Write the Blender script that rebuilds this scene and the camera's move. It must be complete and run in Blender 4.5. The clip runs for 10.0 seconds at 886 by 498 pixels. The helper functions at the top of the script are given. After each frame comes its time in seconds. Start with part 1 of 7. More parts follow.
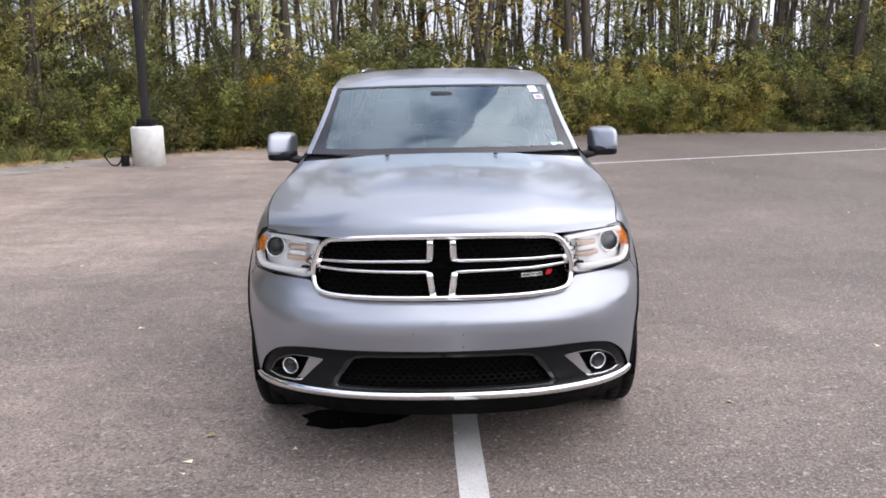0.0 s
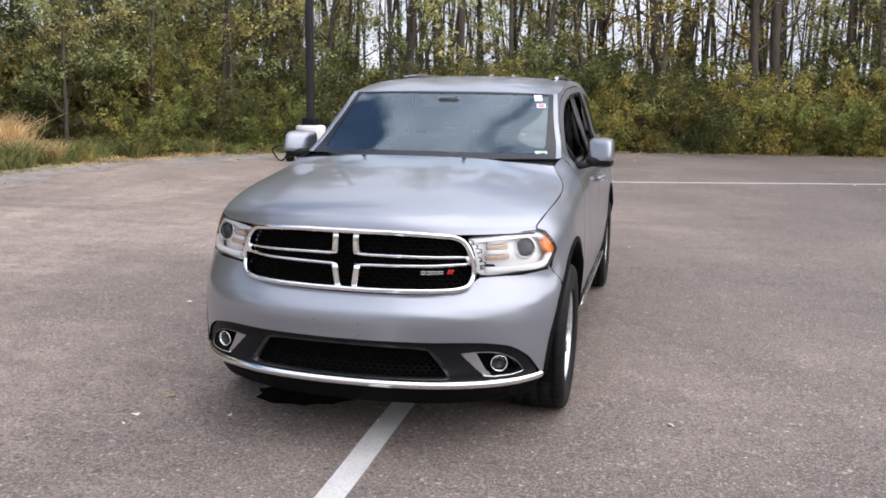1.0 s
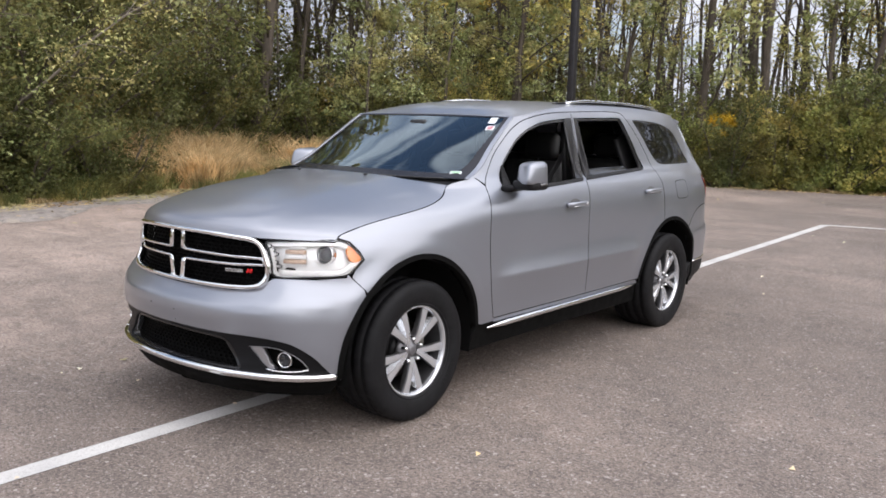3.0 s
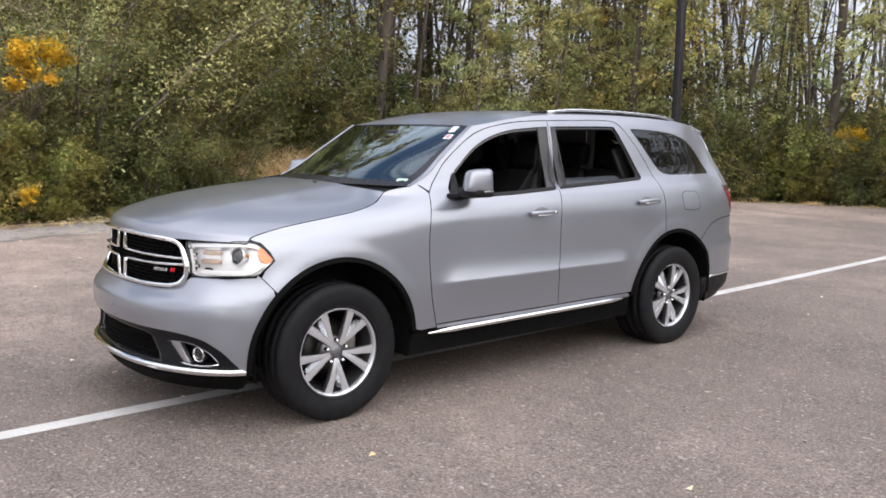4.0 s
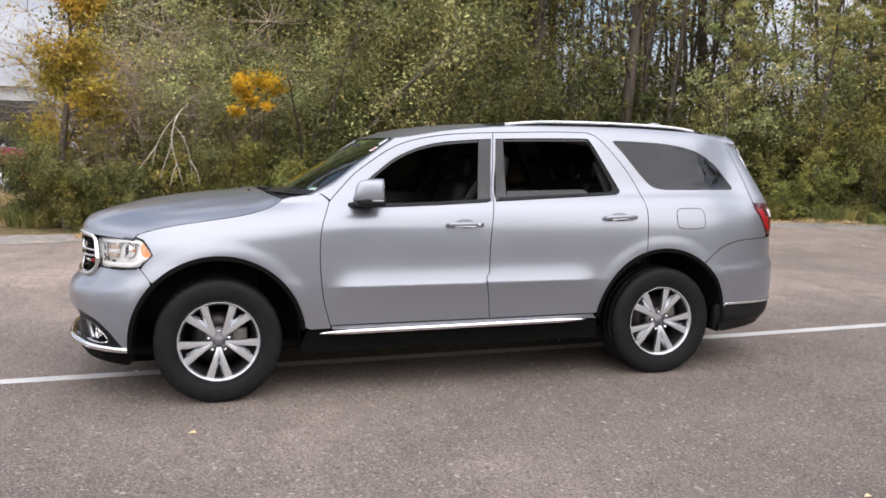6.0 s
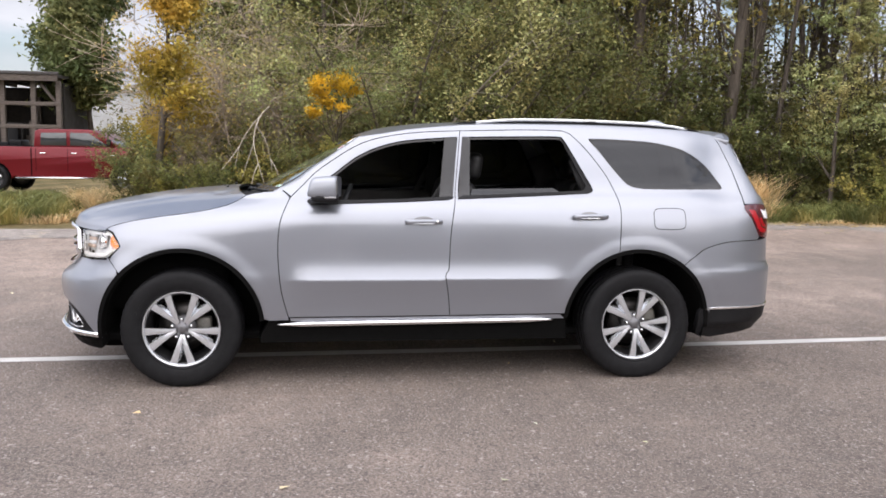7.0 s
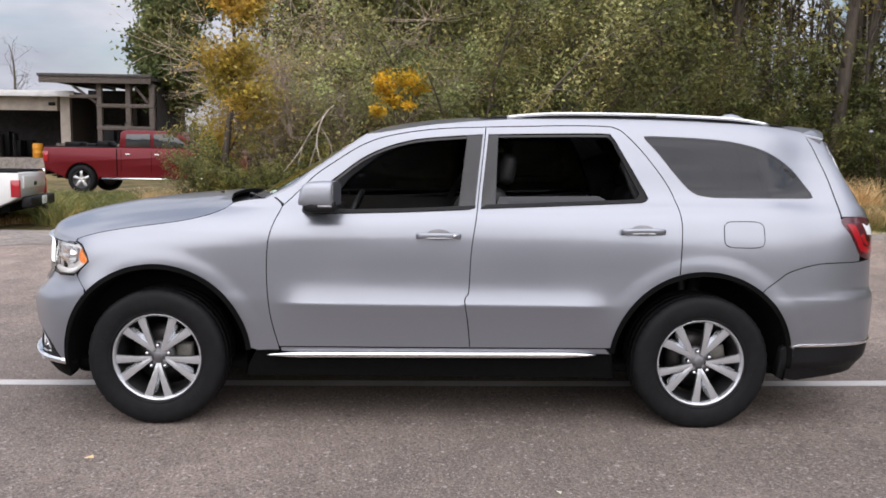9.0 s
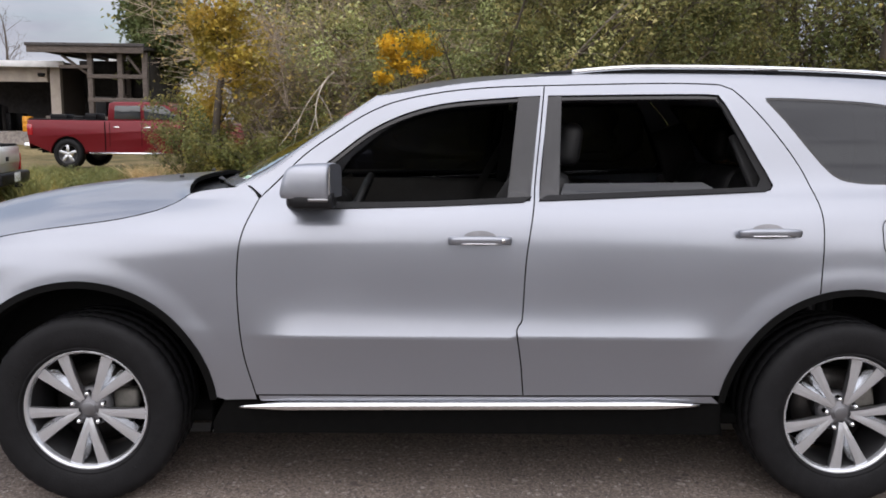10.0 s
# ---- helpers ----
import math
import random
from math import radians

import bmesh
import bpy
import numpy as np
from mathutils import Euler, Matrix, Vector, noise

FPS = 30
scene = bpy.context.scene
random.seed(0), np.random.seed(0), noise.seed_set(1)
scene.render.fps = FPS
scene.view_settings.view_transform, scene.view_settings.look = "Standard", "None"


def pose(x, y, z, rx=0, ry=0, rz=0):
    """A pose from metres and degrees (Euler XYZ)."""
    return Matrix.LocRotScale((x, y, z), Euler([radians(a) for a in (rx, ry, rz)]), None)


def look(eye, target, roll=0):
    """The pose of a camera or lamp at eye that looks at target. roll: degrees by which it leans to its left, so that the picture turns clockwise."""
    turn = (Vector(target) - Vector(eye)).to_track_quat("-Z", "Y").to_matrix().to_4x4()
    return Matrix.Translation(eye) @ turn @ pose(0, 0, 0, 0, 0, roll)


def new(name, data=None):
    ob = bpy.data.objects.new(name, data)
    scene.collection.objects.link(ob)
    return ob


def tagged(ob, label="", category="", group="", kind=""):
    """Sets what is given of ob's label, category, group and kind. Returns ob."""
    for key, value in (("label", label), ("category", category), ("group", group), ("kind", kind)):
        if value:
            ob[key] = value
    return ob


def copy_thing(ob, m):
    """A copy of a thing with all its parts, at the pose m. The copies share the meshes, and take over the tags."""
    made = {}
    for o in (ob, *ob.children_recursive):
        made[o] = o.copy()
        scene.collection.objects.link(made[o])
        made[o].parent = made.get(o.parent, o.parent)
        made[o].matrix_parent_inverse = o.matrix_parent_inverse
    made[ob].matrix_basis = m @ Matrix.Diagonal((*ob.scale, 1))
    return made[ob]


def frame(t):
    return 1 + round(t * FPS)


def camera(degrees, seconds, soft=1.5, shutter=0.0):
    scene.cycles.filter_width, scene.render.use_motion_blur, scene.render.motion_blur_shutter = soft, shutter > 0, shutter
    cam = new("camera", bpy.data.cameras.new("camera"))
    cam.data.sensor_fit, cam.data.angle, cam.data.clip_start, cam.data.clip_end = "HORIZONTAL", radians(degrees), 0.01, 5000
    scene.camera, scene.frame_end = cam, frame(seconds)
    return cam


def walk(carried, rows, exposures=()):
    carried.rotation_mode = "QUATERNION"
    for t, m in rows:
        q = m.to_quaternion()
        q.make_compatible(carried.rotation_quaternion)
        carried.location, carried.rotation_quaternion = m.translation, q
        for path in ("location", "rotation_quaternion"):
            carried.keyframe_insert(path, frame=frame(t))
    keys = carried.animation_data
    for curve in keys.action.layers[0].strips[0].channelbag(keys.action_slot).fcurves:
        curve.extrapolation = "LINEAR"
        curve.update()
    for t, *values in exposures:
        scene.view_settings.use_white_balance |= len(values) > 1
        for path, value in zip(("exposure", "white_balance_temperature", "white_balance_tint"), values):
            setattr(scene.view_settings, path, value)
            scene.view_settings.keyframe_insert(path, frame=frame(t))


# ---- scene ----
cam = camera(55.1, 10.0, soft=1.72)
PATH = [
    (0, (0.033, -4.329, 1.63), (0.018, -2.365, 1.254), -1.1),
    (0.5, (0.676, -4.348, 1.604), (0.408, -2.401, 1.236), -0.5),
    (1, (1.342, -4.358, 1.609), (0.858, -2.45, 1.255), 0.8),
    (1.5, (1.998, -4.205, 1.593), (1.293, -2.363, 1.26), 1.2),
    (2, (2.64, -3.973, 1.587), (1.74, -2.216, 1.267), 1.2),
    (2.5, (3.233, -3.701, 1.576), (2.154, -2.046, 1.269), 1.8),
    (2.7, (3.47, -3.55, 1.592), (2.316, -1.945, 1.289), 1.8),
    (4, (4.746, -2.482, 1.543), (3.226, -1.208, 1.286), 1.1),
    (4.5, (5.13, -1.97, 1.537), (3.494, -0.844, 1.3), 1.0),
    (5, (5.487, -1.408, 1.54), (3.746, -0.448, 1.312), 0.8),
    (5.5, (5.849, -0.809, 1.537), (4.023, -0.021, 1.322), 0.3),
    (6.8, (6.43, 0.74, 1.515), (4.467, 1.042, 1.282), 1.4),
    (7, (6.457, 0.94, 1.53), (4.487, 1.206, 1.305), 0.9),
    (7.5, (6.506, 1.323, 1.561), (4.524, 1.492, 1.346), 0.6),
    (8, (6.475, 1.53, 1.566), (4.488, 1.609, 1.354), 0.9),
    (8.5, (6.154, 1.558, 1.525), (4.166, 1.606, 1.317), 0.9),
    (9, (5.571, 1.488, 1.531), (3.584, 1.528, 1.306), 0.9),
    (9.5, (4.893, 1.438, 1.514), (2.91, 1.471, 1.257), 0.9),
    (10, (4.19, 1.357, 1.518), (2.212, 1.391, 1.229), 0.7),
]
walk(cam, [(t, look(eye, target, roll)) for t, eye, target, roll in PATH],
     exposures=[(0.0, 1.30, 6600, 13.0), (0.6, 1.22, 6600, 13.0), (2.0, 1.22, 6750, 12.0), (2.7, 1.18, 6800, 12.0), (3.9, 1.26, 6800, 12.0), (4.6, 1.20, 6850, 12.0), (5.5, 1.19, 6850, 12.0), (7.0, 1.26, 6850, 13.0), (7.7, 1.39, 6800, 13.5), (9.0, 0.98, 6750, 13.0), (10.0, 0.92, 6750, 13.0)])

# ---- light ----
SUN_ELEVATION, SUN_AZIMUTH = radians(42), radians(99)
world = bpy.data.worlds.new("overcast_sky")
scene.world = world
world.use_nodes = True
wn, wl = world.node_tree.nodes, world.node_tree.links
wn.clear()
w_out = wn.new("ShaderNodeOutputWorld")
w_bg = wn.new("ShaderNodeBackground")
w_bg.inputs["Strength"].default_value = 0.145
w_sky = wn.new("ShaderNodeTexSky")
w_sky.sky_type = "NISHITA"
w_sky.sun_disc = False
w_sky.sun_elevation, w_sky.sun_rotation = SUN_ELEVATION, SUN_AZIMUTH
w_co = wn.new("ShaderNodeTexCoord")
w_map = wn.new("ShaderNodeMapping")
w_map.inputs["Scale"].default_value = (1.0, 1.35, 3.4)
w_map.inputs["Rotation"].default_value = (0, 0, 0.6)
w_noise = wn.new("ShaderNodeTexNoise")
w_noise.inputs["Scale"].default_value = 2.1
w_noise.inputs["Detail"].default_value = 6
w_noise.inputs["Roughness"].default_value = 0.48
w_noise.inputs["Distortion"].default_value = 0.35
w_cover = wn.new("ShaderNodeValToRGB")
w_cover.color_ramp.elements[0].position, w_cover.color_ramp.elements[0].color = 0.36, (0.0, 0.0, 0.0, 1)
w_cover.color_ramp.elements[1].position, w_cover.color_ramp.elements[1].color = 0.47, (1, 1, 1, 1)
w_tone = wn.new("ShaderNodeValToRGB")
w_tone.color_ramp.elements[0].position, w_tone.color_ramp.elements[0].color = 0.30, (4.2, 4.55, 5.6, 1)
w_tone.color_ramp.elements[1].position, w_tone.color_ramp.elements[1].color = 0.68, (7.6, 8.1, 9.1, 1)
w_noise2 = wn.new("ShaderNodeTexNoise")
w_noise2.inputs["Scale"].default_value = 3.7
w_noise2.inputs["Detail"].default_value = 5
w_mix = wn.new("ShaderNodeMixRGB")
wl.new(w_co.outputs["Generated"], w_map.inputs["Vector"])
wl.new(w_map.outputs["Vector"], w_noise.inputs["Vector"])
wl.new(w_map.outputs["Vector"], w_noise2.inputs["Vector"])
# the cover opens high in the west
w_break = wn.new("ShaderNodeVectorMath")
w_break.operation = "DOT_PRODUCT"
w_break.inputs[1].default_value = (-0.84, 0.22, 0.50)
w_open = wn.new("ShaderNodeMapRange")
w_open.interpolation_type = "SMOOTHSTEP"
w_open.inputs["From Min"].default_value, w_open.inputs["From Max"].default_value = 0.55, 0.98
w_open.inputs["To Min"].default_value, w_open.inputs["To Max"].default_value = -0.05, 0.09
w_thin = wn.new("ShaderNodeMath")
w_thin.operation = "SUBTRACT"
wl.new(w_co.outputs["Generated"], w_break.inputs[0])
wl.new(w_break.outputs["Value"], w_open.inputs["Value"])
wl.new(w_noise.outputs["Fac"], w_thin.inputs[0])
wl.new(w_open.outputs["Result"], w_thin.inputs[1])
wl.new(w_thin.outputs["Value"], w_cover.inputs["Fac"])
wl.new(w_noise2.outputs["Fac"], w_tone.inputs["Fac"])
wl.new(w_cover.outputs["Color"], w_mix.inputs["Fac"])
wl.new(w_sky.outputs["Color"], w_mix.inputs["Color1"])
wl.new(w_tone.outputs["Color"], w_mix.inputs["Color2"])
# a thin overcast, a little brighter overhead than at the horizon
w_sep = wn.new("ShaderNodeSeparateXYZ")
w_rise = wn.new("ShaderNodeMapRange")
w_rise.inputs["From Min"].default_value, w_rise.inputs["From Max"].default_value = 0.0, 0.9
w_rise.inputs["To Min"].default_value, w_rise.inputs["To Max"].default_value = 0.70, 1.38
w_dome = wn.new("ShaderNodeMixRGB")
w_dome.blend_type = "MULTIPLY"
w_dome.inputs["Fac"].default_value = 1.0
wl.new(w_co.outputs["Generated"], w_sep.inputs["Vector"])
wl.new(w_sep.outputs["Z"], w_rise.inputs["Value"])
wl.new(w_mix.outputs["Color"], w_dome.inputs["Color1"])
wl.new(w_rise.outputs["Result"], w_dome.inputs["Color2"])
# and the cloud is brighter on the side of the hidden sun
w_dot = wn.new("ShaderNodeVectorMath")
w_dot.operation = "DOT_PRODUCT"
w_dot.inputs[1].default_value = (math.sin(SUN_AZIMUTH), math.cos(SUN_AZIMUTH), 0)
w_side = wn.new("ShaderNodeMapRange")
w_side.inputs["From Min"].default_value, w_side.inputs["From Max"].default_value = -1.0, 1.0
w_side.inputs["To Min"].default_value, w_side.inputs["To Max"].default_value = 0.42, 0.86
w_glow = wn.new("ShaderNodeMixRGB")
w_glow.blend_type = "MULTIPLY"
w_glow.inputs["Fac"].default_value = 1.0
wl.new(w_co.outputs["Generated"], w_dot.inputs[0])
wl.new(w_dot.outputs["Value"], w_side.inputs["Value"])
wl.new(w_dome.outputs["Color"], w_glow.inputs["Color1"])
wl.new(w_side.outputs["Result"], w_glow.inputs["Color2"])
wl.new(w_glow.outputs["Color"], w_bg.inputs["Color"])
wl.new(w_bg.outputs["Background"], w_out.inputs["Surface"])

sun_data = bpy.data.lights.new("sun", "SUN")
sun_data.energy, sun_data.angle, sun_data.color = 1.10, radians(110), (1.0, 0.93, 0.84)
sun = new("sun", sun_data)
sun.matrix_world = look((math.sin(SUN_AZIMUTH) * math.cos(SUN_ELEVATION) * 60, math.cos(SUN_AZIMUTH) * math.cos(SUN_ELEVATION) * 60, math.sin(SUN_ELEVATION) * 60), (0, 0, 0))

# ---- materials ----


class Nodes:
    """A node material under construction."""

    def __init__(self, name):
        self.m = bpy.data.materials.new(name)
        self.m.use_nodes = True
        self.t = self.m.node_tree
        self.b = self.t.nodes["Principled BSDF"]
        self.co = None

    def add(self, kind, **sockets):
        n = self.t.nodes.new(kind)
        for k, v in sockets.items():
            n.inputs[k.replace("_", " ")].default_value = v
        return n

    def link(self, a, b):
        self.t.links.new(a, b)

    def coord(self, which="Object"):
        if self.co is None:
            self.co = self.add("ShaderNodeTexCoord")
        return self.co.outputs[which]

    def noise(self, scale, detail=4.0, rough=0.55, vector=None, stretch=None):
        n = self.add("ShaderNodeTexNoise", Scale=scale, Detail=detail, Roughness=rough)
        v = vector or self.coord()
        if stretch:
            mp = self.add("ShaderNodeMapping", Scale=stretch)
            self.link(v, mp.inputs["Vector"])
            v = mp.outputs["Vector"]
        self.link(v, n.inputs["Vector"])
        return n.outputs["Fac"]

    def ramp(self, fac, stops):
        n = self.add("ShaderNodeValToRGB")
        e = n.color_ramp.elements
        while len(e) < len(stops):
            e.new(0.5)
        for i, (p, c) in enumerate(stops):
            e[i].position = p
            e[i].color = (*c, 1) if isinstance(c, tuple) else (c, c, c, 1)
        self.link(fac, n.inputs["Fac"])
        return n.outputs["Color"]

    def mix(self, fac, a, b, blend="MIX"):
        n = self.add("ShaderNodeMixRGB")
        n.blend_type = blend
        for v, s in ((fac, "Fac"), (a, "Color1"), (b, "Color2")):
            if isinstance(v, (int, float)):
                n.inputs[s].default_value = v if s == "Fac" else (v, v, v, 1)
            elif isinstance(v, tuple):
                n.inputs[s].default_value = (*v, 1)
            else:
                self.link(v, n.inputs[s])
        return n.outputs["Color"]

    def random(self):
        return self.add("ShaderNodeObjectInfo").outputs["Random"]

    def island(self):
        return self.add("ShaderNodeNewGeometry").outputs["Random Per Island"]

    def bump(self, height, strength, distance=0.01):
        n = self.add("ShaderNodeBump", Strength=strength, Distance=distance)
        self.link(height, n.inputs["Height"])
        self.link(n.outputs["Normal"], self.b.inputs["Normal"])

    def set(self, **kw):
        for k, v in kw.items():
            s = self.b.inputs[k.replace("_", " ")]
            if isinstance(v, tuple):
                s.default_value = (*v, 1) if len(v) == 3 and s.type == "RGBA" else v
            elif isinstance(v, (int, float)):
                s.default_value = v
            else:
                self.link(v, s)
        return self


def simple(name, color, rough=0.5, metal=0.0, vary=0.0, scale=30.0, bump=0.0, coat=0.0, spec=0.5):
    n = Nodes(name)
    n.set(Roughness=rough, Metallic=metal, Coat_Weight=coat, Specular_IOR_Level=spec)
    if vary:
        f = n.noise(scale, 5)
        lo, hi = tuple(c * (1 - vary) for c in color), tuple(min(1, c * (1 + vary)) for c in color)
        n.set(Base_Color=n.ramp(f, [(0.3, lo), (0.7, hi)]))
        n.set(Roughness=n.ramp(n.noise(scale * 0.4, 3), [(0.3, max(0.02, rough * 0.85)), (0.7, min(1, rough * 1.15))]))
    else:
        n.set(Base_Color=color)
    if bump:
        n.bump(n.noise(scale * 6, 3), bump, 0.004)
    return n.m


def make_paint(name, color, metal, rough, coat=1.0):
    n = Nodes(name)
    flake = n.noise(900, 1)
    dust = n.noise(2.3, 5)
    n.set(Base_Color=n.mix(n.ramp(flake, [(0.35, 0.0), (0.65, 1.0)]), tuple(c * 0.98 for c in color), tuple(min(1, c * 1.02) for c in color)), Metallic=metal)
    n.set(Roughness=n.ramp(dust, [(0.3, rough * 0.9), (0.75, rough * 1.15)]), Coat_Weight=coat, Coat_Roughness=0.05, Coat_IOR=1.5)
    return n.m


PAINT = make_paint("silver_paint", (0.292, 0.307, 0.344), 0.72, 0.32, 0.6)
RED_PAINT = make_paint("red_paint", (0.145, 0.002, 0.009), 0.35, 0.36, 0.2)
WHITE_PAINT = make_paint("white_paint", (0.72, 0.73, 0.72), 0.0, 0.4)
CHROME = simple("chrome", (0.86, 0.87, 0.88), 0.06, 1.0)
SATIN = simple("satin_metal", (0.78, 0.79, 0.8), 0.2, 1.0)
ALLOY = simple("machined_alloy", (0.62, 0.64, 0.67), 0.26, 0.72)
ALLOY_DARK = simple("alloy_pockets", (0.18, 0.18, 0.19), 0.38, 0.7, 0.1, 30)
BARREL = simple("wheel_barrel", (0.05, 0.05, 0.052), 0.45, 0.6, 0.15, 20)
RUBBER = simple("tyre_rubber", (0.009, 0.009, 0.010), 0.6, 0.0, 0.25, 18, 0.25, spec=0.16)
PLASTIC = simple("black_plastic", (0.009, 0.009, 0.010), 0.48, 0.0, 0.2, 60, 0.2, spec=0.2)
FASCIA = simple("grey_black_plastic", (0.007, 0.007, 0.008), 0.42, 0.0, 0.15, 60, 0.15, spec=0.14)
SATIN_DARK = simple("smoked_satin_metal", (0.30, 0.30, 0.31), 0.3, 1.0)
WEB = simple("bright_polished_alloy", (0.78, 0.80, 0.83), 0.22, 0.75)
BLADE = simple("satin_blade", (0.42, 0.42, 0.44), 0.32, 0.9)
BORDER = simple("printed_glass_border", (0.012, 0.012, 0.016), 0.25, 0.0, 0.1, 20, spec=0.35)
GLOSS_BLACK = simple("gloss_black", (0.012, 0.012, 0.013), 0.12)
PILLAR = simple("dark_pillar_film", (0.016, 0.016, 0.018), 0.2, 0.0, 0.2, 9)
MESH_BLACK = simple("grille_black", (0.002, 0.002, 0.002), 0.55, spec=0.04)
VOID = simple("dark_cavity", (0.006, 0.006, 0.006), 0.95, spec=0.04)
LEATHER = simple("black_leather", (0.009, 0.009, 0.010), 0.55, 0.0, 0.2, 50, 0.2)
TRIM_DARK = simple("dark_trim", (0.010, 0.010, 0.011), 0.6, 0.0, 0.15, 40)
HEADLINER = simple("grey_headliner", (0.030, 0.029, 0.028), 0.9, 0.0, 0.1, 80)
AMBER = simple("amber_lens", (0.85, 0.24, 0.02), 0.15, 0.0, 0.1, 60, 0, 1.0)
LAMP_WHITE = simple("lamp_reflector", (0.93, 0.94, 0.95), 0.22, 0.12)
LED_BAR = simple("daytime_light_bar", (0.93, 0.94, 0.95), 0.25)
TAIL_RED = simple("red_lens", (0.36, 0.006, 0.014), 0.14, 0.0, 0.1, 60, 0, 1.0)
TAIL_DARK = simple("dark_red_lens", (0.07, 0.003, 0.010), 0.1, 0.0, 0.1, 60, 0, 1.0)
BULB_GLASS = simple("projector_glass", (0.02, 0.022, 0.028), 0.05, 0.0, 0, 30, 0, 0.2, 0.4)
ORANGE_BULB = simple("orange_reflector", (0.66, 0.50, 0.40), 0.25, 0.2, 0.15, 90)
DISC = simple("brake_disc", (0.07, 0.066, 0.064), 0.45, 1.0, 0.1, 60)
CALIPER = simple("brake_caliper", (0.22, 0.21, 0.19), 0.55, 0.4, 0.2, 50)
STICKER = simple("white_sticker", (0.75, 0.78, 0.8), 0.5)
STICKER_RED = simple("pink_sticker", (0.5, 0.22, 0.24), 0.5)
STICKER_GREEN = simple("green_sticker", (0.35, 0.55, 0.38), 0.5)
BADGE_RED = simple("red_stripe", (0.5, 0.012, 0.015), 0.25)
SILL = simple("black_sill", (0.004, 0.004, 0.004), 0.65, 0.0, 0.2, 40, spec=0.06)
NOZZLE = simple("nozzle_black", (0.02, 0.02, 0.02), 0.4)


def make_glass(name, tint, clear, sheen=(1, 1, 1), gloss=1.75):
    """A thin pane: clear tinted transmission under a Fresnel gloss."""
    n = Nodes(name)
    n.t.nodes.remove(n.b)
    out = n.t.nodes["Material Output"]
    tr = n.add("ShaderNodeBsdfTransparent", Color=(*tint, 1))
    body = n.add("ShaderNodeBsdfDiffuse", Color=(0.01, 0.01, 0.011, 1))
    gl = n.add("ShaderNodeBsdfGlossy", Color=(*sheen, 1), Roughness=0.012)
    fr = n.add("ShaderNodeFresnel", IOR=1.52)
    inner, mx = n.add("ShaderNodeMixShader", Fac=clear), n.add("ShaderNodeMixShader")
    gain = n.add("ShaderNodeMath")
    gain.operation = "MULTIPLY"
    gain.inputs[1].default_value = gloss
    gain.use_clamp = True
    n.link(body.outputs[0], inner.inputs[1])
    n.link(tr.outputs[0], inner.inputs[2])
    n.link(fr.outputs[0], gain.inputs[0])
    n.link(gain.outputs[0], mx.inputs["Fac"])
    n.link(inner.outputs[0], mx.inputs[1])
    n.link(gl.outputs[0], mx.inputs[2])
    n.link(mx.outputs[0], out.inputs["Surface"])
    return n.m


WINDSHIELD = make_glass("windshield_glass", (0.36, 0.42, 0.42), 1.0, (0.78, 0.93, 1.0), 2.0)
PRIVACY = make_glass("privacy_glass", (0.028, 0.028, 0.031), 0.45, (0.92, 0.95, 1), 0.95)
LENS = make_glass("lamp_lens", (0.97, 0.97, 0.97), 1.0, (1, 1, 1), 0.8)


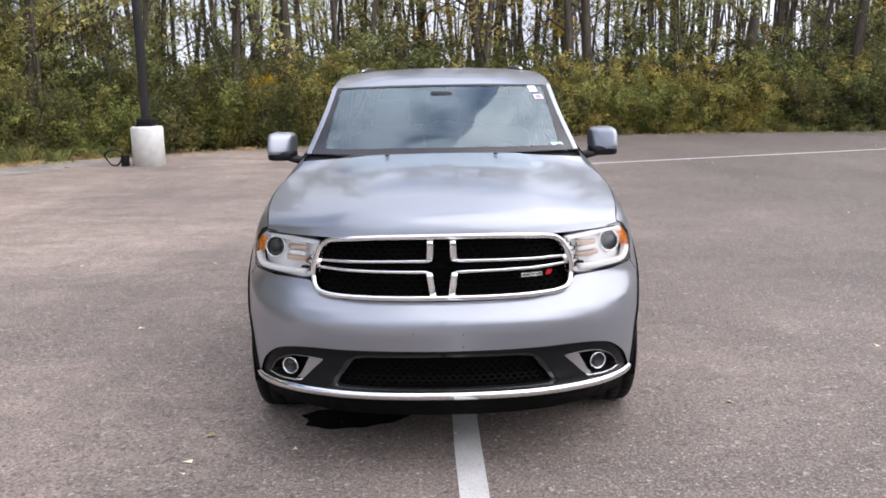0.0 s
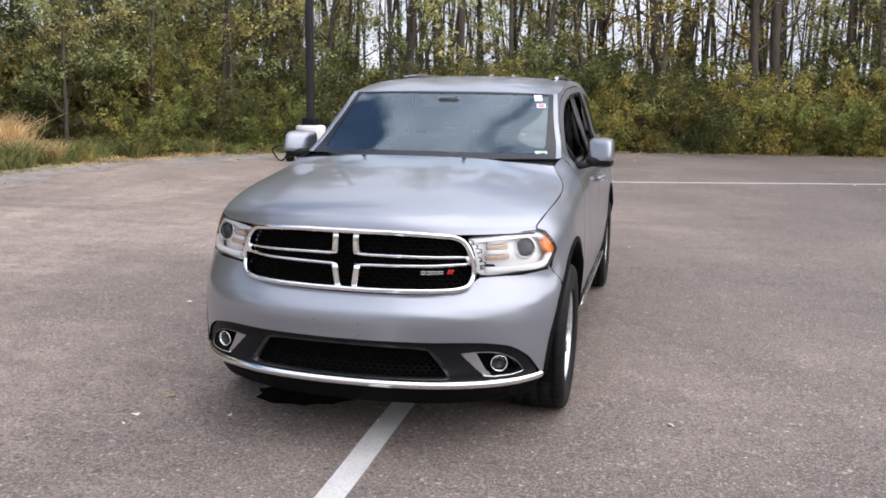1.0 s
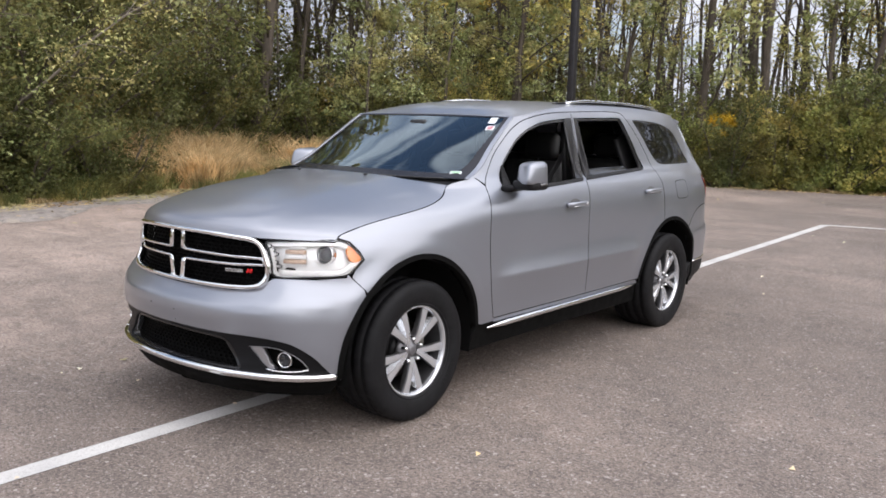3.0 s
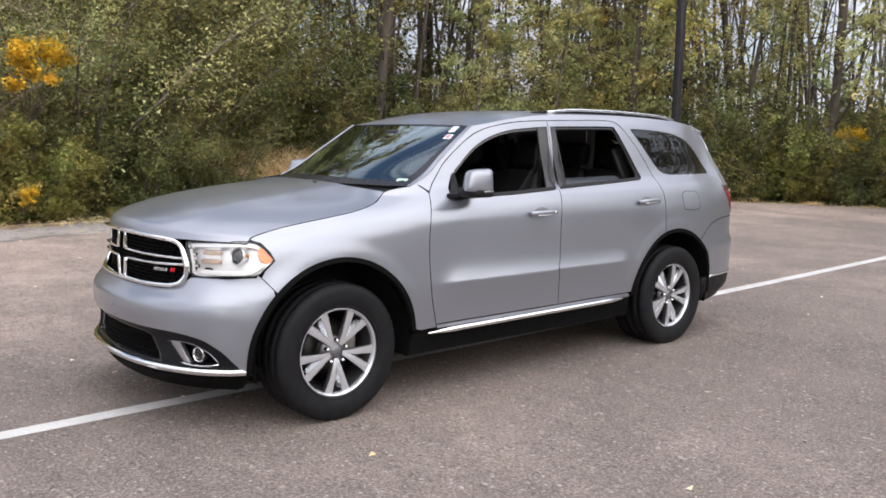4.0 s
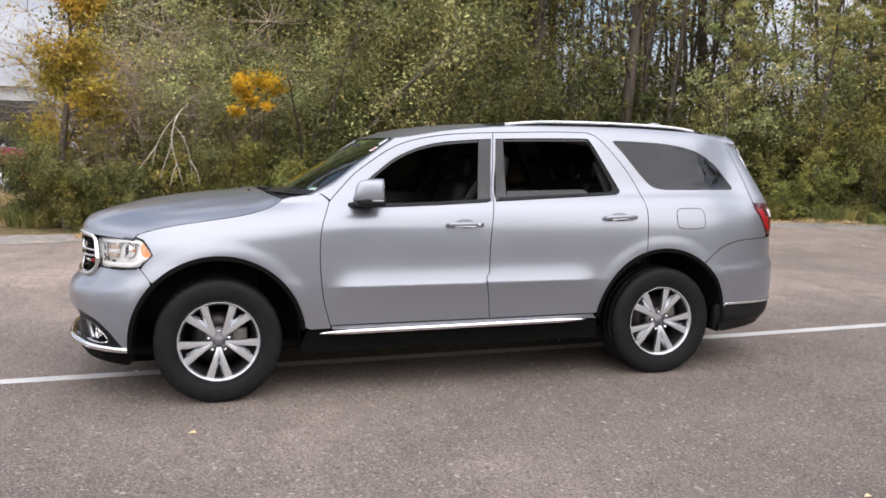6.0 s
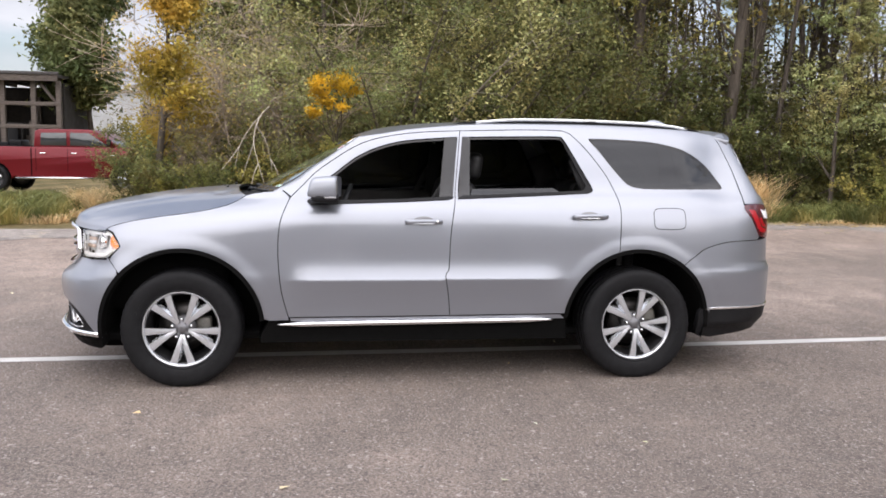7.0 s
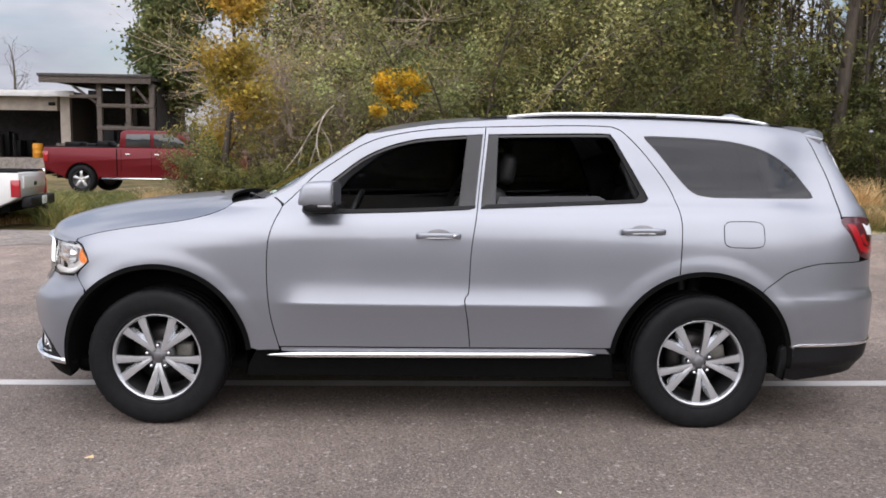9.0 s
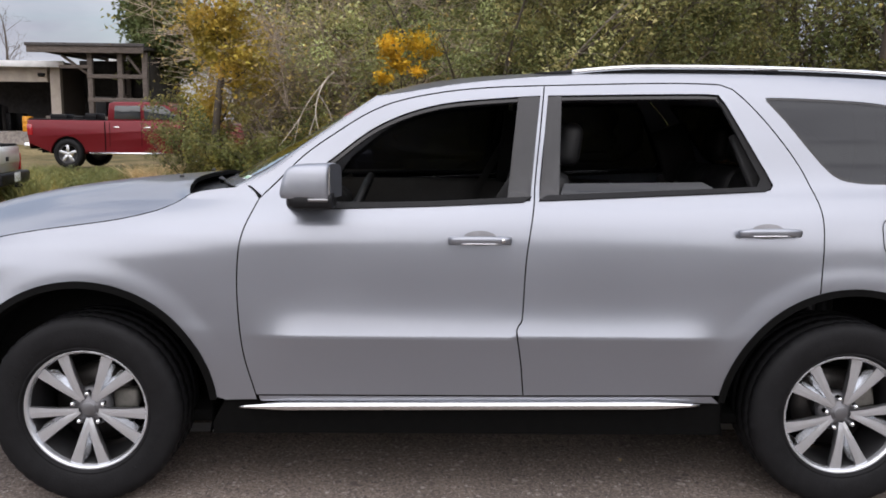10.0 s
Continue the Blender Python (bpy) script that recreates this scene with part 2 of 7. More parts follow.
def make_asphalt():
    n = Nodes("asphalt")
    broad = n.noise(0.16, 4, 0.6)
    streak = n.noise(0.55, 5, 0.6, stretch=(1.0, 0.25, 1))
    mid = n.noise(5, 6, 0.65)
    grit = n.noise(62, 5, 0.75)
    vo = n.add("ShaderNodeTexVoronoi", Scale=85.0)
    n.link(n.coord(), vo.inputs["Vector"])
    base = n.ramp(broad, [(0.3, (0.138, 0.113, 0.097)), (0.55, (0.173, 0.142, 0.122)), (0.75, (0.231, 0.191, 0.166))])
    base = n.mix(n.ramp(streak, [(0.42, 0.0), (0.7, 0.55)]), base, (0.265, 0.216, 0.190))
    px = n.add("ShaderNodeSeparateXYZ")
    n.link(n.coord(), px.inputs["Vector"])
    # tone scaled by x plus noise: lighter towards -x, darker towards +x
    cross_tone = n.add("ShaderNodeMath")
    cross_tone.operation = "MULTIPLY_ADD"
    cross_tone.inputs[1].default_value = 0.035
    n.link(px.outputs["X"], cross_tone.inputs[0])
    n.link(n.noise(0.3, 4, 0.6), cross_tone.inputs[2])
    base = n.mix(1.0, base, n.ramp(cross_tone.outputs[0], [(0.20, (2.55, 2.42, 2.36)), (0.36, (1.90, 1.84, 1.81)), (0.50, (1.34, 1.32, 1.31)), (0.60, (1.02, 1.01, 1.01)), (0.78, (0.78, 0.78, 0.78))]), "MULTIPLY")
    drag = n.noise(1.5, 6, 0.7, stretch=(0.35, 1.2, 1))
    base = n.mix(n.ramp(drag, [(0.34, 0.42), (0.52, 0.0)]), base, (0.11, 0.090, 0.081))
    base = n.mix(n.ramp(mid, [(0.35, 0.38), (0.58, 0.0)]), base, (0.088, 0.074, 0.067))
    blot = n.noise(17, 5, 0.7)
    base = n.mix(n.ramp(blot, [(0.30, 0.45), (0.44, 0.0)]), base, (0.07, 0.06, 0.055))
    base = n.mix(n.ramp(grit, [(0.38, 0.75), (0.54, 0.0)]), base, (0.06, 0.05, 0.046))
    base = n.mix(n.ramp(grit, [(0.55, 0.0), (0.70, 0.7)]), base, (0.35, 0.30, 0.265))
    chip = n.ramp(vo.outputs["Color"], [(0.86, 0.0), (0.95, 0.75)])
    base = n.mix(chip, base, (0.45, 0.42, 0.39))
    big = n.add("ShaderNodeTexVoronoi", Scale=46.0)
    n.link(n.coord(), big.inputs["Vector"])
    base = n.mix(n.ramp(big.outputs["Color"], [(0.10, 0.55), (0.17, 0.0)]), base, (0.05, 0.042, 0.038))
    base = n.mix(n.ramp(big.outputs["Color"], [(0.88, 0.0), (0.94, 0.6)]), base, (0.40, 0.36, 0.33))
    fine = n.add("ShaderNodeTexVoronoi", Scale=170.0)
    n.link(n.coord(), fine.inputs["Vector"])
    base = n.mix(n.ramp(fine.outputs["Color"], [(0.14, 0.6), (0.24, 0.0)]), base, (0.055, 0.047, 0.043))
    base = n.mix(n.ramp(fine.outputs["Color"], [(0.80, 0.0), (0.90, 0.65)]), base, (0.42, 0.38, 0.35))
    n.set(Base_Color=base, Roughness=n.ramp(mid, [(0.3, 0.72), (0.7, 0.92)]), Specular_IOR_Level=0.3)
    n.bump(n.mix(0.6, grit, vo.outputs["Distance"]), 0.55, 0.006)
    return n.m


def make_line():
    n = Nodes("road_line_paint")
    wear = n.noise(26, 6, 0.7)
    grit = n.noise(120, 3, 0.6)
    base = n.ramp(n.noise(3, 4), [(0.3, (0.46, 0.45, 0.44)), (0.7, (0.58, 0.57, 0.55))])
    base = n.mix(n.ramp(wear, [(0.62, 0.0), (0.74, 0.75)]), base, (0.13, 0.115, 0.105))
    base = n.mix(n.ramp(grit, [(0.36, 0.4), (0.5, 0.0)]), base, (0.2, 0.19, 0.18))
    n.set(Base_Color=base, Roughness=0.75)
    n.bump(grit, 0.4, 0.004)
    return n.m


def make_soil():
    n = Nodes("soil_and_litter")
    a, b, c = n.noise(0.7, 5), n.noise(9, 6, 0.7), n.noise(70, 4, 0.7)
    base = n.ramp(a, [(0.3, (0.075, 0.072, 0.034)), (0.5, (0.20, 0.155, 0.080)), (0.7, (0.32, 0.25, 0.135))])
    base = n.mix(n.ramp(b, [(0.35, 0.7), (0.6, 0.0)]), base, (0.085, 0.075, 0.034))
    base = n.mix(n.ramp(c, [(0.55, 0.0), (0.7, 0.6)]), base, (0.26, 0.19, 0.08))
    n.set(Base_Color=base, Roughness=0.95, Specular_IOR_Level=0.15)
    n.bump(b, 0.6, 0.05)
    return n.m


def make_leaf(name, stops, through_light=0.30, patch=1.4, shift=1.0):
    """Leaves whose colour runs in sprays and patches, with a little change from leaf to leaf."""
    n = Nodes(name)
    pick = n.mix(0.36, n.ramp(n.noise(3.4, 3, 0.6), [(0.33, 0.0), (0.67, 1.0)]), n.island())
    col = n.ramp(pick, stops)
    tone = n.ramp(n.random(), [(0.0, 0.80), (1.0, 1.18)])
    col = n.mix(1.0, col, tone, "MULTIPLY")
    hue = n.ramp(n.noise(0.55, 2), [(0.38, (0.90, 1.03, 0.98)), (0.62, (1.13, 0.98, 0.90))])
    col = n.mix(shift, col, hue, "MULTIPLY")
    col = n.mix(1.0, col, n.ramp(n.noise(patch, 2), [(0.34, 0.62), (0.5, 1.0), (0.66, 1.32)]), "MULTIPLY")
    n.set(Base_Color=col, Roughness=0.6, Specular_IOR_Level=0.2)
    tl = n.add("ShaderNodeBsdfTranslucent")
    n.link(col, tl.inputs["Color"])
    mx = n.add("ShaderNodeMixShader", Fac=through_light)
    n.link(n.b.outputs[0], mx.inputs[1])
    n.link(tl.outputs[0], mx.inputs[2])
    n.link(mx.outputs[0], n.t.nodes["Material Output"].inputs["Surface"])
    return n.m


def make_bark(name, lo, hi):
    n = Nodes(name)
    f = n.noise(14, 6, 0.65, stretch=(1, 1, 0.18))
    n.set(Base_Color=n.mix(n.ramp(n.random(), [(0, 0.0), (1, 0.35)]), n.ramp(f, [(0.3, lo), (0.7, hi)]), (0.12, 0.10, 0.085)), Roughness=0.9, Specular_IOR_Level=0.2)
    n.bump(f, 0.7, 0.03)
    return n.m


def make_wood():
    n = Nodes("weathered_wood")
    f = n.noise(5, 6, 0.7, stretch=(6, 1, 6))
    n.set(Base_Color=n.ramp(f, [(0.3, (0.060, 0.048, 0.042)), (0.7, (0.15, 0.125, 0.11))]), Roughness=0.9)
    n.bump(f, 0.4, 0.02)
    return n.m


def make_concrete():
    n = Nodes("painted_concrete")
    a, b = n.noise(6, 6, 0.6), n.noise(60, 3)
    base = n.ramp(a, [(0.3, (0.60, 0.60, 0.58)), (0.7, (0.76, 0.76, 0.74))])
    n.set(Base_Color=n.mix(n.ramp(b, [(0.6, 0.0), (0.75, 0.35)]), base, (0.42, 0.41, 0.39)), Roughness=0.85)
    n.bump(b, 0.3, 0.01)
    return n.m


ASPHALT, LINE, SOIL = make_asphalt(), make_line(), make_soil()
WOOD, CONCRETE = make_wood(), make_concrete()
BARK = make_bark("grey_bark", (0.045, 0.038, 0.032), (0.15, 0.125, 0.10))
BONE = make_bark("bleached_wood", (0.34, 0.30, 0.25), (0.62, 0.56, 0.48))
BARK_PALE = make_bark("pale_bark", (0.16, 0.14, 0.12), (0.38, 0.34, 0.29))
LEAF_GREEN = make_leaf("green_leaves", [(0.0, (0.130, 0.146, 0.046)), (0.5, (0.245, 0.252, 0.078)), (1.0, (0.46, 0.42, 0.135))])
LEAF_DARK = make_leaf("dark_green_leaves", [(0.0, (0.080, 0.088, 0.036)), (0.6, (0.160, 0.165, 0.063)), (1.0, (0.33, 0.30, 0.112))])
LEAF_OLIVE = make_leaf("olive_leaves", [(0.0, (0.19, 0.182, 0.062)), (0.5, (0.39, 0.345, 0.112)), (1.0, (0.66, 0.55, 0.18))])
LEAF_WILLOW = make_leaf("fine_green_leaves", [(0.0, (0.075, 0.095, 0.040)), (0.6, (0.145, 0.165, 0.068)), (1.0, (0.26, 0.265, 0.115))])
LEAF_SILVER = make_leaf("silvery_leaves", [(0.0, (0.20, 0.215, 0.092)), (0.6, (0.40, 0.40, 0.178)), (1.0, (0.68, 0.66, 0.36))])
LEAF_YELLOW = make_leaf("golden_leaves", [(0.0, (0.33, 0.19, 0.014)), (0.6, (0.56, 0.36, 0.03)), (1.0, (0.70, 0.52, 0.08))], 0.25, 3.0, 0.3)
LEAF_GOLD = make_leaf("ochre_leaves", [(0.0, (0.30, 0.21, 0.055)), (0.5, (0.52, 0.37, 0.072)), (1.0, (0.72, 0.55, 0.12))])
PALE_LITTER = make_leaf("bleached_leaves", [(0.0, (0.45, 0.36, 0.20)), (0.5, (0.66, 0.60, 0.44)), (1.0, (0.80, 0.78, 0.70))], 0.1)
LITTER = make_leaf("fallen_leaves", [(0.0, (0.26, 0.19, 0.09)), (0.5, (0.44, 0.35, 0.18)), (1.0, (0.60, 0.50, 0.28))], 0.1)
STRAW = make_leaf("dry_grass", [(0.0, (0.42, 0.27, 0.13)), (0.45, (0.70, 0.51, 0.28)), (1.0, (0.88, 0.74, 0.48))], 0.45, 1.6, 0.2)
WEED = make_leaf("green_weeds", [(0.0, (0.12, 0.135, 0.05)), (0.6, (0.25, 0.25, 0.095)), (1.0, (0.48, 0.42, 0.20))], 0.3)
LEAF_BROWN = make_leaf("tan_withered_leaves", [(0.0, (0.24, 0.19, 0.07)), (0.5, (0.44, 0.36, 0.14)), (1.0, (0.64, 0.54, 0.24))])
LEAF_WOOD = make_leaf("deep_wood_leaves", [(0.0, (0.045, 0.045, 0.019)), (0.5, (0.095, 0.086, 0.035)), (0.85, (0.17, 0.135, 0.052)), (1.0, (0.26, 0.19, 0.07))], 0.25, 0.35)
BARK_TAN = make_bark("tan_twigs", (0.32, 0.25, 0.19), (0.60, 0.50, 0.40))


def make_worn_asphalt():
    n = Nodes("worn_asphalt")
    a, b, c, g = n.noise(0.9, 5, 0.6), n.noise(7, 6, 0.7), n.noise(2.6, 7, 0.75), n.noise(62, 5, 0.75)
    base = n.ramp(a, [(0.3, (0.25, 0.222, 0.206)), (0.7, (0.42, 0.378, 0.350))])
    base = n.mix(n.ramp(b, [(0.35, 0.6), (0.52, 0.0)]), base, (0.075, 0.067, 0.062))
    base = n.mix(n.ramp(c, [(0.54, 0.0), (0.66, 0.75)]), base, (0.50, 0.42, 0.31))
    base = n.mix(n.ramp(g, [(0.40, 0.6), (0.52, 0.0)]), base, (0.06, 0.053, 0.05))
    n.set(Base_Color=base, Roughness=0.88, Specular_IOR_Level=0.25)
    n.bump(n.mix(0.5, g, b), 0.6, 0.01)
    return n.m


WORN = make_worn_asphalt()

# ---- the shape of the car body ----
def pchip(xs, ys, x):
    """Monotone cubic through (xs, ys), flat beyond the ends."""
    xs, ys = np.asarray(xs, float), np.asarray(ys, float)
    x = np.clip(np.asarray(x, float), xs[0], xs[-1])
    h = np.diff(xs)
    s = np.diff(ys) / h
    m = np.zeros_like(ys)
    m[0], m[-1] = s[0], s[-1]
    for i in range(1, len(xs) - 1):
        if s[i - 1] * s[i] > 0:
            w1, w2 = 2 * h[i] + h[i - 1], h[i] + 2 * h[i - 1]
            m[i] = (w1 + w2) / (w1 / s[i - 1] + w2 / s[i])
    k = np.clip(np.searchsorted(xs, x, side="right") - 1, 0, len(xs) - 2)
    t = (x - xs[k]) / h[k]
    t2, t3 = t * t, t * t * t
    return ((2 * t3 - 3 * t2 + 1) * ys[k] + (t3 - 2 * t2 + t) * h[k] * m[k]
            + (-2 * t3 + 3 * t2) * ys[k + 1] + (t3 - t2) * h[k] * m[k + 1])


def natural(xs, ys, x):
    """Natural cubic spline through (xs, ys)."""
    xs, ys = np.asarray(xs, float), np.asarray(ys, float)
    n, h = len(xs), np.diff(xs)
    a, r = np.eye(n), np.zeros(n)
    for i in range(1, n - 1):
        a[i, i - 1:i + 2] = h[i - 1], 2 * (h[i - 1] + h[i]), h[i]
        r[i] = 6 * ((ys[i + 1] - ys[i]) / h[i] - (ys[i] - ys[i - 1]) / h[i - 1])
    m = np.linalg.solve(a, r)
    x = np.asarray(x, float)
    k = np.clip(np.searchsorted(xs, x, side="right") - 1, 0, n - 2)
    p, q = xs[k + 1] - x, x - xs[k]
    return ((m[k] * p ** 3 + m[k + 1] * q ** 3) / (6 * h[k]) + (ys[k] / h[k] - m[k] * h[k] / 6) * p
            + (ys[k + 1] / h[k] - m[k + 1] * h[k] / 6) * q)


# half of the car's plan at bumper height, from the nose round the side to the tail
PLAN = [(0, -.925), (.2, -.915), (.4, -.88), (.56, -.82), (.69, -.735), (.79, -.63), (.86, -.50), (.91, -.33), (.938, -.12), (.949, .2),
        (.953, .7), (.956, 1.4), (.956, 2.2), (.953, 2.9), (.942, 3.4), (.91, 3.72), (.86, 3.90), (.77, 4.04), (.62, 4.125), (.4, 4.175), (.2, 4.195), (0, 4.2)]
PX, PY = [p[0] for p in PLAN], [p[1] for p in PLAN]
PS = np.concatenate(([0], np.cumsum(np.hypot(np.diff(PX), np.diff(PY)))))
# the same run carried a little past the centre line at both ends, so that the halves meet smoothly
QX = [-PX[2], -PX[1]] + PX + [-PX[-2], -PX[-3]]
QY = [PY[2], PY[1]] + PY + [PY[-2], PY[-3]]
QS = np.concatenate(([-PS[2], -PS[1]], PS, [2 * PS[-1] - PS[-2], 2 * PS[-1] - PS[-3]]))


def plan(s):
    e = 1e-3
    x, y = natural(QS, QX, s), natural(QS, QY, s)
    tx, ty = natural(QS, QX, s + e) - natural(QS, QX, s - e), natural(QS, QY, s + e) - natural(QS, QY, s - e)
    n = np.hypot(tx, ty)
    return x, y, ty / n, -tx / n


# how far the body lies inside that plan, by height: (plan point, [(height, depth), ...])
SIDE = [
    (0, [(.20, .10), (.27, .05), (.33, .012), (.37, .012), (.42, .03), (.50, .03), (.535, .012), (.56, .008), (.62, 0), (.665, .006), (.70, .035), (.735, .075), (.78, .09), (.90, .09), (1.0, .095), (1.04, .12), (1.1, .2)]),
    (2, [(.20, .10), (.27, .05), (.33, .012), (.37, .012), (.42, .03), (.50, .03), (.535, .012), (.56, .008), (.62, 0), (.665, .006), (.70, .035), (.735, .075), (.78, .092), (.90, .092), (1.0, .10), (1.04, .125), (1.1, .2)]),
    (3, [(.20, .10), (.27, .05), (.33, .012), (.37, .012), (.44, .02), (.50, .02), (.535, .01), (.58, .004), (.63, 0), (.68, .012), (.73, .06), (.78, .1), (.82, .112), (.9, .115), (1.0, .13), (1.04, .15), (1.1, .22)]),
    (4, [(.20, .095), (.27, .045), (.33, .002), (.38, 0), (.46, 0), (.52, -.006), (.6, -.009), (.67, 0), (.74, .04), (.79, .08), (.82, .095), (.9, .10), (1.0, .125), (1.05, .15), (1.1, .2)]),
    (5, [(.20, .08), (.27, .035), (.33, -.005), (.4, -.013), (.5, -.018), (.6, -.018), (.68, -.008), (.75, .03), (.81, .062), (.9, .07), (1.0, .10), (1.05, .13), (1.1, .17)]),
    (6, [(.20, .05), (.27, .015), (.35, -.014), (.5, -.026), (.6, -.027), (.7, -.018), (.8, .014), (.9, .028), (1.0, .06), (1.06, .10), (1.12, .15)]),
    (7, [(.20, .03), (.35, -.008), (.5, -.022), (.62, -.026), (.74, -.020), (.85, 0), (.95, .018), (1.02, .05), (1.07, .09), (1.13, .14)]),
    (9, [(.20, .04), (.35, .015), (.55, .008), (.7, .0), (.76, .006), (.9, .012), (1.0, .02), (1.08, .045), (1.13, .085), (1.17, .13), (1.22, .2)]),
    (10, [(.20, .05), (.3, .045), (.4, .033), (.5, .024), (.6, .017), (.70, .014), (.80, .0165), (.88, .020), (.95, .022), (1.05, .027), (1.12, .045), (1.18, .085), (1.22, .122), (1.27, .163), (1.36, .198), (1.5, .250), (1.7, .325), (1.77, .36)]),
    (11, [(.20, .06), (.3, .05), (.4, .036), (.5, .024), (.6, .017), (.70, .014), (.80, .0165), (.88, .020), (.95, .022), (1.05, .028), (1.13, .042), (1.19, .066), (1.235, .10), (1.28, .143), (1.5, .208), (1.66, .262), (1.72, .295), (1.77, .35)]),
    (12, [(.20, .06), (.3, .05), (.4, .036), (.5, .024), (.6, .017), (.70, .014), (.80, .0165), (.88, .020), (.95, .022), (1.05, .028), (1.13, .042), (1.19, .066), (1.235, .10), (1.28, .143), (1.5, .208), (1.66, .262), (1.72, .295), (1.77, .35)]),
    (14, [(.20, .08), (.32, .05), (.45, .03), (.6, .012), (.7, .0), (.76, .006), (.85, .012), (.95, .018), (1.05, .028), (1.15, .055), (1.24, .10), (1.3, .15), (1.5, .22), (1.66, .28), (1.72, .325), (1.77, .39)]),
    (15, [(.20, .10), (.32, .06), (.37, .02), (.45, .02), (.6, .008), (.72, 0), (.78, .010), (.9, .02), (1.0, .030), (1.1, .046), (1.2, .088), (1.3, .160), (1.5, .252), (1.66, .32), (1.72, .365), (1.77, .44)]),
    (17, [(.20, .12), (.32, .06), (.4, .005), (.6, -.012), (.74, -.016), (.8, .006), (.9, .008), (1.0, .010), (1.1, .016), (1.2, .042), (1.3, .100), (1.5, .225), (1.66, .325), (1.77, .46)]),
    (21, [(.20, .15), (.32, .08), (.4, .010), (.6, -.010), (.74, -.014), (.8, .014), (.9, .020), (1.0, .024), (1.2, .055), (1.3, .105), (1.5, .235), (1.66, .345), (1.77, .45)]),
]
SIDE_S = np.array([PS[k] for k, _ in SIDE])
HUBS = ((0.0, .376), (3.042, .376))


def depth(s, z):
    """Vectorised: depth at plan length s and height z."""
    s, z = np.atleast_1d(s), np.atleast_1d(z)
    rows = np.array([pchip([p[0] for p in prof], [p[1] for p in prof], z) for _, prof in SIDE])
    k = np.clip(np.searchsorted(SIDE_S, s, side="right") - 1, 0, len(SIDE_S) - 2)
    i = np.arange(len(s))
    h = SIDE_S[k + 1] - SIDE_S[k]
    t = (s - SIDE_S[k]) / h

    def slope(j):
        a, b = np.maximum(j - 1, 0), np.minimum(j + 1, len(SIDE_S) - 1)
        return (rows[b, i] - rows[a, i]) / (SIDE_S[b] - SIDE_S[a])
    t2, t3 = t * t, t * t * t
    return ((2 * t3 - 3 * t2 + 1) * rows[k, i] + (t3 - 2 * t2 + t) * h * slope(k)
            + (-2 * t3 + 3 * t2) * rows[k + 1, i] + (t3 - t2) * h * slope(k + 1))


def skin(s, z, inset=0.0):
    """Points of the body's skin (the car's left half)."""
    s, z = np.atleast_1d(np.asarray(s, float)), np.atleast_1d(np.asarray(z, float))
    x, y, nx, ny = plan(s)
    d = depth(s, z) + inset
    # the crease along the doors fades out before both wheel arches
    a, b = np.clip((y - .60) / .26, 0, 1), np.clip((2.60 - y) / .26, 0, 1)
    run = a * a * (3 - 2 * a) * b * b * (3 - 2 * b) * (x > .6)
    up, low = np.clip((.84 - z) / .14, 0, 1), np.clip((z - .48) / .22, 0, 1)
    d = d - .0205 * run * np.where(z > .70, up * up, low * low)
    for hy, hz in HUBS:
        r = np.hypot(y - hy, z - hz)
        f = np.clip((.625 - r) / .085, 0, 1)
        d = d - .0052 * f * f * (3 - 2 * f) * (x > .6) * np.clip((z - .45) / .15, .25, 1)
    return np.stack((x - nx * d, y - ny * d, z), 1)


def skin_normals(s, z):
    e = 2e-3
    a = skin(s + e, z) - skin(s - e, z)
    b = skin(s, z + e) - skin(s, z - e)
    n = np.cross(a, b)
    return n / np.linalg.norm(n, axis=1)[:, None]

# ---- building tools ----
from mathutils.geometry import delaunay_2d_cdt


def thing(name, label, category, at=(0, 0, 0), group="", kind=""):
    ob = new(name)
    ob.location = at
    ob.empty_display_size = 0.2
    return tagged(ob, label, category, group, kind)


def mesh_of(name, verts, faces, smooth=False):
    me = bpy.data.meshes.new(name)
    me.from_pydata([tuple(map(float, v)) for v in verts], [], [tuple(int(i) for i in f) for f in faces])
    me.polygons.foreach_set("use_smooth", [smooth] * len(me.polygons))
    me.update()
    return me


def part(name, data, material, parent, label="", at=None):
    """Links a mesh or a bmesh as one object under a thing or a part."""
    if isinstance(data, bmesh.types.BMesh):
        me = bpy.data.meshes.new(name)
        bmesh.ops.recalc_face_normals(data, faces=data.faces)
        data.to_mesh(me)
        data.free()
        data = me
    if material is not None and not data.materials:
        data.materials.append(material)
    ob = new(name, data)
    ob.parent = parent
    if at is not None:
        ob.matrix_basis = at
    return tagged(ob, label)


def box(sx, sy, sz, at=(0, 0, 0), bevel=0.0, segments=2, turn=None, smooth=True):
    """A bmesh box with bevelled edges."""
    bm = bmesh.new()
    bmesh.ops.create_cube(bm, size=1.0)
    bmesh.ops.scale(bm, vec=(sx, sy, sz), verts=bm.verts)
    if bevel:
        bmesh.ops.bevel(bm, geom=bm.edges[:], offset=bevel, segments=segments, affect="EDGES", profile=0.5)
    if turn is not None:
        bmesh.ops.transform(bm, matrix=turn, verts=bm.verts)
    bmesh.ops.translate(bm, vec=at, verts=bm.verts)
    for f in bm.faces:
        f.smooth = smooth and bevel > 0
    return bm


def join(*bms):
    out = bmesh.new()
    for b in bms:
        me = bpy.data.meshes.new("temporary")
        b.to_mesh(me)
        b.free()
        out.from_mesh(me)
        bpy.data.meshes.remove(me)
    return out


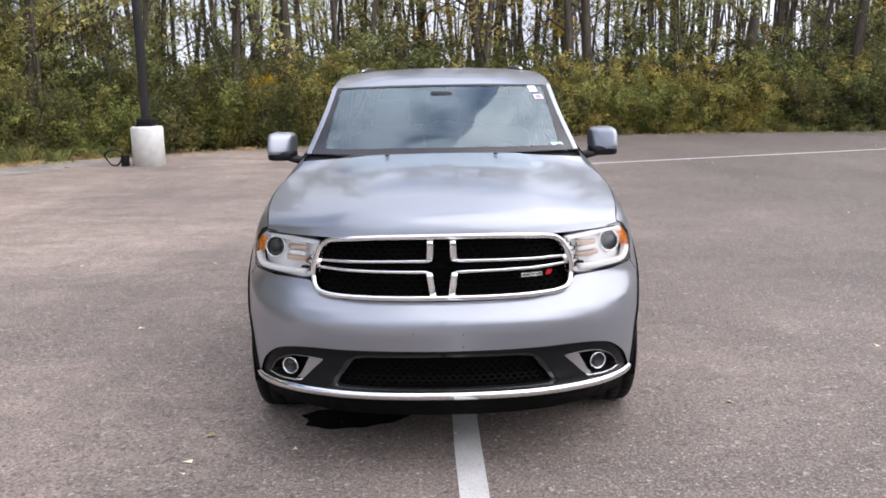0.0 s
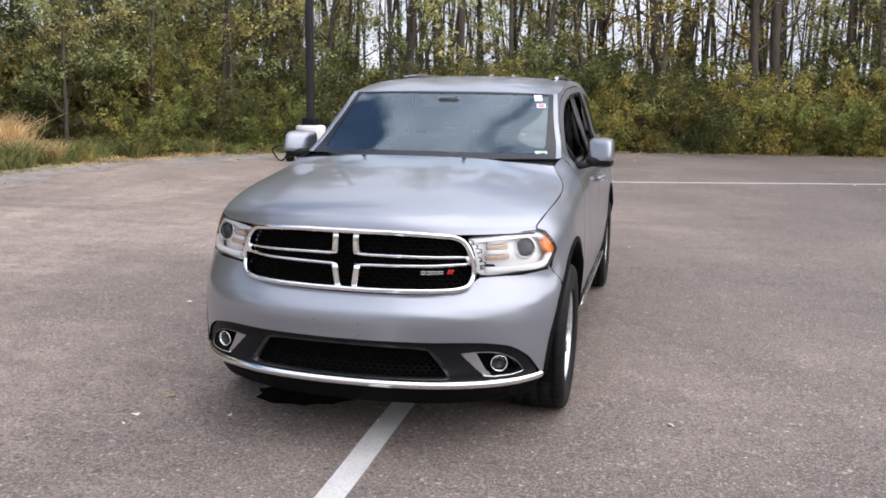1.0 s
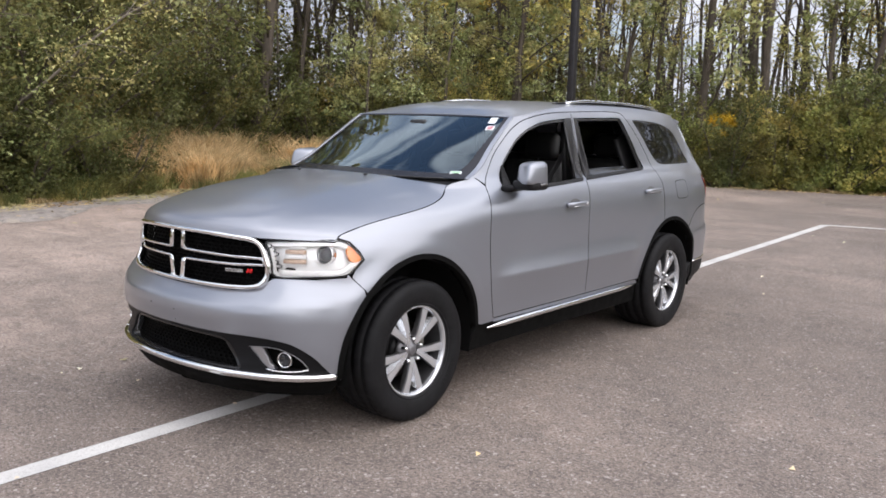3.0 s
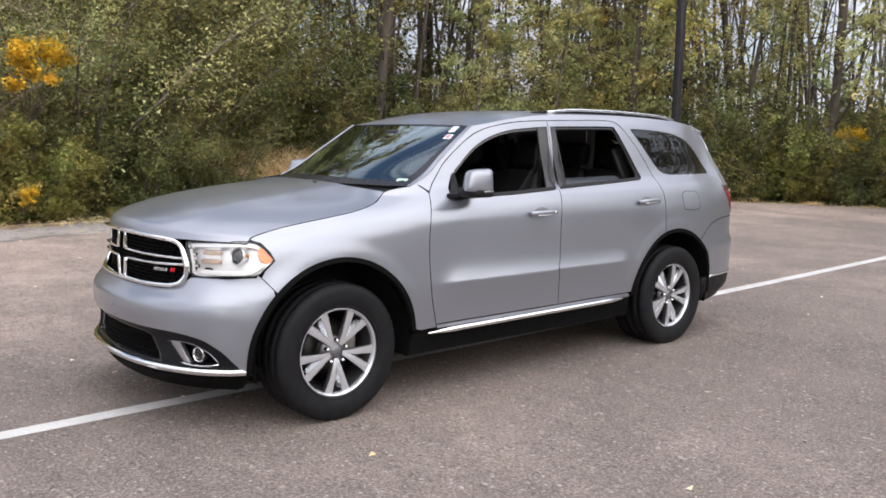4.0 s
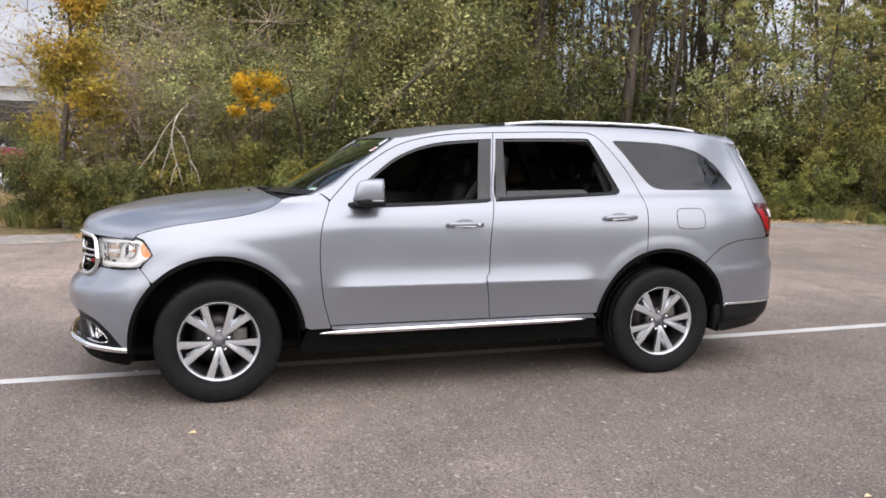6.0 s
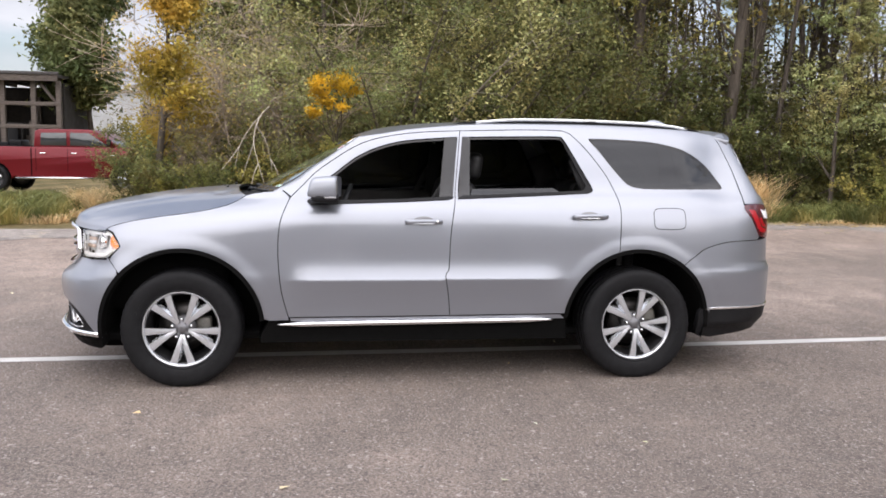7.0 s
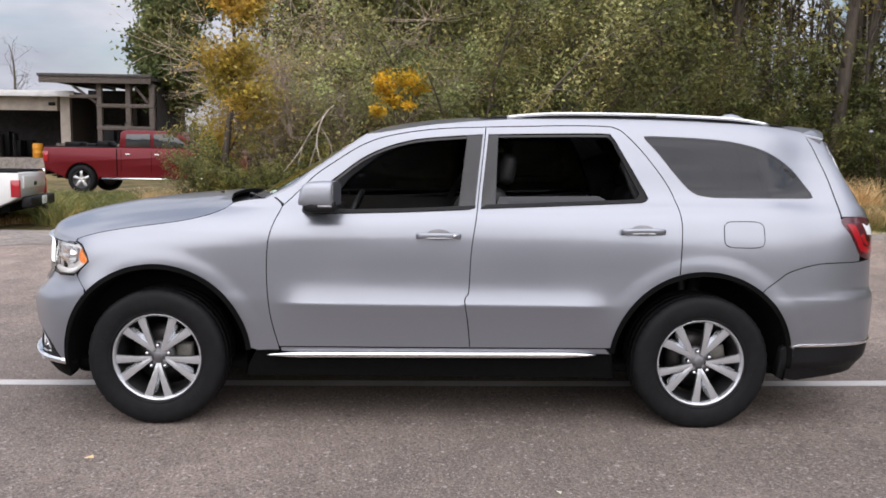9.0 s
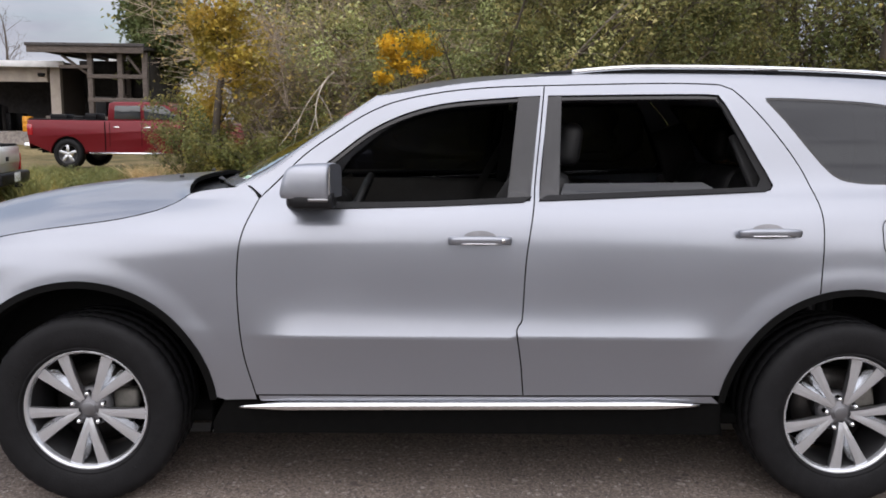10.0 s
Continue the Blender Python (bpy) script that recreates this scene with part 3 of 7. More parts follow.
def lathe(profile, segments, axis="x", smooth=True, closed=False):
    """Turns (radius, along) pairs round an axis."""
    n, verts, faces = len(profile), [], []
    for k in range(segments):
        a = 2 * math.pi * k / segments
        c, s = math.cos(a), math.sin(a)
        for r, h in profile:
            verts.append((h, r * c, r * s) if axis == "x" else (r * c, r * s, h))
    for k in range(segments):
        k2 = (k + 1) % segments
        for i in range(n if closed else n - 1):
            j = (i + 1) % n
            faces.append((k * n + i, k * n + j, k2 * n + j, k2 * n + i))
    bm = bmesh.new()
    bm.from_mesh(mesh_of("temporary", verts, faces, smooth))
    return bm


def sweep(path, profile, closed=False, up=(0, 0, 1), smooth=True, scale=None):
    """Drags a closed profile [(side, up), ...] along a path of points."""
    path = [Vector(p) for p in path]
    n, m, verts, faces = len(path), len(profile), [], []
    for i, p in enumerate(path):
        if closed:
            t = path[(i + 1) % n] - path[i - 1]
        else:
            t = path[min(i + 1, n - 1)] - path[max(i - 1, 0)]
        t.normalize()
        side = t.cross(Vector(up))
        side.normalize()
        v = side.cross(t)
        k = 1.0 if scale is None else scale(i / max(1, n - 1))
        for a, b in profile:
            verts.append(p + side * a * k + v * b * k)
    for i in range(n if closed else n - 1):
        j = (i + 1) % n
        for q in range(m):
            r = (q + 1) % m
            faces.append((i * m + q, i * m + r, j * m + r, j * m + q))
    if not closed:
        faces.append(tuple(range(m))[::-1])
        faces.append(tuple((n - 1) * m + q for q in range(m)))
    bm = bmesh.new()
    bm.from_mesh(mesh_of("temporary", verts, faces, smooth))
    bmesh.ops.recalc_face_normals(bm, faces=bm.faces)
    return bm


def disc(r, n=8, squash=1.0):
    return [(r * math.cos(2 * math.pi * k / n), r * squash * math.sin(2 * math.pi * k / n)) for k in range(n)]


def rounded(w, h, r, n=3):
    """A rounded rectangle profile."""
    out = []
    for cx, cy, a0 in ((w / 2 - r, h / 2 - r, 0), (-w / 2 + r, h / 2 - r, 90), (-w / 2 + r, -h / 2 + r, 180), (w / 2 - r, -h / 2 + r, 270)):
        for k in range(n + 1):
            a = radians(a0 + 90 * k / n)
            out.append((cx + r * math.cos(a), cy + r * math.sin(a)))
    return out


def smooth_line(points, step=0.03, closed=False):
    """A Catmull-Rom curve through points of any dimension, in even small steps."""
    p = np.asarray(points, float)
    if closed:
        p = np.vstack((p[-1], p, p[0], p[1]))
    else:
        p = np.vstack((2 * p[0] - p[1], p, 2 * p[-1] - p[-2]))
    out = []
    for i in range(1, len(p) - 2):
        n = max(1, int(np.linalg.norm(p[i + 1] - p[i]) / step + 0.5))
        for k in range(n):
            t = k / n
            out.append(0.5 * (2 * p[i] + (p[i + 1] - p[i - 1]) * t + (2 * p[i - 1] - 5 * p[i] + 4 * p[i + 1] - p[i + 2]) * t * t
                              + (3 * p[i] - p[i - 1] - 3 * p[i + 1] + p[i + 2]) * t ** 3))
    if not closed:
        out.append(p[-2])
    return np.array(out)


def straight(points, step=0.03):
    """The same along straight runs, without the last point."""
    p, out = np.asarray(points, float), []
    for a, b in zip(p[:-1], p[1:]):
        n = max(1, int(np.linalg.norm(b - a) / step + 0.5))
        out += [a + (b - a) * k / n for k in range(n)]
    return out


def chain(*runs):
    """One outline out of several runs of points; repeated ends are dropped."""
    out = []
    for run in runs:
        for q in run:
            q = (float(q[0]), float(q[1]))
            if not out or math.hypot(q[0] - out[-1][0], q[1] - out[-1][1]) > 1e-4:
                out.append(q)
    if math.hypot(out[0][0] - out[-1][0], out[0][1] - out[-1][1]) < 1e-4:
        out.pop()
    return out


def inside(poly, x, y):
    p = np.asarray(poly)
    x1, y1 = p[:, 0], p[:, 1]
    x2, y2 = np.roll(x1, -1), np.roll(y1, -1)
    c = ((y1[None] > y[:, None]) != (y2[None] > y[:, None]))
    with np.errstate(divide="ignore", invalid="ignore"):
        xi = (x2 - x1)[None] * (y[:, None] - y1[None]) / (y2 - y1)[None] + x1[None]
    return (c & (x[:, None] < xi)).sum(1) % 2 == 1


def trim(outer, holes, step):
    """Triangles over an outline with holes."""
    pts, edges, k = [], [], 0
    for ring in (outer, *holes):
        n = len(ring)
        pts += list(ring)
        edges += [(k + i, k + (i + 1) % n) for i in range(n)]
        k += n
    p = np.asarray(pts)
    lo, hi = p.min(0), p.max(0)
    gx, gy = np.meshgrid(np.arange(lo[0] + step / 2, hi[0], step), np.arange(lo[1] + step / 2, hi[1], step))
    gx, gy = gx.ravel(), gy.ravel()
    keep = inside(outer, gx, gy)
    for h in holes:
        keep &= ~inside(h, gx, gy)
    gx, gy = gx[keep], gy[keep]
    if len(gx):
        far = np.ones(len(gx), bool)
        for i in range(0, len(gx), 2000):
            d = np.hypot(gx[i:i + 2000, None] - p[None, :, 0], gy[i:i + 2000, None] - p[None, :, 1]).min(1)
            far[i:i + 2000] = d > step * 0.45
        pts += list(zip(gx[far], gy[far]))
    v, _, f, _, _, _ = delaunay_2d_cdt([Vector(q) for q in pts], edges, [], 0, 1e-6)
    v = np.array([tuple(q) for q in v])
    f = np.array([tuple(t) for t in f if len(t) == 3])
    c = v[f].mean(1)
    keep = inside(outer, c[:, 0], c[:, 1])
    for h in holes:
        keep &= ~inside(h, c[:, 0], c[:, 1])
    f = f[keep]
    a, b, cc = v[f[:, 0]], v[f[:, 1]], v[f[:, 2]]
    area = (b[:, 0] - a[:, 0]) * (cc[:, 1] - a[:, 1]) - (b[:, 1] - a[:, 1]) * (cc[:, 0] - a[:, 0])
    f[area < 0] = f[area < 0][:, ::-1]
    f = f[np.abs(area) > 1e-9]
    return v, f


def surface_normals(surf, a, b):
    e = 2e-3
    n = np.cross(surf(a + e, b) - surf(a - e, b), surf(a, b + e) - surf(a, b - e))
    return n / (np.linalg.norm(n, axis=1)[:, None] + 1e-12)


def sheet(name, outer, material, parent, holes=(), step=0.035, lip=0.014, side=1, label="", surf=None, lift=0.0, fold=None):
    """A trimmed panel on a smooth surface, with edges turned in by lip. side: 1 left, -1 right, 0 both halves in one."""
    surf = surf or skin
    v, f = trim(outer, holes, step)
    P, N = surf(v[:, 0], v[:, 1]), surface_normals(surf, v[:, 0], v[:, 1])
    P = P + N * lift
    used = np.unique(f)
    back = -np.ones(len(v), int)
    back[used] = np.arange(len(used))
    P, N, f = P[used], N[used], back[f]
    count = {}
    for t in f:
        for i in range(3):
            a, b = int(t[i]), int(t[(i + 1) % 3])
            count[(a, b)] = count.get((a, b), 0) + 1
    rim = [(a, b) for a, b in count if (b, a) not in count]
    if side == 0:
        rim = [(a, b) for a, b in rim if abs(P[a][0]) > 1e-4 or abs(P[b][0]) > 1e-4]
    verts, norms, faces = [P], [N], [tuple(t) for t in f]
    if lip:
        k = len(P)
        out = {}
        for a, b in rim:
            t = P[b] - P[a]
            o = np.cross(t, N[a])
            o /= np.linalg.norm(o) + 1e-12
            for i in (a, b):
                out[i] = out.get(i, 0) + o
        ids = {i: k + 2 * j for j, i in enumerate(out)}
        ev, en = [], []
        for i, o in out.items():
            o = o / (np.linalg.norm(o) + 1e-12)
            ev += [P[i] + o * 0.0010 - N[i] * 0.0012, P[i] + o * 0.0012 - N[i] * lip]
            en += [(o + 0.6 * N[i]) / np.linalg.norm(o + 0.6 * N[i]), o]
        verts.append(np.array(ev))
        norms.append(np.array(en))
        for a, b in rim:
            faces.append((a, ids[a], ids[b], b))
            faces.append((ids[a], ids[a] + 1, ids[b] + 1, ids[b]))
    V, NN = np.vstack(verts), np.vstack(norms)
    flip = np.array((-1.0, 1, 1))
    if side == -1:
        V, NN, faces = V * flip, NN * flip, [q[::-1] for q in faces]
    if side == 0:
        n = len(V)
        faces = faces + [tuple(i + n for i in q[::-1]) for q in faces]
        V, NN = np.vstack((V, V * flip)), np.vstack((NN, NN * flip))
    me = mesh_of(name, V, faces, True)
    me.materials.append(material)
    if fold is not None:
        me.materials.append(fold)
        me.polygons.foreach_set("material_index", [1 if len(q) == 4 else 0 for q in faces])
    me.normals_split_custom_set_from_vertices([tuple(map(float, q)) for q in NN])
    return part(name, me, material, parent, label)


def ring_arc(cy, cz, r, a0, a1, step=0.03):
    """An arc in (plan length, height) round a hub; degrees, 0 to the rear, 90 up."""
    n = max(2, int(abs(radians(a1 - a0)) * r / step))
    out = []
    for k in range(n + 1):
        a = radians(a0 + (a1 - a0) * k / n)
        out.append((plan_at(cy + r * math.cos(a), cz + r * math.sin(a)), cz + r * math.sin(a)))
    return out


def plan_at(y, z):
    """The plan length at which the skin reaches y at height z, on the flank."""
    lo, hi = 0.6, 5.7
    for _ in range(34):
        mid = (lo + hi) / 2
        if skin(mid, z)[0, 1] < y:
            lo = mid
        else:
            hi = mid
    return (lo + hi) / 2


def shrink(poly, d):
    """An outline drawn in by d, for the gap beside a panel."""
    p = np.asarray(poly, float)
    a, b = p - np.roll(p, 1, 0), np.roll(p, -1, 0) - p
    area = (p[:, 0] * np.roll(p[:, 1], -1) - np.roll(p[:, 0], -1) * p[:, 1]).sum()
    t = a / (np.linalg.norm(a, axis=1)[:, None] + 1e-12) + b / (np.linalg.norm(b, axis=1)[:, None] + 1e-12)
    t /= np.linalg.norm(t, axis=1)[:, None] + 1e-12
    n = np.stack((-t[:, 1], t[:, 0]), 1) * (1 if area > 0 else -1)
    q = p + n * d
    q[np.abs(p[:, 0]) < 1e-6, 0] = 0
    return [tuple(v) for v in q]


def loft(edge, centre, power_y=2.0, power_z=2.0, dome=0.0):
    """A surface between a centre line [(y, z)] and an edge [(x, y, z)]; u along, v from the centre (0) to the edge (1)."""
    k = np.linspace(0, 1, len(edge))
    e, c = np.asarray(edge, float), np.asarray(centre, float)

    def surf(u, v):
        u, v = np.atleast_1d(np.asarray(u, float)), np.atleast_1d(np.asarray(v, float))
        ex, ey, ez = (natural(k, e[:, i], u) for i in range(3))
        cy, cz = natural(k, c[:, 0], u), natural(k, c[:, 1], u)
        w = np.abs(v)
        f = np.clip((0.66 - w) / 0.16, 0, 1)
        rise = dome * f * f * (3 - 2 * f) * np.clip(u * 4, 0, 1)
        return np.stack((ex * v, cy + (ey - cy) * w ** power_y, cz + (ez - cz) * w ** power_z + rise), 1)
    return surf

# ---- the car ----
car = thing("suv", "silver metallic family SUV parked across a white bay line", "car")

HOOD_SEAM = [(1.03, 1.012), (1.051, 1.028), (1.177, 1.061), (1.342, 1.09), (1.505, 1.113), (1.672, 1.138), (1.812, 1.172), (1.888, 1.206), (1.928, 1.234)]
SCREEN_EDGE = [(2.12, 1.264), (2.26, 1.335), (2.38, 1.425), (2.50, 1.51), (2.617, 1.592), (2.677, 1.632)]
ROOF_EDGE = [(2.677, 1.632), (2.804, 1.650), (2.965, 1.678), (3.158, 1.702), (3.482, 1.726), (4.0, 1.737), (4.5, 1.733), (5.0, 1.712), (5.29, 1.685)]
DOOR_FRONT = [(2.209, .448), (2.165, .621), (2.146, .808), (2.146, .964), (2.163, 1.088), (2.216, 1.222)]
DOOR_TOP_FRONT = [(2.216, 1.222), (2.293, 1.299), (2.389, 1.395), (2.516, 1.486), (2.644, 1.565), (2.772, 1.615), (2.965, 1.653), (3.158, 1.672), (3.352, 1.681)]
DOOR_MID = [(3.352, 1.681), (3.32, 1.379), (3.302, 1.225), (3.271, 1.011), (3.260, .80), (3.254, .755), (3.236, .725), (3.255, .60), (3.271, .452)]
DOOR_TOP_REAR = [(3.352, 1.681), (3.806, 1.696), (4.035, 1.696), (4.085, 1.69), (4.125, 1.675)]
DOOR_REAR = [(4.125, 1.675), (4.192, 1.612), (4.285, 1.504), (4.393, 1.347), (4.436, 1.204), (4.437, 1.057), (4.428, .882)]
LAMP = [(.607, .986), (.76, .999), (.90, 1.006), (1.03, 1.008), (1.086, .99), (1.13, .945), (1.152, .905), (1.10, .856), (1.055, .826), (.90, .815), (.672, .812), (.645, .87), (.625, .94)]
REAR_BUMPER_SEAM = [(4.919, .809), (4.992, .859), (5.057, .901), (5.231, .943), (5.49, .953), (5.62, .965)]
TAIL_LAMP = [(5.402, 1.192), (5.66, 1.186), (5.70, 1.09), (5.69, .976), (5.525, .980), (5.46, 1.08)]
GRILLE_RING = [(0, 1.010), (.25, 1.008), (.44, 1.000), (.545, .985), (.595, .955), (.622, .905), (.638, .855), (.630, .805), (.600, .770), (.545, .756), (.45, .752), (.2, .75), (0, .75)]
ARCH_F, ARCH_R = .522, .518

hood_line = [tuple(q) for q in smooth_line(HOOD_SEAM)]
screen_line = [tuple(q) for q in smooth_line(SCREEN_EDGE)]
roof_line = [tuple(q) for q in smooth_line(ROOF_EDGE)]
front_line = [tuple(q) for q in smooth_line(DOOR_FRONT)]
top_front = [tuple(q) for q in smooth_line(DOOR_TOP_FRONT)]
mid_line = [tuple(q) for q in smooth_line(DOOR_MID, 0.02)]
top_rear = [tuple(q) for q in smooth_line(DOOR_TOP_REAR)]
rear_line = [tuple(q) for q in smooth_line(DOOR_REAR)]
bumper_line = [tuple(q) for q in smooth_line(REAR_BUMPER_SEAM)]
ring_line = [tuple(q) for q in smooth_line(GRILLE_RING, 0.02)]
arch_front_fender = ring_arc(0, .376, ARCH_F, 7, 136)
arch_front_bumper = ring_arc(0, .376, ARCH_F - .02, 140, 187)
arch_rear_door = ring_arc(3.042, .376, ARCH_R, 106, 171)
arch_rear_quarter = ring_arc(3.042, .376, ARCH_R, 52, 106)
arch_rear_bumper = ring_arc(3.042, .376, ARCH_R - .01, -4, 52)


def outline(*runs, gap=0.0027):
    return shrink(chain(*runs), gap)


fender_outline = outline(hood_line, [(1.975, 1.247), (2.05, 1.258), (2.115, 1.264), (2.147, 1.281)], straight([(2.147, 1.281), (2.219, 1.232)]),
                         front_line[::-1], straight([(2.209, .448), (2.212, .428), (2.058, .425)]), arch_front_fender,
                         straight([arch_front_fender[-1], (1.062, .842)]), [(1.10, .855), (1.154, .905), (1.132, .947), (1.088, .993)])
body_side_outline = outline(straight([(2.222, 1.2335), (2.1485, 1.2835)]), [(2.123, 1.267)], screen_line, roof_line,
                            smooth_line([(5.29, 1.685), (5.345, 1.60), (5.40, 1.45), (5.41, 1.30), (5.398, 1.196)]),
                            smooth_line([(5.398, 1.196), (5.455, 1.08), (5.51, .992)]), [(5.505, .957)], bumper_line[::-1][4:],
                            arch_rear_quarter, rear_line[::-1], top_rear[::-1], top_front[::-1])
front_door_outline = outline(front_line, top_front, mid_line, straight([(3.271, .452), (2.209, .448)]))
rear_door_outline = outline(mid_line[::-1], top_rear, rear_line, arch_rear_door, straight([(arch_rear_door[-1][0], .457), (3.271, .452)]))
FRONT_WINDOW = chain(smooth_line([(2.372, 1.245), (2.442, 1.333), (2.519, 1.397), (2.646, 1.493), (2.774, 1.556), (2.902, 1.595), (3.03, 1.616), (3.264, 1.636), (3.335, 1.640)]),
                     straight([(3.335, 1.640), (3.287, 1.225)]), straight([(3.287, 1.225), (2.90, 1.204), (2.40, 1.186)]), [(2.365, 1.20)])
REAR_WINDOW = chain(straight([(3.322, 1.228), (3.366, 1.641)]), smooth_line([(3.366, 1.641), (3.7, 1.65), (4.025, 1.655), (4.07, 1.643), (4.10, 1.60)]),
                    straight([(4.10, 1.60), (4.155, 1.502), (4.262, 1.315)]), [(4.268, 1.295), (4.255, 1.277)], straight([(4.25, 1.274), (3.953, 1.258), (3.322, 1.228)]))
QUARTER = [tuple(q) for q in smooth_line([(4.256, 1.643), (4.456, 1.641), (4.688, 1.629), (4.856, 1.603), (4.995, 1.56), (5.145, 1.468), (5.255, 1.335),
                                          (5.262, 1.309), (5.24, 1.303), (4.764, 1.301), (4.61, 1.305), (4.52, 1.331), (4.43, 1.425), (4.33, 1.55), (4.262, 1.625)], closed=True)]
bumper_outline = shrink(chain([q for q in [(0, .735)]], [(.2, .736), (.45, .740), (.57, .752), (.635, .79), (.66, .803)],
                              [(.672, .807), (.90, .810), (1.058, .821)], straight([(1.062, .839), arch_front_fender[-1]]), arch_front_bumper,
                              smooth_line([arch_front_bumper[-1], (.979, .345), (.925, .40), (.884, .443), (.80, .497), (.72, .520), (.6, .532), (.374, .536), (.2, .537), (0, .537)]), straight([(0, .537), (0, .735)], .012)), .0008)

for side in (1, -1):
    sheet("fender", fender_outline, PAINT, car, side=side, step=.022, fold=VOID)
    sheet("body_side", body_side_outline, PAINT, car, holes=[QUARTER], side=side, step=.022, fold=VOID)
    door = sheet("front_door", front_door_outline, PAINT, car, holes=[FRONT_WINDOW], side=side, step=.022, fold=VOID)
    sheet("window_surround", FRONT_WINDOW, GLOSS_BLACK, door, side=side, lift=-.010, lip=.012, label="black rubber and plastic window surround",
          holes=[shrink(FRONT_WINDOW, .016)], step=.02)
    pillar = chain([(3.247, 1.634), (3.333, 1.638), (3.287, 1.237), (3.196, 1.232)])
    sheet("pillar_trim", pillar, PILLAR, door, side=side, lift=-.004, label="glossy dark pillar trim")
    belt = chain(straight([(2.40, 1.184), (2.90, 1.202), (3.290, 1.222)]), straight([(3.292, 1.240), (2.90, 1.219), (2.40, 1.204)]))
    sheet("belt_moulding", belt, PLASTIC, door, side=side, lift=.006, step=.02, lip=.02)
    sail = [(2.345, 1.19), (2.40, 1.186), (2.44, 1.20), (2.455, 1.335), (2.438, 1.335)]
    sheet("mirror_sail", sail, PLASTIC, door, side=side, lift=.003, label="black triangular mirror mount", step=.02)
    door2 = sheet("rear_door", rear_door_outline, PAINT, car, holes=[REAR_WINDOW], side=side, step=.022, fold=VOID)
    sheet("window_surround", REAR_WINDOW, GLOSS_BLACK, door2, side=side, lift=-.010, lip=.012, label="black rubber and plastic window surround",
          holes=[shrink(REAR_WINDOW, .016)], step=.02)
    sheet("pillar_trim", [(3.325, 1.237), (3.368, 1.639), (3.422, 1.641), (3.402, 1.240)], PILLAR, door2, side=side, lift=-.004, label="glossy dark pillar trim")
    sheet("rear_division", chain([(4.06, 1.642), (4.10, 1.60), (4.155, 1.502), (4.262, 1.312), (4.255, 1.277), (4.19, 1.272), (4.222, 1.322), (4.13, 1.502)]), PLASTIC, door2, side=side, lift=-.006, step=.02,
          label="black fixed window corner")
    belt = chain(straight([(3.320, 1.225), (3.953, 1.255), (4.262, 1.271)]), straight([(4.266, 1.289), (3.953, 1.272), (3.322, 1.243)]))
    sheet("belt_moulding", belt, PLASTIC, door2, side=side, lift=.006, step=.02, lip=.02)
    if side == 1:
        sheet("lowered_glass", chain(straight([(3.40, 1.238), (4.03, 1.262)]), [(4.03, 1.29), (3.99, 1.309)], straight([(3.99, 1.309), (3.402, 1.298)])), PRIVACY, door2, side=1, lift=-.02, lip=.004,
              label="tinted glass wound most of the way down")
    else:
        sheet("window_glass", shrink(FRONT_WINDOW, .008), PRIVACY, door, side=-1, lift=-.016, lip=0, label="closed tinted side window")
        sheet("window_glass", shrink(REAR_WINDOW, .008), PRIVACY, door2, side=-1, lift=-.016, lip=0, label="closed tinted side window")
    glass = sheet("quarter_glass", shrink(QUARTER, .006), PRIVACY, car, side=side, lift=-.003, lip=.006, label="dark privacy glass behind the rear door")
    sheet("quarter_seal", QUARTER, GLOSS_BLACK, car, holes=[shrink(QUARTER, .010)], side=side, lift=-.001, step=.02)
    # fuel flap, on the left alone
    if side == 1:
        flap = [(4.672 + .117 + .117 * math.copysign(abs(math.cos(a)) ** .45, math.cos(a)), 1.104 + .074 * math.copysign(abs(math.sin(a)) ** .45, math.sin(a)))
                for a in np.linspace(0, 2 * math.pi, 40, endpoint=False)]
        sheet("fuel_flap_groove", flap, VOID, car, side=1, lift=.0012, lip=0, holes=[shrink(flap, .005)], step=.02)
        sheet("fuel_flap", shrink(flap, .005), PAINT, car, side=1, lift=.0022, lip=.002)
    # wheel arch mouldings
    for hy, r, a0, a1 in ((0, ARCH_F, 6, 186), (3.042, ARCH_R, -3, 174)):
        arc = ring_arc(hy, .376, r + .004, a0, a1)
        arc2 = ring_arc(hy, .376, r - .022, a1, a0)
        sheet("arch_moulding", chain(arc, arc2), SILL, car, side=side, lift=.006, lip=.05, step=.02, label="matt black wheel arch moulding")
    # rocker
    sheet("rocker_panel", outline([(2.222, .420)], straight([(2.216, .445), (3.271, .4485), (4.06, .4535)]), straight([(4.062, .42), (2.222, .418)])), PAINT, car, side=side, lift=-.006, lip=.03, step=.03, fold=VOID)
    sheet("sill_panel", chain(straight([(2.03, .275), (4.09, .275), (4.07, .432), (2.06, .432)]), [(2.03, .32)]), SILL, car, side=side, lift=-.022, lip=.10, label="black plastic sill")
    strip = [tuple(q) for q in skin(np.linspace(2.14, 3.98, 40), np.linspace(.402, .419, 40), -.012)]
    strip = [(x * side, y, z) for x, y, z in strip]
    part("sill_strip", sweep(strip, [(0, .018), (.010, .014), (.015, .004), (.013, -.010), (0, -.018), (-.010, -.016), (-.010, .014)] if side == 1 else [(0, .018), (-.010, .014), (-.015, .004), (-.013, -.010), (0, -.018), (.010, -.016), (.010, .014)], scale=lambda t: min(1, .25 + 8 * t, .25 + 8 * (1 - t))), CHROME, car, "bright chrome sill strip")

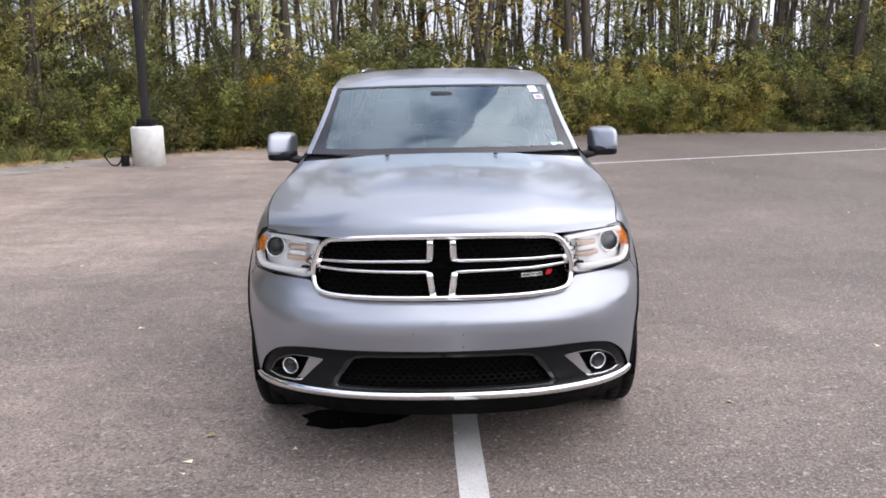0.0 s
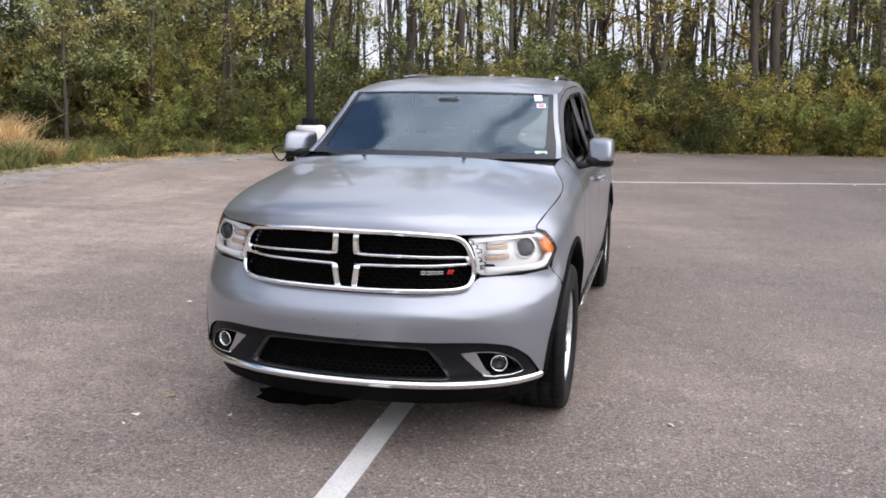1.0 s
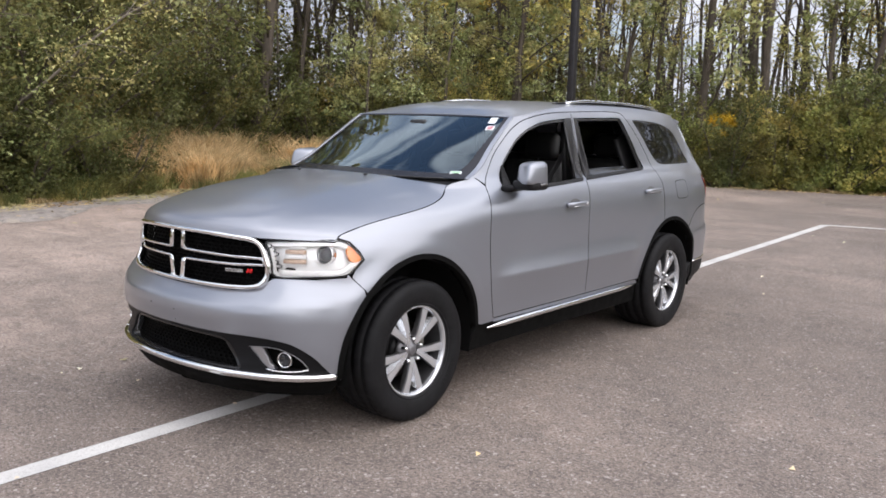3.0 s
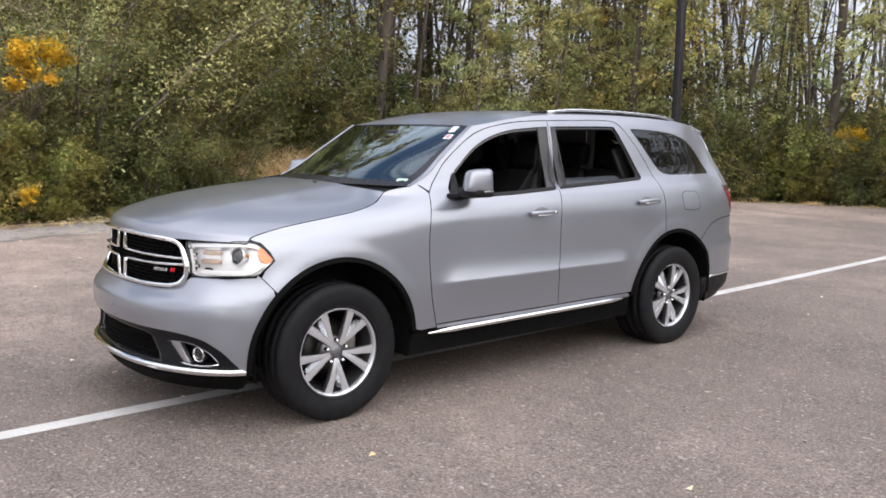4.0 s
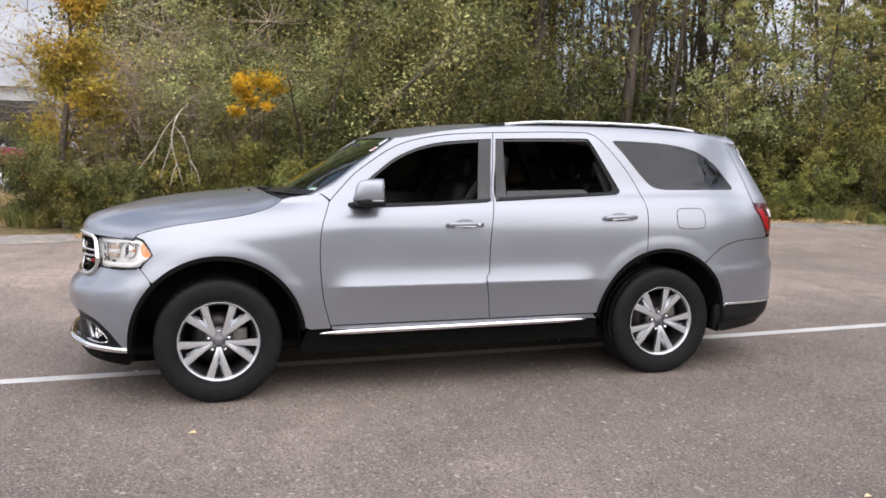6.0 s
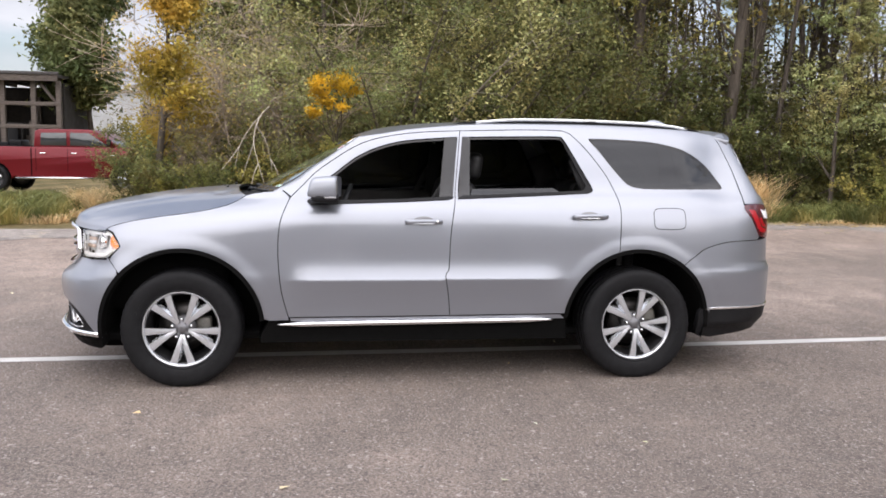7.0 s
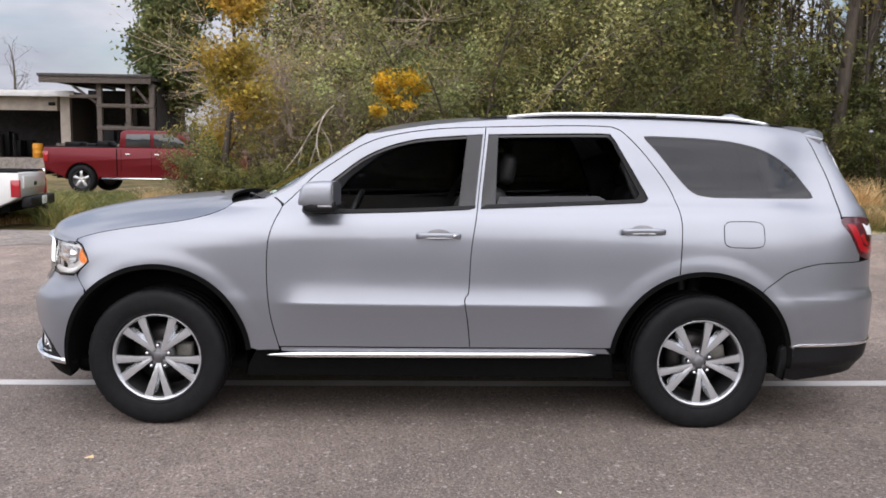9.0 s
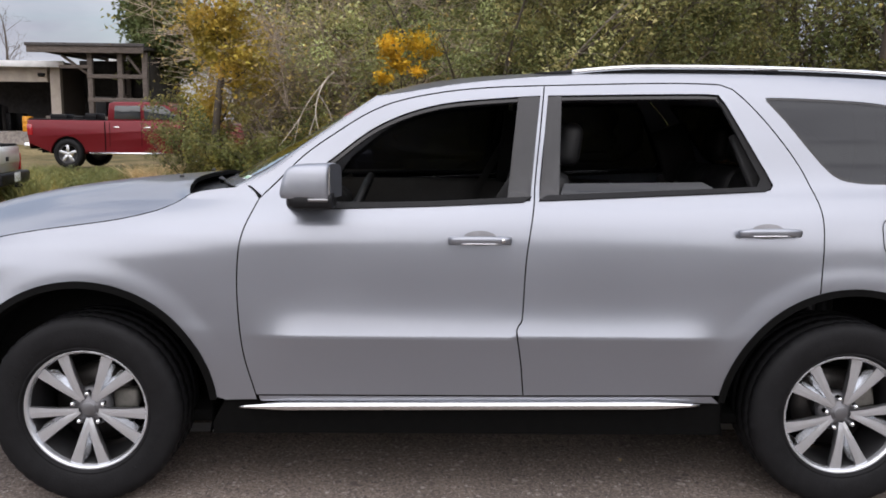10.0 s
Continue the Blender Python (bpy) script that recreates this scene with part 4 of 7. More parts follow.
# bonnet, windscreen, roof
hood_edge3 = [(.803, -.486, .996)] + [tuple(q) for q in skin(np.array([q[0] for q in HOOD_SEAM]), np.array([q[1] for q in HOOD_SEAM]))]
HOOD = loft(hood_edge3,
            [(-.829, 1.006), (-.825, 1.034), (-.812, 1.060), (-.755, 1.098), (-.57, 1.155), (-.33, 1.203), (-.08, 1.236), (.12, 1.255), (.22, 1.263), (.30, 1.268)], 2.5, 2.3, .006)


def cover(name, surf, material, u0=0.0, u1=1.0, v1=0.997, holes=(), **kw):
    """A whole-width sheet over a loft; the first coordinate runs across the car, the second along it."""
    rect = chain(straight([(0, u0), (v1, u0)], .03), straight([(v1, u0), (v1, u1)], .03), straight([(v1, u1), (0, u1)], .03), straight([(0, u1), (0, u0)], .03))
    return sheet(name, rect, material, car, holes=holes, surf=lambda a, b: surf(b, a), side=0, **kw)


cover("bonnet", HOOD, PAINT, lip=.02, step=.03, fold=VOID)
screen_edge3 = [tuple(q) for q in skin(np.array([q[0] for q in SCREEN_EDGE]), np.array([q[1] for q in SCREEN_EDGE]))]
SCREEN = loft(screen_edge3, [(.42, 1.262), (.57, 1.350), (.72, 1.432), (.86, 1.508), (1.02, 1.592), (1.11, 1.640)], 2.2, 2.0)
cover("windscreen", SCREEN, WINDSHIELD, lip=0, step=.05, lift=-.004, v1=.99, label="windscreen glass reflecting the clouds").visible_shadow = False
band = chain(straight([(0, 0), (.988, 0)], .03), straight([(.988, 0), (.988, 1)], .03), straight([(.988, 1), (0, 1)], .03), straight([(0, 1), (0, .955)], .03),
             smooth_line([(0, .955), (.5, .952), (.86, .945), (.915, .90), (.915, .6), (.895, .3), (.87, .12), (.83, .075), (.5, .07), (0, .07)], .03), straight([(0, .05), (0, 0)], .03))
sheet("windscreen_border", band, BORDER, car, surf=lambda a, b: SCREEN(b, a), side=0, lift=-.0015, lip=0, step=.03, label="black printed windscreen border")
for side in (1, -1):
    sheet("windscreen_pillar", chain(straight([(.965, 0), (.9985, 0)], .03), straight([(.9985, 0), (.9985, 1)], .03), straight([(.9985, 1), (.962, 1)], .03), straight([(.962, 1), (.965, 0)], .03)), PAINT, car,
          surf=lambda a, b: SCREEN(b, a), side=side, lift=.003, lip=.006, step=.03)
roof_edge3 = [tuple(q) for q in skin(np.array([q[0] for q in ROOF_EDGE]), np.array([q[1] for q in ROOF_EDGE]))]
ROOF = loft(roof_edge3, [(1.112, 1.645), (1.25, 1.692), (1.42, 1.722), (1.62, 1.744), (1.95, 1.760), (2.5, 1.768), (3.0, 1.762), (3.45, 1.742), (3.76, 1.718)], 2.0, 2.6)
cover("roof", ROOF, PAINT, lip=.012, step=.05)

# ---- front end ----


def on_skin(points, lift=0.0, side=1):
    p = np.asarray(points, float)
    q = skin(p[:, 0], p[:, 1]) + skin_normals(p[:, 0], p[:, 1]) * lift
    q[:, 0] *= side
    return [tuple(v) for v in q]


def both_ways(points, lift=0.0):
    """A run that starts on the centre line, mirrored to reach across the car."""
    a = on_skin(points, lift)
    return [(-x, y, z) for x, y, z in a[::-1] if abs(x) > 2e-3] + a


sheet("front_bumper", bumper_outline, PAINT, car, side=0, lip=.02, step=.025, fold=VOID)
LOW_GRILLE = chain(straight([(0, .355), (.49, .357)]), smooth_line([(.49, .357), (.515, .368), (.49, .41), (.44, .475), (.40, .497), (.36, .503)], .02), straight([(.36, .503), (0, .508)]))
FOG = [tuple(q) for q in smooth_line([(.545, .478), (.62, .486), (.70, .483), (.76, .468), (.82, .435), (.868, .385), (.86, .368), (.80, .362), (.70, .366), (.655, .376), (.60, .425)], .02, closed=True)]
fascia_poly = chain(straight([(0, .546), (0, .510)], .012), straight([(0, .510), (.36, .505)]), smooth_line([(.36, .505), (.40, .499), (.44, .477), (.49, .412), (.517, .368), (.492, .354)], .02),
                    straight([(.492, .354), (0, .352)]), straight([(0, .352), (0, .340)], .006), straight([(0, .340), (.958, .340)]), smooth_line([(.958, .345), (.95, .39), (.895, .452), (.81, .506), (.72, .529), (.6, .541), (.374, .545), (.2, .546), (0, .546)]))
fascia = sheet("lower_fascia", fascia_poly, FASCIA, car, holes=[FOG], side=0, lift=-.012, lip=.05, step=.025, label="dark grey lower bumper insert")
lip_run = smooth_line([(0, .340), (.30, .339), (.60, .336), (.80, .333), (.94, .331), (1.0, .331)], .03)
part("chrome_lip", sweep(both_ways(lip_run, -.004), [(-.022, -.004), (-.020, .010), (-.008, .021), (.006, .023), (.016, .016), (.020, 0), (.012, -.010), (-.010, -.010)], up=(0, -.62, .78)), CHROME, car, "bright chrome strip along the lower bumper")
sheet("chin_spoiler", chain(straight([(0, .225), (.95, .225), (1.02, .25)]), [(1.03, .325)], straight([(1.0, .326), (0, .332)]), straight([(0, .332), (0, .225)], .012)), SILL, car, side=0, lip=.05, lift=-.006, label="black plastic chin")


def honeycomb(region, depth_in, w, h, bar=0.0034):
    """Flattened hexagonal cells over a region of (x, z), each a ring with depth, on the front of the car."""
    verts, faces = [], []
    zs = np.arange(.30, 1.05, h * .75)
    cells = []
    for r, z in enumerate(zs):
        for x in np.arange(-.62, .62, w):
            cells.append((x + (w / 2 if r % 2 else 0), z))
    cells = np.array(cells)
    cells = cells[inside(region, np.abs(cells[:, 0]), cells[:, 1])]
    for cx, cz in cells:
        k = len(verts)
        for back in (0.0, .008):
            for scale in (1.0, 1 - 2 * bar / h):
                for q in range(6):
                    a = radians(30 + 60 * q)
                    x, z = cx + scale * w / math.sqrt(3) * math.cos(a) * 1.0, cz + scale * h / 2 * math.sin(a)
                    verts.append((x, z, back))
        for q in range(6):
            r = (q + 1) % 6
            faces.append((k + q, k + r, k + 6 + r, k + 6 + q))
            faces.append((k + 6 + q, k + 6 + r, k + 18 + r, k + 18 + q))
    v = np.array(verts)
    s = np.interp(np.abs(v[:, 0]), [0, .2, .4, .5, .6, .65], [0, .2, .415, .535, .67, .75])
    p = skin(s, v[:, 1])
    return mesh_of("mesh", np.stack((v[:, 0], p[:, 1] + depth_in + v[:, 2], v[:, 1]), 1), faces)


grille_region = [(q[0] * .93, q[1]) for q in ring_line]
GRILLE = part("grille", honeycomb(grille_region, .028, .036, .026), MESH_BLACK, car, "black honeycomb grille with a chrome crosshair")
back_poly = chain([(q[0], q[1]) for q in ring_line], straight([(0, .75), (0, 1.010)], .03))
sheet("grille_backing", back_poly, VOID, GRILLE, side=0, lift=-.055, lip=0, label="dark radiator cavity")
top_half = on_skin(ring_line, .010)
loop = top_half + [(-x, y, z) for x, y, z in top_half[::-1] if abs(x) > 2e-3]
part("chrome_surround", sweep(loop, rounded(.023, .028, .008), closed=True, up=(0, -1, 0)), CHROME, GRILLE, "thick chrome grille frame")
for side in (1, -1):
    for bar in ([(.600, .900), (.40, .906), (.20, .909), (.075, .910), (.056, .913), (.050, .925), (.046, .95), (.044, 1.0)],
                [(.612, .868), (.40, .866), (.20, .864), (.075, .862), (.058, .859), (.053, .85), (.043, .80), (.034, .757)]):
        run = smooth_line([(q[0], q[1]) for q in bar], .02)
        part("crosshair_bar", sweep(on_skin(run, -.004, side), rounded(.013, .022, .004), up=(0, -1, 0)), CHROME, GRILLE)
    post = smooth_line([(.054, .912), (.051, .95), (.050, 1.0)], .02)
    part("crosshair_post", sweep(on_skin(post, .0, side), rounded(.029, .024, .006), up=(0, -1, 0)), CHROME, GRILLE)
    post = smooth_line([(.056, .860), (.050, .82), (.040, .757)], .02)
    part("crosshair_post", sweep(on_skin(post, .0, side), rounded(.029, .024, .006), up=(0, -1, 0)), CHROME, GRILLE)
    part("grille_clip", sweep(on_skin([(.596, .905), (.612, .884), (.610, .864)], .002, side), rounded(.018, .02, .006), up=(0, -1, 0)), CHROME, GRILLE)
# the maker's name as plain bars, and the two slanted stripes beside it
for k in range(5):
    q = on_skin([(.372 + k * .0235, .833)], -.012)[0]
    bm = join(box(.018, .006, .004, (0, 0, .006), .001), box(.018, .006, .004, (0, 0, -.006), .001), box(.004, .006, .014, (-.007, 0, 0), .001), box(.004, .006, .014, (.007, 0, 0), .001))
    part("badge_bar", bm, CHROME, GRILLE, at=pose(*q, 0, 0, 16))
for k in range(2):
    q = on_skin([(.505 + k * .017, .835)], -.008)[0]
    bm = box(.011, .006, .022, (0, 0, 0), .001, turn=Matrix.Rotation(radians(28), 4, "Y"))
    part("badge_stripe", bm, BADGE_RED, GRILLE, "red slanted badge stripe", at=pose(*q, 0, 0, 22))
part("lower_grille", honeycomb([(0, .345)] + [(q[0] * .97, q[1]) for q in LOW_GRILLE] + [(0, .51)], .05, .033, .022), MESH_BLACK, car, "black honeycomb lower intake")
sheet("intake_backing", chain([(0, .34), (.53, .34), (.50, .43), (.42, .515), (0, .52)]), VOID, car, side=0, lift=-.085, lip=0, step=.05)
sheet("intake_frame", chain(straight([(0, .500), (.355, .496)]), [(.40, .488), (.47, .41), (.495, .37), (.47, .362)], straight([(.47, .362), (0, .360)]), straight([(0, .360), (0, .350)]), straight([(0, .350), (.50, .350)]),
                            [(.522, .368), (.445, .480), (.40, .503)], straight([(.36, .509), (0, .513)])), GLOSS_BLACK, car, side=0, lift=-.02, lip=.05, step=.02)

for side in (1, -1):
    # headlamp
    lamp_poly = shrink([tuple(q) for q in smooth_line(LAMP, .025, closed=True)], .004)
    bowl = sheet("headlamp", lamp_poly, LAMP_WHITE, car, side=side, lift=-.055, lip=0, step=.03, label="clear headlamp with a projector and amber marker")
    sheet("lamp_frame", lamp_poly, GLOSS_BLACK, bowl, holes=[shrink(lamp_poly, .0045)], side=side, lift=.0, lip=.045, step=.02)
    sheet("lamp_inner_bezel", shrink(lamp_poly, .0065), LAMP_WHITE, bowl, holes=[shrink(lamp_poly, .024)], side=side, lift=-.014, lip=.026, step=.02)
    sheet("lamp_lens", shrink(lamp_poly, .002), LENS, bowl, side=side, lift=.001, lip=0, step=.03, label="clear polycarbonate lens").visible_shadow = False
    led = smooth_line([(.70, .838), (.85, .838), (1.0, .843), (1.06, .858), (1.10, .885)], .03)
    part("light_bar", sweep(on_skin(led, -.018, side), rounded(.026, .026, .006), up=(0, -1, 0)), LED_BAR, bowl, "white daytime running light bar")
    q = np.array(on_skin([(.952, .937)], -.034, side)[0])
    n = skin_normals(np.array([.90]), np.array([.94]))[0] * (side, 1, 1)
    m = Matrix.Translation(q) @ Vector(tuple((n + np.array((-.25 * side, -.55, 0))))).to_track_quat("Z", "Y").to_matrix().to_4x4()
    part("projector_ring", lathe([(.049, -.03), (.051, .004), (.047, .009), (.042, .006), (.040, -.01)], 32, "z"), CHROME, bowl, at=m)
    bm = lathe([(.001, .016), (.012, .0152), (.024, .011), (.034, .003), (.040, -.010)], 32, "z")
    part("projector_lens", bm, BULB_GLASS, bowl, "dark glass projector ball", at=m)
    amber = smooth_line([(1.078, .975), (1.098, .972), (1.128, .936), (1.140, .906), (1.108, .893), (1.084, .905), (1.070, .940)], .02, closed=True)
    sheet("amber_marker", [tuple(q) for q in amber], AMBER, bowl, side=side, lift=-.010, lip=.03, step=.02, label="amber side marker")
    for k in range(4):
        zc = .892 + .026 * k
        seg = smooth_line([(.712 + .006 * k, zc), (.80 + .004 * k, zc + .002), (.845, zc + .003)], .03)
        part("reflector_rib", sweep(on_skin(seg, -.036, side), rounded(.020, .022, .004), up=(0, -1, 0)), ORANGE_BULB if k % 2 == 0 else LAMP_WHITE, bowl)
    # fog lamp
    pocket = sheet("fog_lamp", [tuple(q) for q in FOG], MESH_BLACK, car, side=side, lift=-.07, lip=0, step=.03, label="round fog lamp in a chrome-edged pocket")
    sheet("pocket_wall", [tuple(q) for q in FOG], FASCIA, pocket, holes=[shrink(FOG, .004)], side=side, lift=-.012, lip=.06, step=.02)
    frame_run = smooth_line([(.864, .378), (.80, .368), (.70, .370), (.655, .378)], .02)
    part("chrome_edge", sweep(on_skin(frame_run, -.008, side), rounded(.006, .012, .002), up=(0, -1, 0)), CHROME, pocket)
    frame_run = smooth_line([(.556, .477), (.62, .482), (.70, .479), (.76, .464), (.82, .431), (.864, .384)], .02)
    part("chrome_edge", sweep(on_skin(frame_run, -.012, side), rounded(.003, .008, .001), up=(0, -1, 0)), SATIN_DARK, pocket)
    blade = [(.615, .412), (.652, .379), (.700, .374), (.672, .400), (.625, .476), (.556, .474)]
    sheet("chrome_blade", blade, BLADE, pocket, side=side, lift=-.022, lip=.03, step=.02, label="satin bright inner blade")
    q = np.array(on_skin([(.748, .420)], -.045, side)[0])
    m = Matrix.Translation(q) @ Vector((.35 * side, -1, 0)).to_track_quat("Z", "Y").to_matrix().to_4x4()
    part("fog_ring", lathe([(.038, -.03), (.040, .018), (.037, .023), (.0335, .020), (.032, .0)], 32, "z"), CHROME, pocket, at=m)
    part("fog_reflector", lathe([(.001, .002), (.02, .004), (.033, .012)], 28, "z"), BULB_GLASS, pocket, at=m)
    part("fog_lens", lathe([(.001, .019), (.02, .018), (.034, .013)], 28, "z"), LENS, pocket, at=m)
    # door mirror
    cap = bmesh.new()
    bmesh.ops.create_uvsphere(cap, u_segments=32, v_segments=18, radius=1.0)
    for v in cap.verts:
        x, y, z = v.co
        px, py, pz = (math.copysign(abs(c) ** .46, c) for c in (x, y, z))
        taper = 1 - .16 * (1 - py) / 2
        flat = min(py, .72)
        v.co = Vector((px * .086 * taper - .004 * pz, flat * .108 * (.97 if py > 0 else 1.06 - .17 * (pz + 1)) - (.02 * px * (1 if py > 0 else 1.8)), pz * .082 * taper + .004 * px))
    for f in cap.faces:
        f.smooth = True
    bmesh.ops.bisect_plane(cap, geom=cap.verts[:] + cap.edges[:] + cap.faces[:], plane_co=(0, 0, -.052), plane_no=(0, 0, -1), clear_outer=True)
    if side == -1:
        bmesh.ops.scale(cap, vec=(-1, 1, 1), verts=cap.verts)
        bmesh.ops.reverse_faces(cap, faces=cap.faces)
    mirror = part("door_mirror", cap, PAINT, car, "silver door mirror cap on a black foot", at=pose(.986 * side, .926, 1.294))
    base = bmesh.new()
    bmesh.ops.create_uvsphere(base, u_segments=28, v_segments=14, radius=1.0)
    for v in base.verts:
        px, py, pz = (math.copysign(abs(c) ** .5, c) for c in v.co)
        v.co = Vector((px * .083, min(py, .70) * .104, pz * .032))
    for f in base.faces:
        f.smooth = True
    part("mirror_shell", base, PLASTIC, mirror, "black lower mirror shell", at=pose(-.002 * side, .001, -.062))
    part("mirror_arm", sweep([(-.040 * side, -.02, -.072), (-.095 * side, -.05, -.084), (-.150 * side, -.075, -.092)], rounded(.10, .030, .012), up=(0, 0, 1), scale=lambda t: 1 + .15 * t), PLASTIC, mirror)
    part("mirror_glass", box(.130, .004, .110, (0, .062, .008), .0), SATIN, mirror, "mirror glass")
    part("turn_signal", box(.012, .075, .013, (.079 * side, .022, -.056), .004), SATIN_DARK, mirror, "slim clear turn signal")
    # handles
    for s0, z0, key in ((2.963, 1.074, 1), (4.092, 1.110, 0)):
        # the cup is a flat ellipse, its shade painted in dark grey
        grip = sheet("handle_recess", [(s0 + .125 + .066 * math.cos(a), z0 + .010 + .029 * math.sin(a)) for a in np.linspace(0, 2 * math.pi, 28, endpoint=False)], ALLOY_DARK, car, side=side, lift=.0012, lip=0, step=.02,
                     label="door handle cup, its shade drawn as a flat dark ellipse")
        run = [(s0 + .006, z0 - .001), (s0 + .05, z0 + .001), (s0 + .125, z0 + .002), (s0 + .20, z0 + .002), (s0 + .242, z0 + .001)]
        path = [on_skin([q], h, side)[0] for q, h in zip(run, (.014, .030, .036, .033, .018))]
        part("door_handle", sweep(smooth_line(path, .02), rounded(.030, .026, .010), up=(side, 0, 0)), PAINT, grip, "body-coloured door handle")
        part("handle_strip", sweep(smooth_line([(x + .011 * side, y, z - .013) for x, y, z in path[1:4]], .03), rounded(.004, .006, .0015), up=(side, 0, 0)), CHROME, grip)
        if key:
            q = on_skin([(s0 + .212, z0)], .044, side)[0]
            part("lock_cylinder", lathe([(.001, .004), (.008, .004), (.009, -.012)], 20, "x"), SATIN, grip, at=pose(*q, 0, 0, 0 if side == 1 else 180))

# bumper screws, washer nozzles, wipers, cowl
for x, z in ((.085, .612), (-.125, .618), (.086, .558)):
    q = on_skin([(abs(x), z)], .002, 1 if x > 0 else -1)[0]
    part("bumper_plug", lathe([(.001, .001), (.003, .001), (.004, -.003)], 12, "z"), NOZZLE, car, at=pose(*q, 90, 0, 0))
for x in (-.29, .29):
    q = HOOD(.93, abs(x) / .80)[0]
    part("washer_nozzle", box(.022, .018, .012, (0, 0, .004), .004), NOZZLE, car, at=pose(x, q[1] - .03, q[2] + .002))
COWL = loft([(.765, .37, 1.205), (.775, .47, 1.222), (.772, .61, 1.262)], [(.25, 1.235), (.34, 1.236), (.44, 1.266)], 2.2, 2.0)
cover("cowl", COWL, PLASTIC, lip=.01, step=.05, lift=-.012, label="black plastic cowl under the wipers")
for x0, x1, u0, u1 in ((.02, .64, .0, .012), (-.62, -.02, .0, .012)):
    run = []
    for t in np.linspace(0, 1, 16):
        x = x0 + (x1 - x0) * t
        q = SCREEN(u0 + (u1 - u0) * math.sin(t * 1.5), abs(x) / .75)[0]
        run.append((x, q[1] - .012, q[2] - .010))
    wip = part("wiper", sweep(run, rounded(.010, .014, .003), up=(0, -.5, .85)), TRIM_DARK, car, "black windscreen wiper")
    arm = [(x0 + .05, .36, 1.236), (x0 + .12, .37, 1.256), ((x0 + x1) / 2, run[8][1] - .010, run[8][2] + .004)]
    part("wiper_arm", sweep(smooth_line(arm, .04), rounded(.016, .012, .004), up=(0, -.5, .85), scale=lambda t: 1.5 - .8 * t), TRIM_DARK, wip)
for x, u, w, h, m in ((.575, .905, .05, .028, STICKER), (.58, .825, .05, .04, STICKER), (.60, .715, .055, .05, STICKER), (.60, .715, .036, .034, STICKER_RED), (.60, .09, .07, .03, STICKER), (.60, .09, .06, .018, STICKER_GREEN)):
    q = SCREEN(u, x / .70)[0]
    n = surface_normals(lambda a, b: SCREEN(b, a), np.array([x / .70]), np.array([u]))[0]
    lift = .004 if m in (STICKER_RED, STICKER_GREEN) else .002
    part("sticker", box(w, h, .001), m, car, at=Matrix.Translation(q + n * (lift - .004)) @ Vector(tuple(n)).to_track_quat("Z", "Y").to_matrix().to_4x4())
part("mirror_housing", box(.15, .10, .07, (0, 1.05, 1.565), .025), TRIM_DARK, car, "interior mirror and sensor housing")

